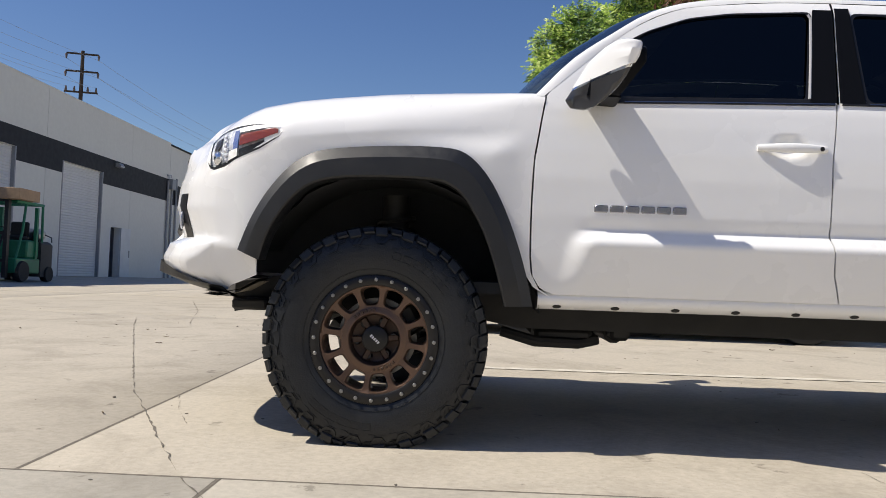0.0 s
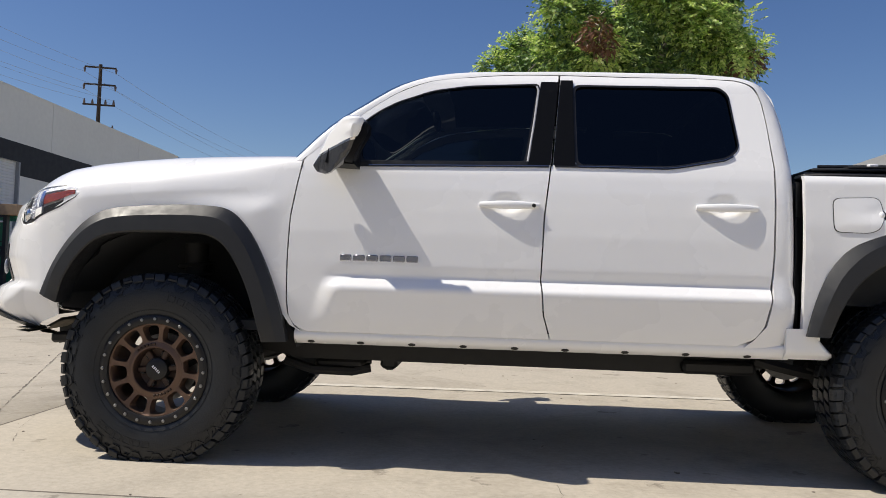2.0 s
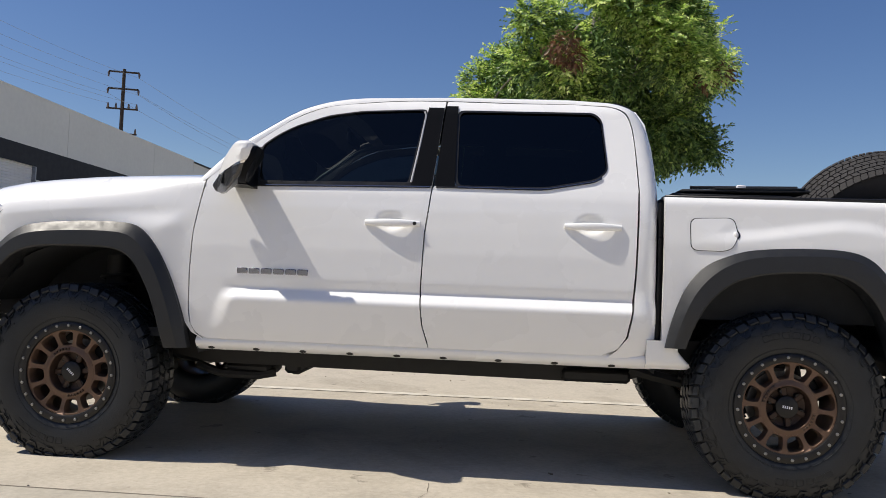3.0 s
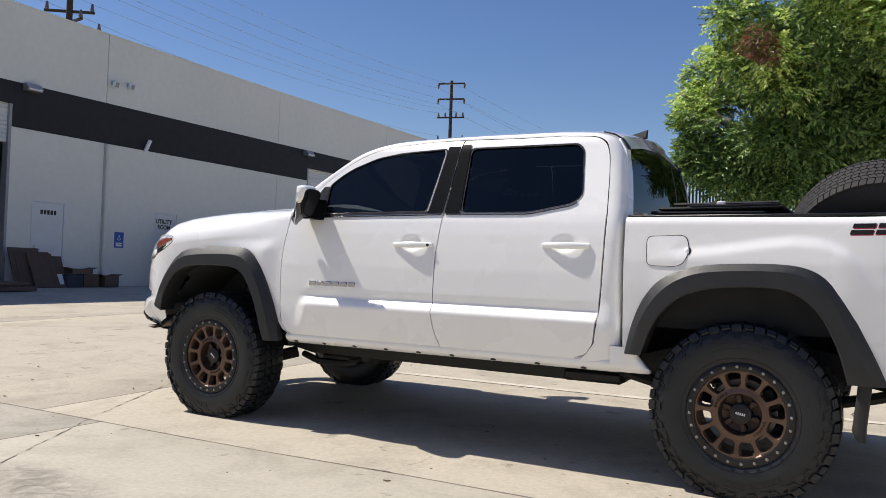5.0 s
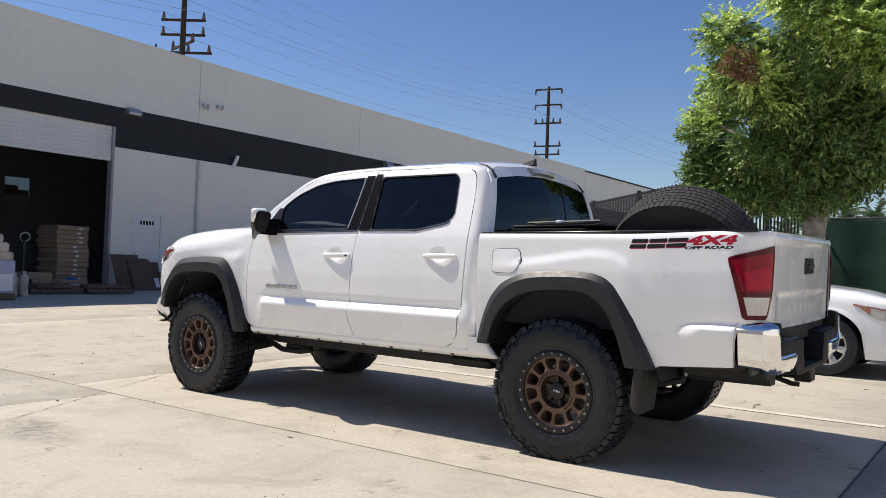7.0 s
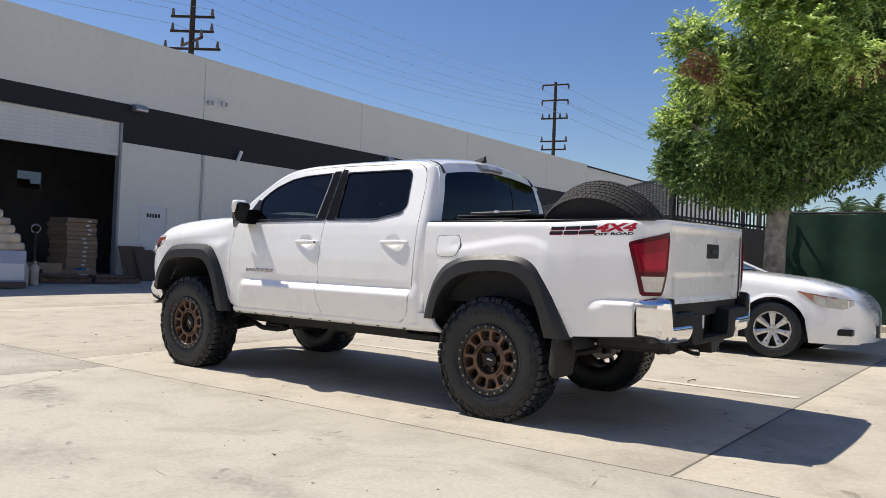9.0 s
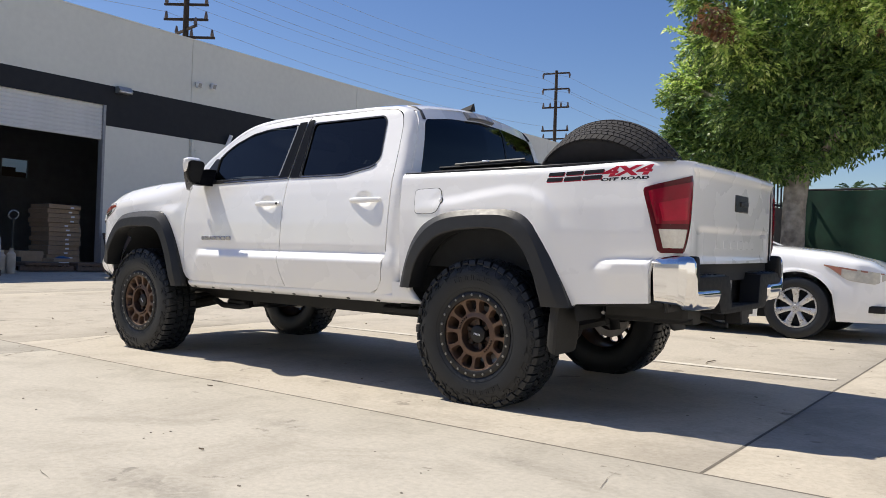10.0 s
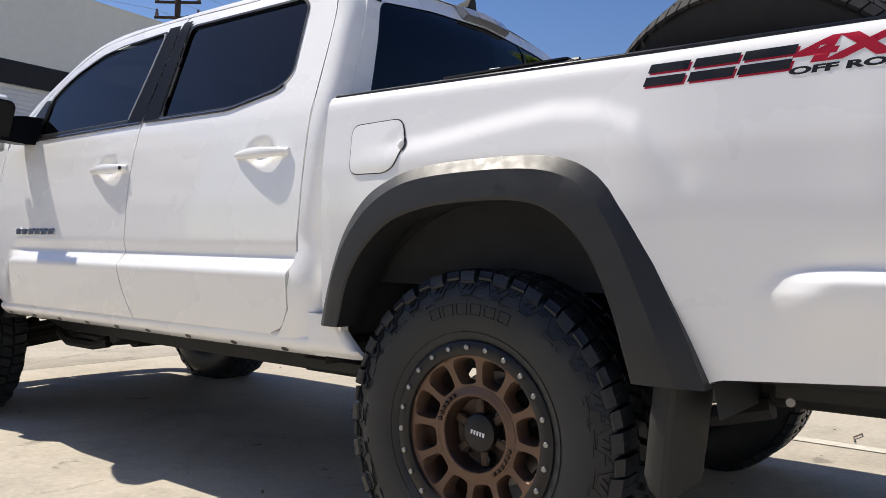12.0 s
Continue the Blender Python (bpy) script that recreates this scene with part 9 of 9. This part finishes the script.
carton("carton", "brown carton propped on the board bin", -13.2, 11.75, gz(-13.4, 11.9) + 1.282, 0.45, 0.5, 0.35, 15, False)
sd = thing("side_boards", "flattened boards stacked upright by the bin", "cardboard", pose(-13.42, 11.00, gz(-13.4, 11.1), 0, 0, 0))
for k in range(3):
    bm = bmesh.new()
    box(bm, -0.4, 0.4, 0.03 * k, 0.03 * k + 0.02, 0.002, 1.0 + 0.08 * k, 0.003, pose(0, 0, 0, -6, 0, 0))
    part("board", bm, CARD, sd)

# wrapped goods on a pallet, and a pallet truck
LILAC = mat("pale_lilac_wrap", (0.40, 0.42, 0.53), 0.35, grain=0.05, scale=6)
WRAP = mat("pale_wrapped_sacks", (0.52, 0.46, 0.37), 0.6, grain=0.12, scale=8, stain=0.7, stain_scale=4, tint=(0.22, 0.17, 0.12), rand=0.2)
goods = thing("wrapped_pallet", "pallet of pale sacks and a lilac-wrapped carton in the sun", "goods", pose(-11.75, 2.38, gz(-11.7, 2.6)))
bm = bmesh.new()
box(bm, -0.5, 0.5, -0.7, 0.62, 0.002, 0.13, 0.01)
part("pallet", bm, PALLETWOOD, goods)
bm = bmesh.new()
box(bm, -0.5, 0.5, -0.7, 0.60, 0.13, 0.80, 0.03, seg=2)
part("lilac_carton", bm, LILAC, goods)
bm = bmesh.new()
box(bm, 0.5, 0.505, -0.65, 0.55, 0.18, 0.52)
part("label", bm, PAPER, goods)
z = 0.80
for k, (w, hh) in enumerate(((1.26, 0.16), (1.16, 0.19), (1.04, 0.17), (0.94, 0.15), (0.78, 0.17), (0.5, 0.12))):
    bm = bmesh.new()
    box(bm, -0.48, 0.48, -0.68, -0.68 + w, z, z + hh + 0.01, 0.06, seg=3)
    part("sack", bm, WRAP, goods)
    z += hh
for k in range(3):
    t = thing("white_bottle", "white plastic canister beside the wrapped pallet", "canister", pose(-12.2 + 0.12 * k, 3.22 + 0.14 * k, gz(-12, 3.4)))
    bm = bmesh.new()
    tube(bm, [(0, 0, 0.002), (0, 0, 0.32 + 0.05 * k), (0, 0, 0.38 + 0.05 * k), (0, 0, 0.45 + 0.05 * k)], [0.09, 0.09, 0.04, 0.04], 12)
    part("body", bm, WRAP, t)
jack = thing("pallet_truck", "hand pallet truck with an upright looped handle", "pallet truck", pose(-13.3, 4.13, gz(-13.3, 4.13)))
bm = bmesh.new()
tube(bm, [(0, 0, 0.15), (0.05, -0.03, 0.7), (0.10, -0.05, 1.18)], 0.025, 8)
part("shaft", bm, BLACKMETAL, jack)
bm = bmesh.new()
tube(bm, [(0.10 + 0.02 * math.cos(a), -0.05 + 0.11 * math.sin(a), 1.26 + 0.10 * math.cos(a)) for a in [math.pi + 0.3 + (2 * math.pi - 0.6) * k / 14 for k in range(15)]], 0.016, 8)
part("handle", bm, STEEL, jack)
bm = bmesh.new()
box(bm, -0.1, 0.12, -0.16, 0.16, 0.06, 0.30, 0.02)
for y in (-0.2, 0.2):
    box(bm, -1.2, 0.0, y - 0.08, y + 0.08, 0.05, 0.10, 0.01)
lathe(bm, [(0.0, -0.05), (0.08, -0.05), (0.08, 0.05), (0.0, 0.05)], 14, Matrix.Translation((0.05, 0, 0.081)))
part("chassis", bm, BLACKMETAL, jack)

# forklift
fk = thing("forklift", "green forklift truck with a carton on its guard roof", "forklift", pose(-11.68, 18.15, gz(-11.3, 17.5)))
bm = bmesh.new()
rows = []
for y, z0, z1, w in ((0.0, 0.30, 1.02, 0.40), (-0.05, 0.18, 1.08, 0.48), (-0.30, 0.14, 1.10, 0.54), (-0.75, 0.14, 1.10, 0.54)):
    rows.append([Vector((x, y, z)) for x, z in ((-w, z0), (w, z0), (w, z1 - 0.08), (w - 0.08, z1), (-w + 0.08, z1), (-w, z1 - 0.08))])
vr = grid(bm, rows, close_v=True)
bm.faces.new(vr[0])
bm.faces.new(vr[-1])
part("counterweight", bm, mat("sooty_grey_iron", (0.045, 0.045, 0.045), 0.7, grain=0.3, scale=8), fk, "dark cast counterweight")
bm = bmesh.new()
box(bm, -0.52, 0.52, -1.90, -0.75, 0.22, 0.62, 0.03)
box(bm, -0.48, 0.48, -1.35, -0.75, 0.62, 1.10, 0.04)
part("body", bm, GREENLIFT, fk)
for x in (-0.48, 0.48):
    bm = bmesh.new()
    tube(bm, [(x, -0.62, 1.02), (x, -0.66, 2.05)], 0.035, 8)
    part("guard_leg", bm, GREENLIFT, fk)
    bm = bmesh.new()
    tube(bm, [(x, -1.85, 0.6), (x, -1.60, 1.3), (x, -1.48, 2.08)], 0.035, 8)
    part("guard_leg", bm, GREENLIFT, fk)
    bm = bmesh.new()
    box(bm, x - 0.04, x + 0.04, -0.98, -0.90, 0.55, 1.98)
    part("guard_post", bm, GREENLIFT, fk)
bm = bmesh.new()
for x in (-0.48, 0.48):
    box(bm, x - 0.035, x + 0.035, -1.95, -0.62, 2.03, 2.10, 0.01)
for k in range(7):
    y = -1.92 + 0.21 * k
    box(bm, -0.48, 0.48, y, y + 0.05, 2.04, 2.09)
part("guard_roof", bm, GREENLIFT, fk)
bm = bmesh.new()
tube(bm, [(-0.40, -0.38, 1.29), (-0.36, -0.38, 1.29), (0.34, -0.38, 1.29), (0.42, -0.38, 1.29)], [0.08, 0.165, 0.165, 0.08], 16)
tank = part("gas_cylinder", bm, GASWHITE, fk, "dull metal gas cylinder")
bm = bmesh.new()
for x in (-0.2, 0.18):
    lathe(bm, [(0.168, -0.02), (0.175, 0), (0.168, 0.02)], 18, Matrix.Translation((x, -0.38, 1.29)) @ Matrix.Rotation(radians(90), 4, "Z"))
box(bm, -0.3, 0.3, -0.46, -0.30, 1.10, 1.15)
tube(bm, [(0.42, -0.38, 1.29), (0.52, -0.2, 1.22), (0.45, -0.05, 1.10)], 0.015, 6)
part("strap", bm, BLACKMETAL, tank)
bm = bmesh.new()
box(bm, -0.25, 0.25, -1.3, -0.85, 1.10, 1.22, 0.04)
box(bm, -0.25, 0.25, -0.92, -0.82, 1.2, 1.60, 0.04)
part("seat", bm, VINYL, fk)
bm = bmesh.new()
tube(bm, [(0.0, -1.78, 0.9), (0.0, -1.62, 1.28)], 0.025, 8)
lathe(bm, [(0.14, -0.012), (0.16, 0), (0.14, 0.012), (0.13, 0)], 18, Matrix.Translation((0, -1.60, 1.32)) @ Matrix.Rotation(radians(-40), 4, "X") @ Matrix.Rotation(radians(90), 4, "X"))
part("steering_wheel", bm, BLACKMETAL, fk)
bm = bmesh.new()
for x in (-0.32, 0.32):
    box(bm, x - 0.05, x + 0.05, -2.10, -1.98, 0.10, 2.10)
for z_ in (0.5, 1.2, 2.05):
    box(bm, -0.32, 0.32, -2.08, -2.02, z_, z_ + 0.08)
part("mast", bm, BLACKMETAL, fk)
for y, r in ((-0.35, 0.21), (-1.62, 0.27)):
    for s in (-1, 1):
        bm = bmesh.new()
        lathe(bm, [(0.0, -0.08), (r * 0.5, -0.08), (r * 0.95, -0.09), (r, -0.05), (r, 0.05), (r * 0.95, 0.09), (r * 0.5, 0.08), (0, 0.08)], 24, Matrix.Translation((s * 0.50, y, r + 0.002)) @ Matrix.Rotation(radians(90), 4, "Z"))
        part("tyre", bm, RUBBER, fk)
carton("carton", "brown carton lying on the forklift's guard roof", -11.25, 16.42, gz(-11.3, 17.5) + 2.103, 0.55, 1.05, 0.28, 3, False)
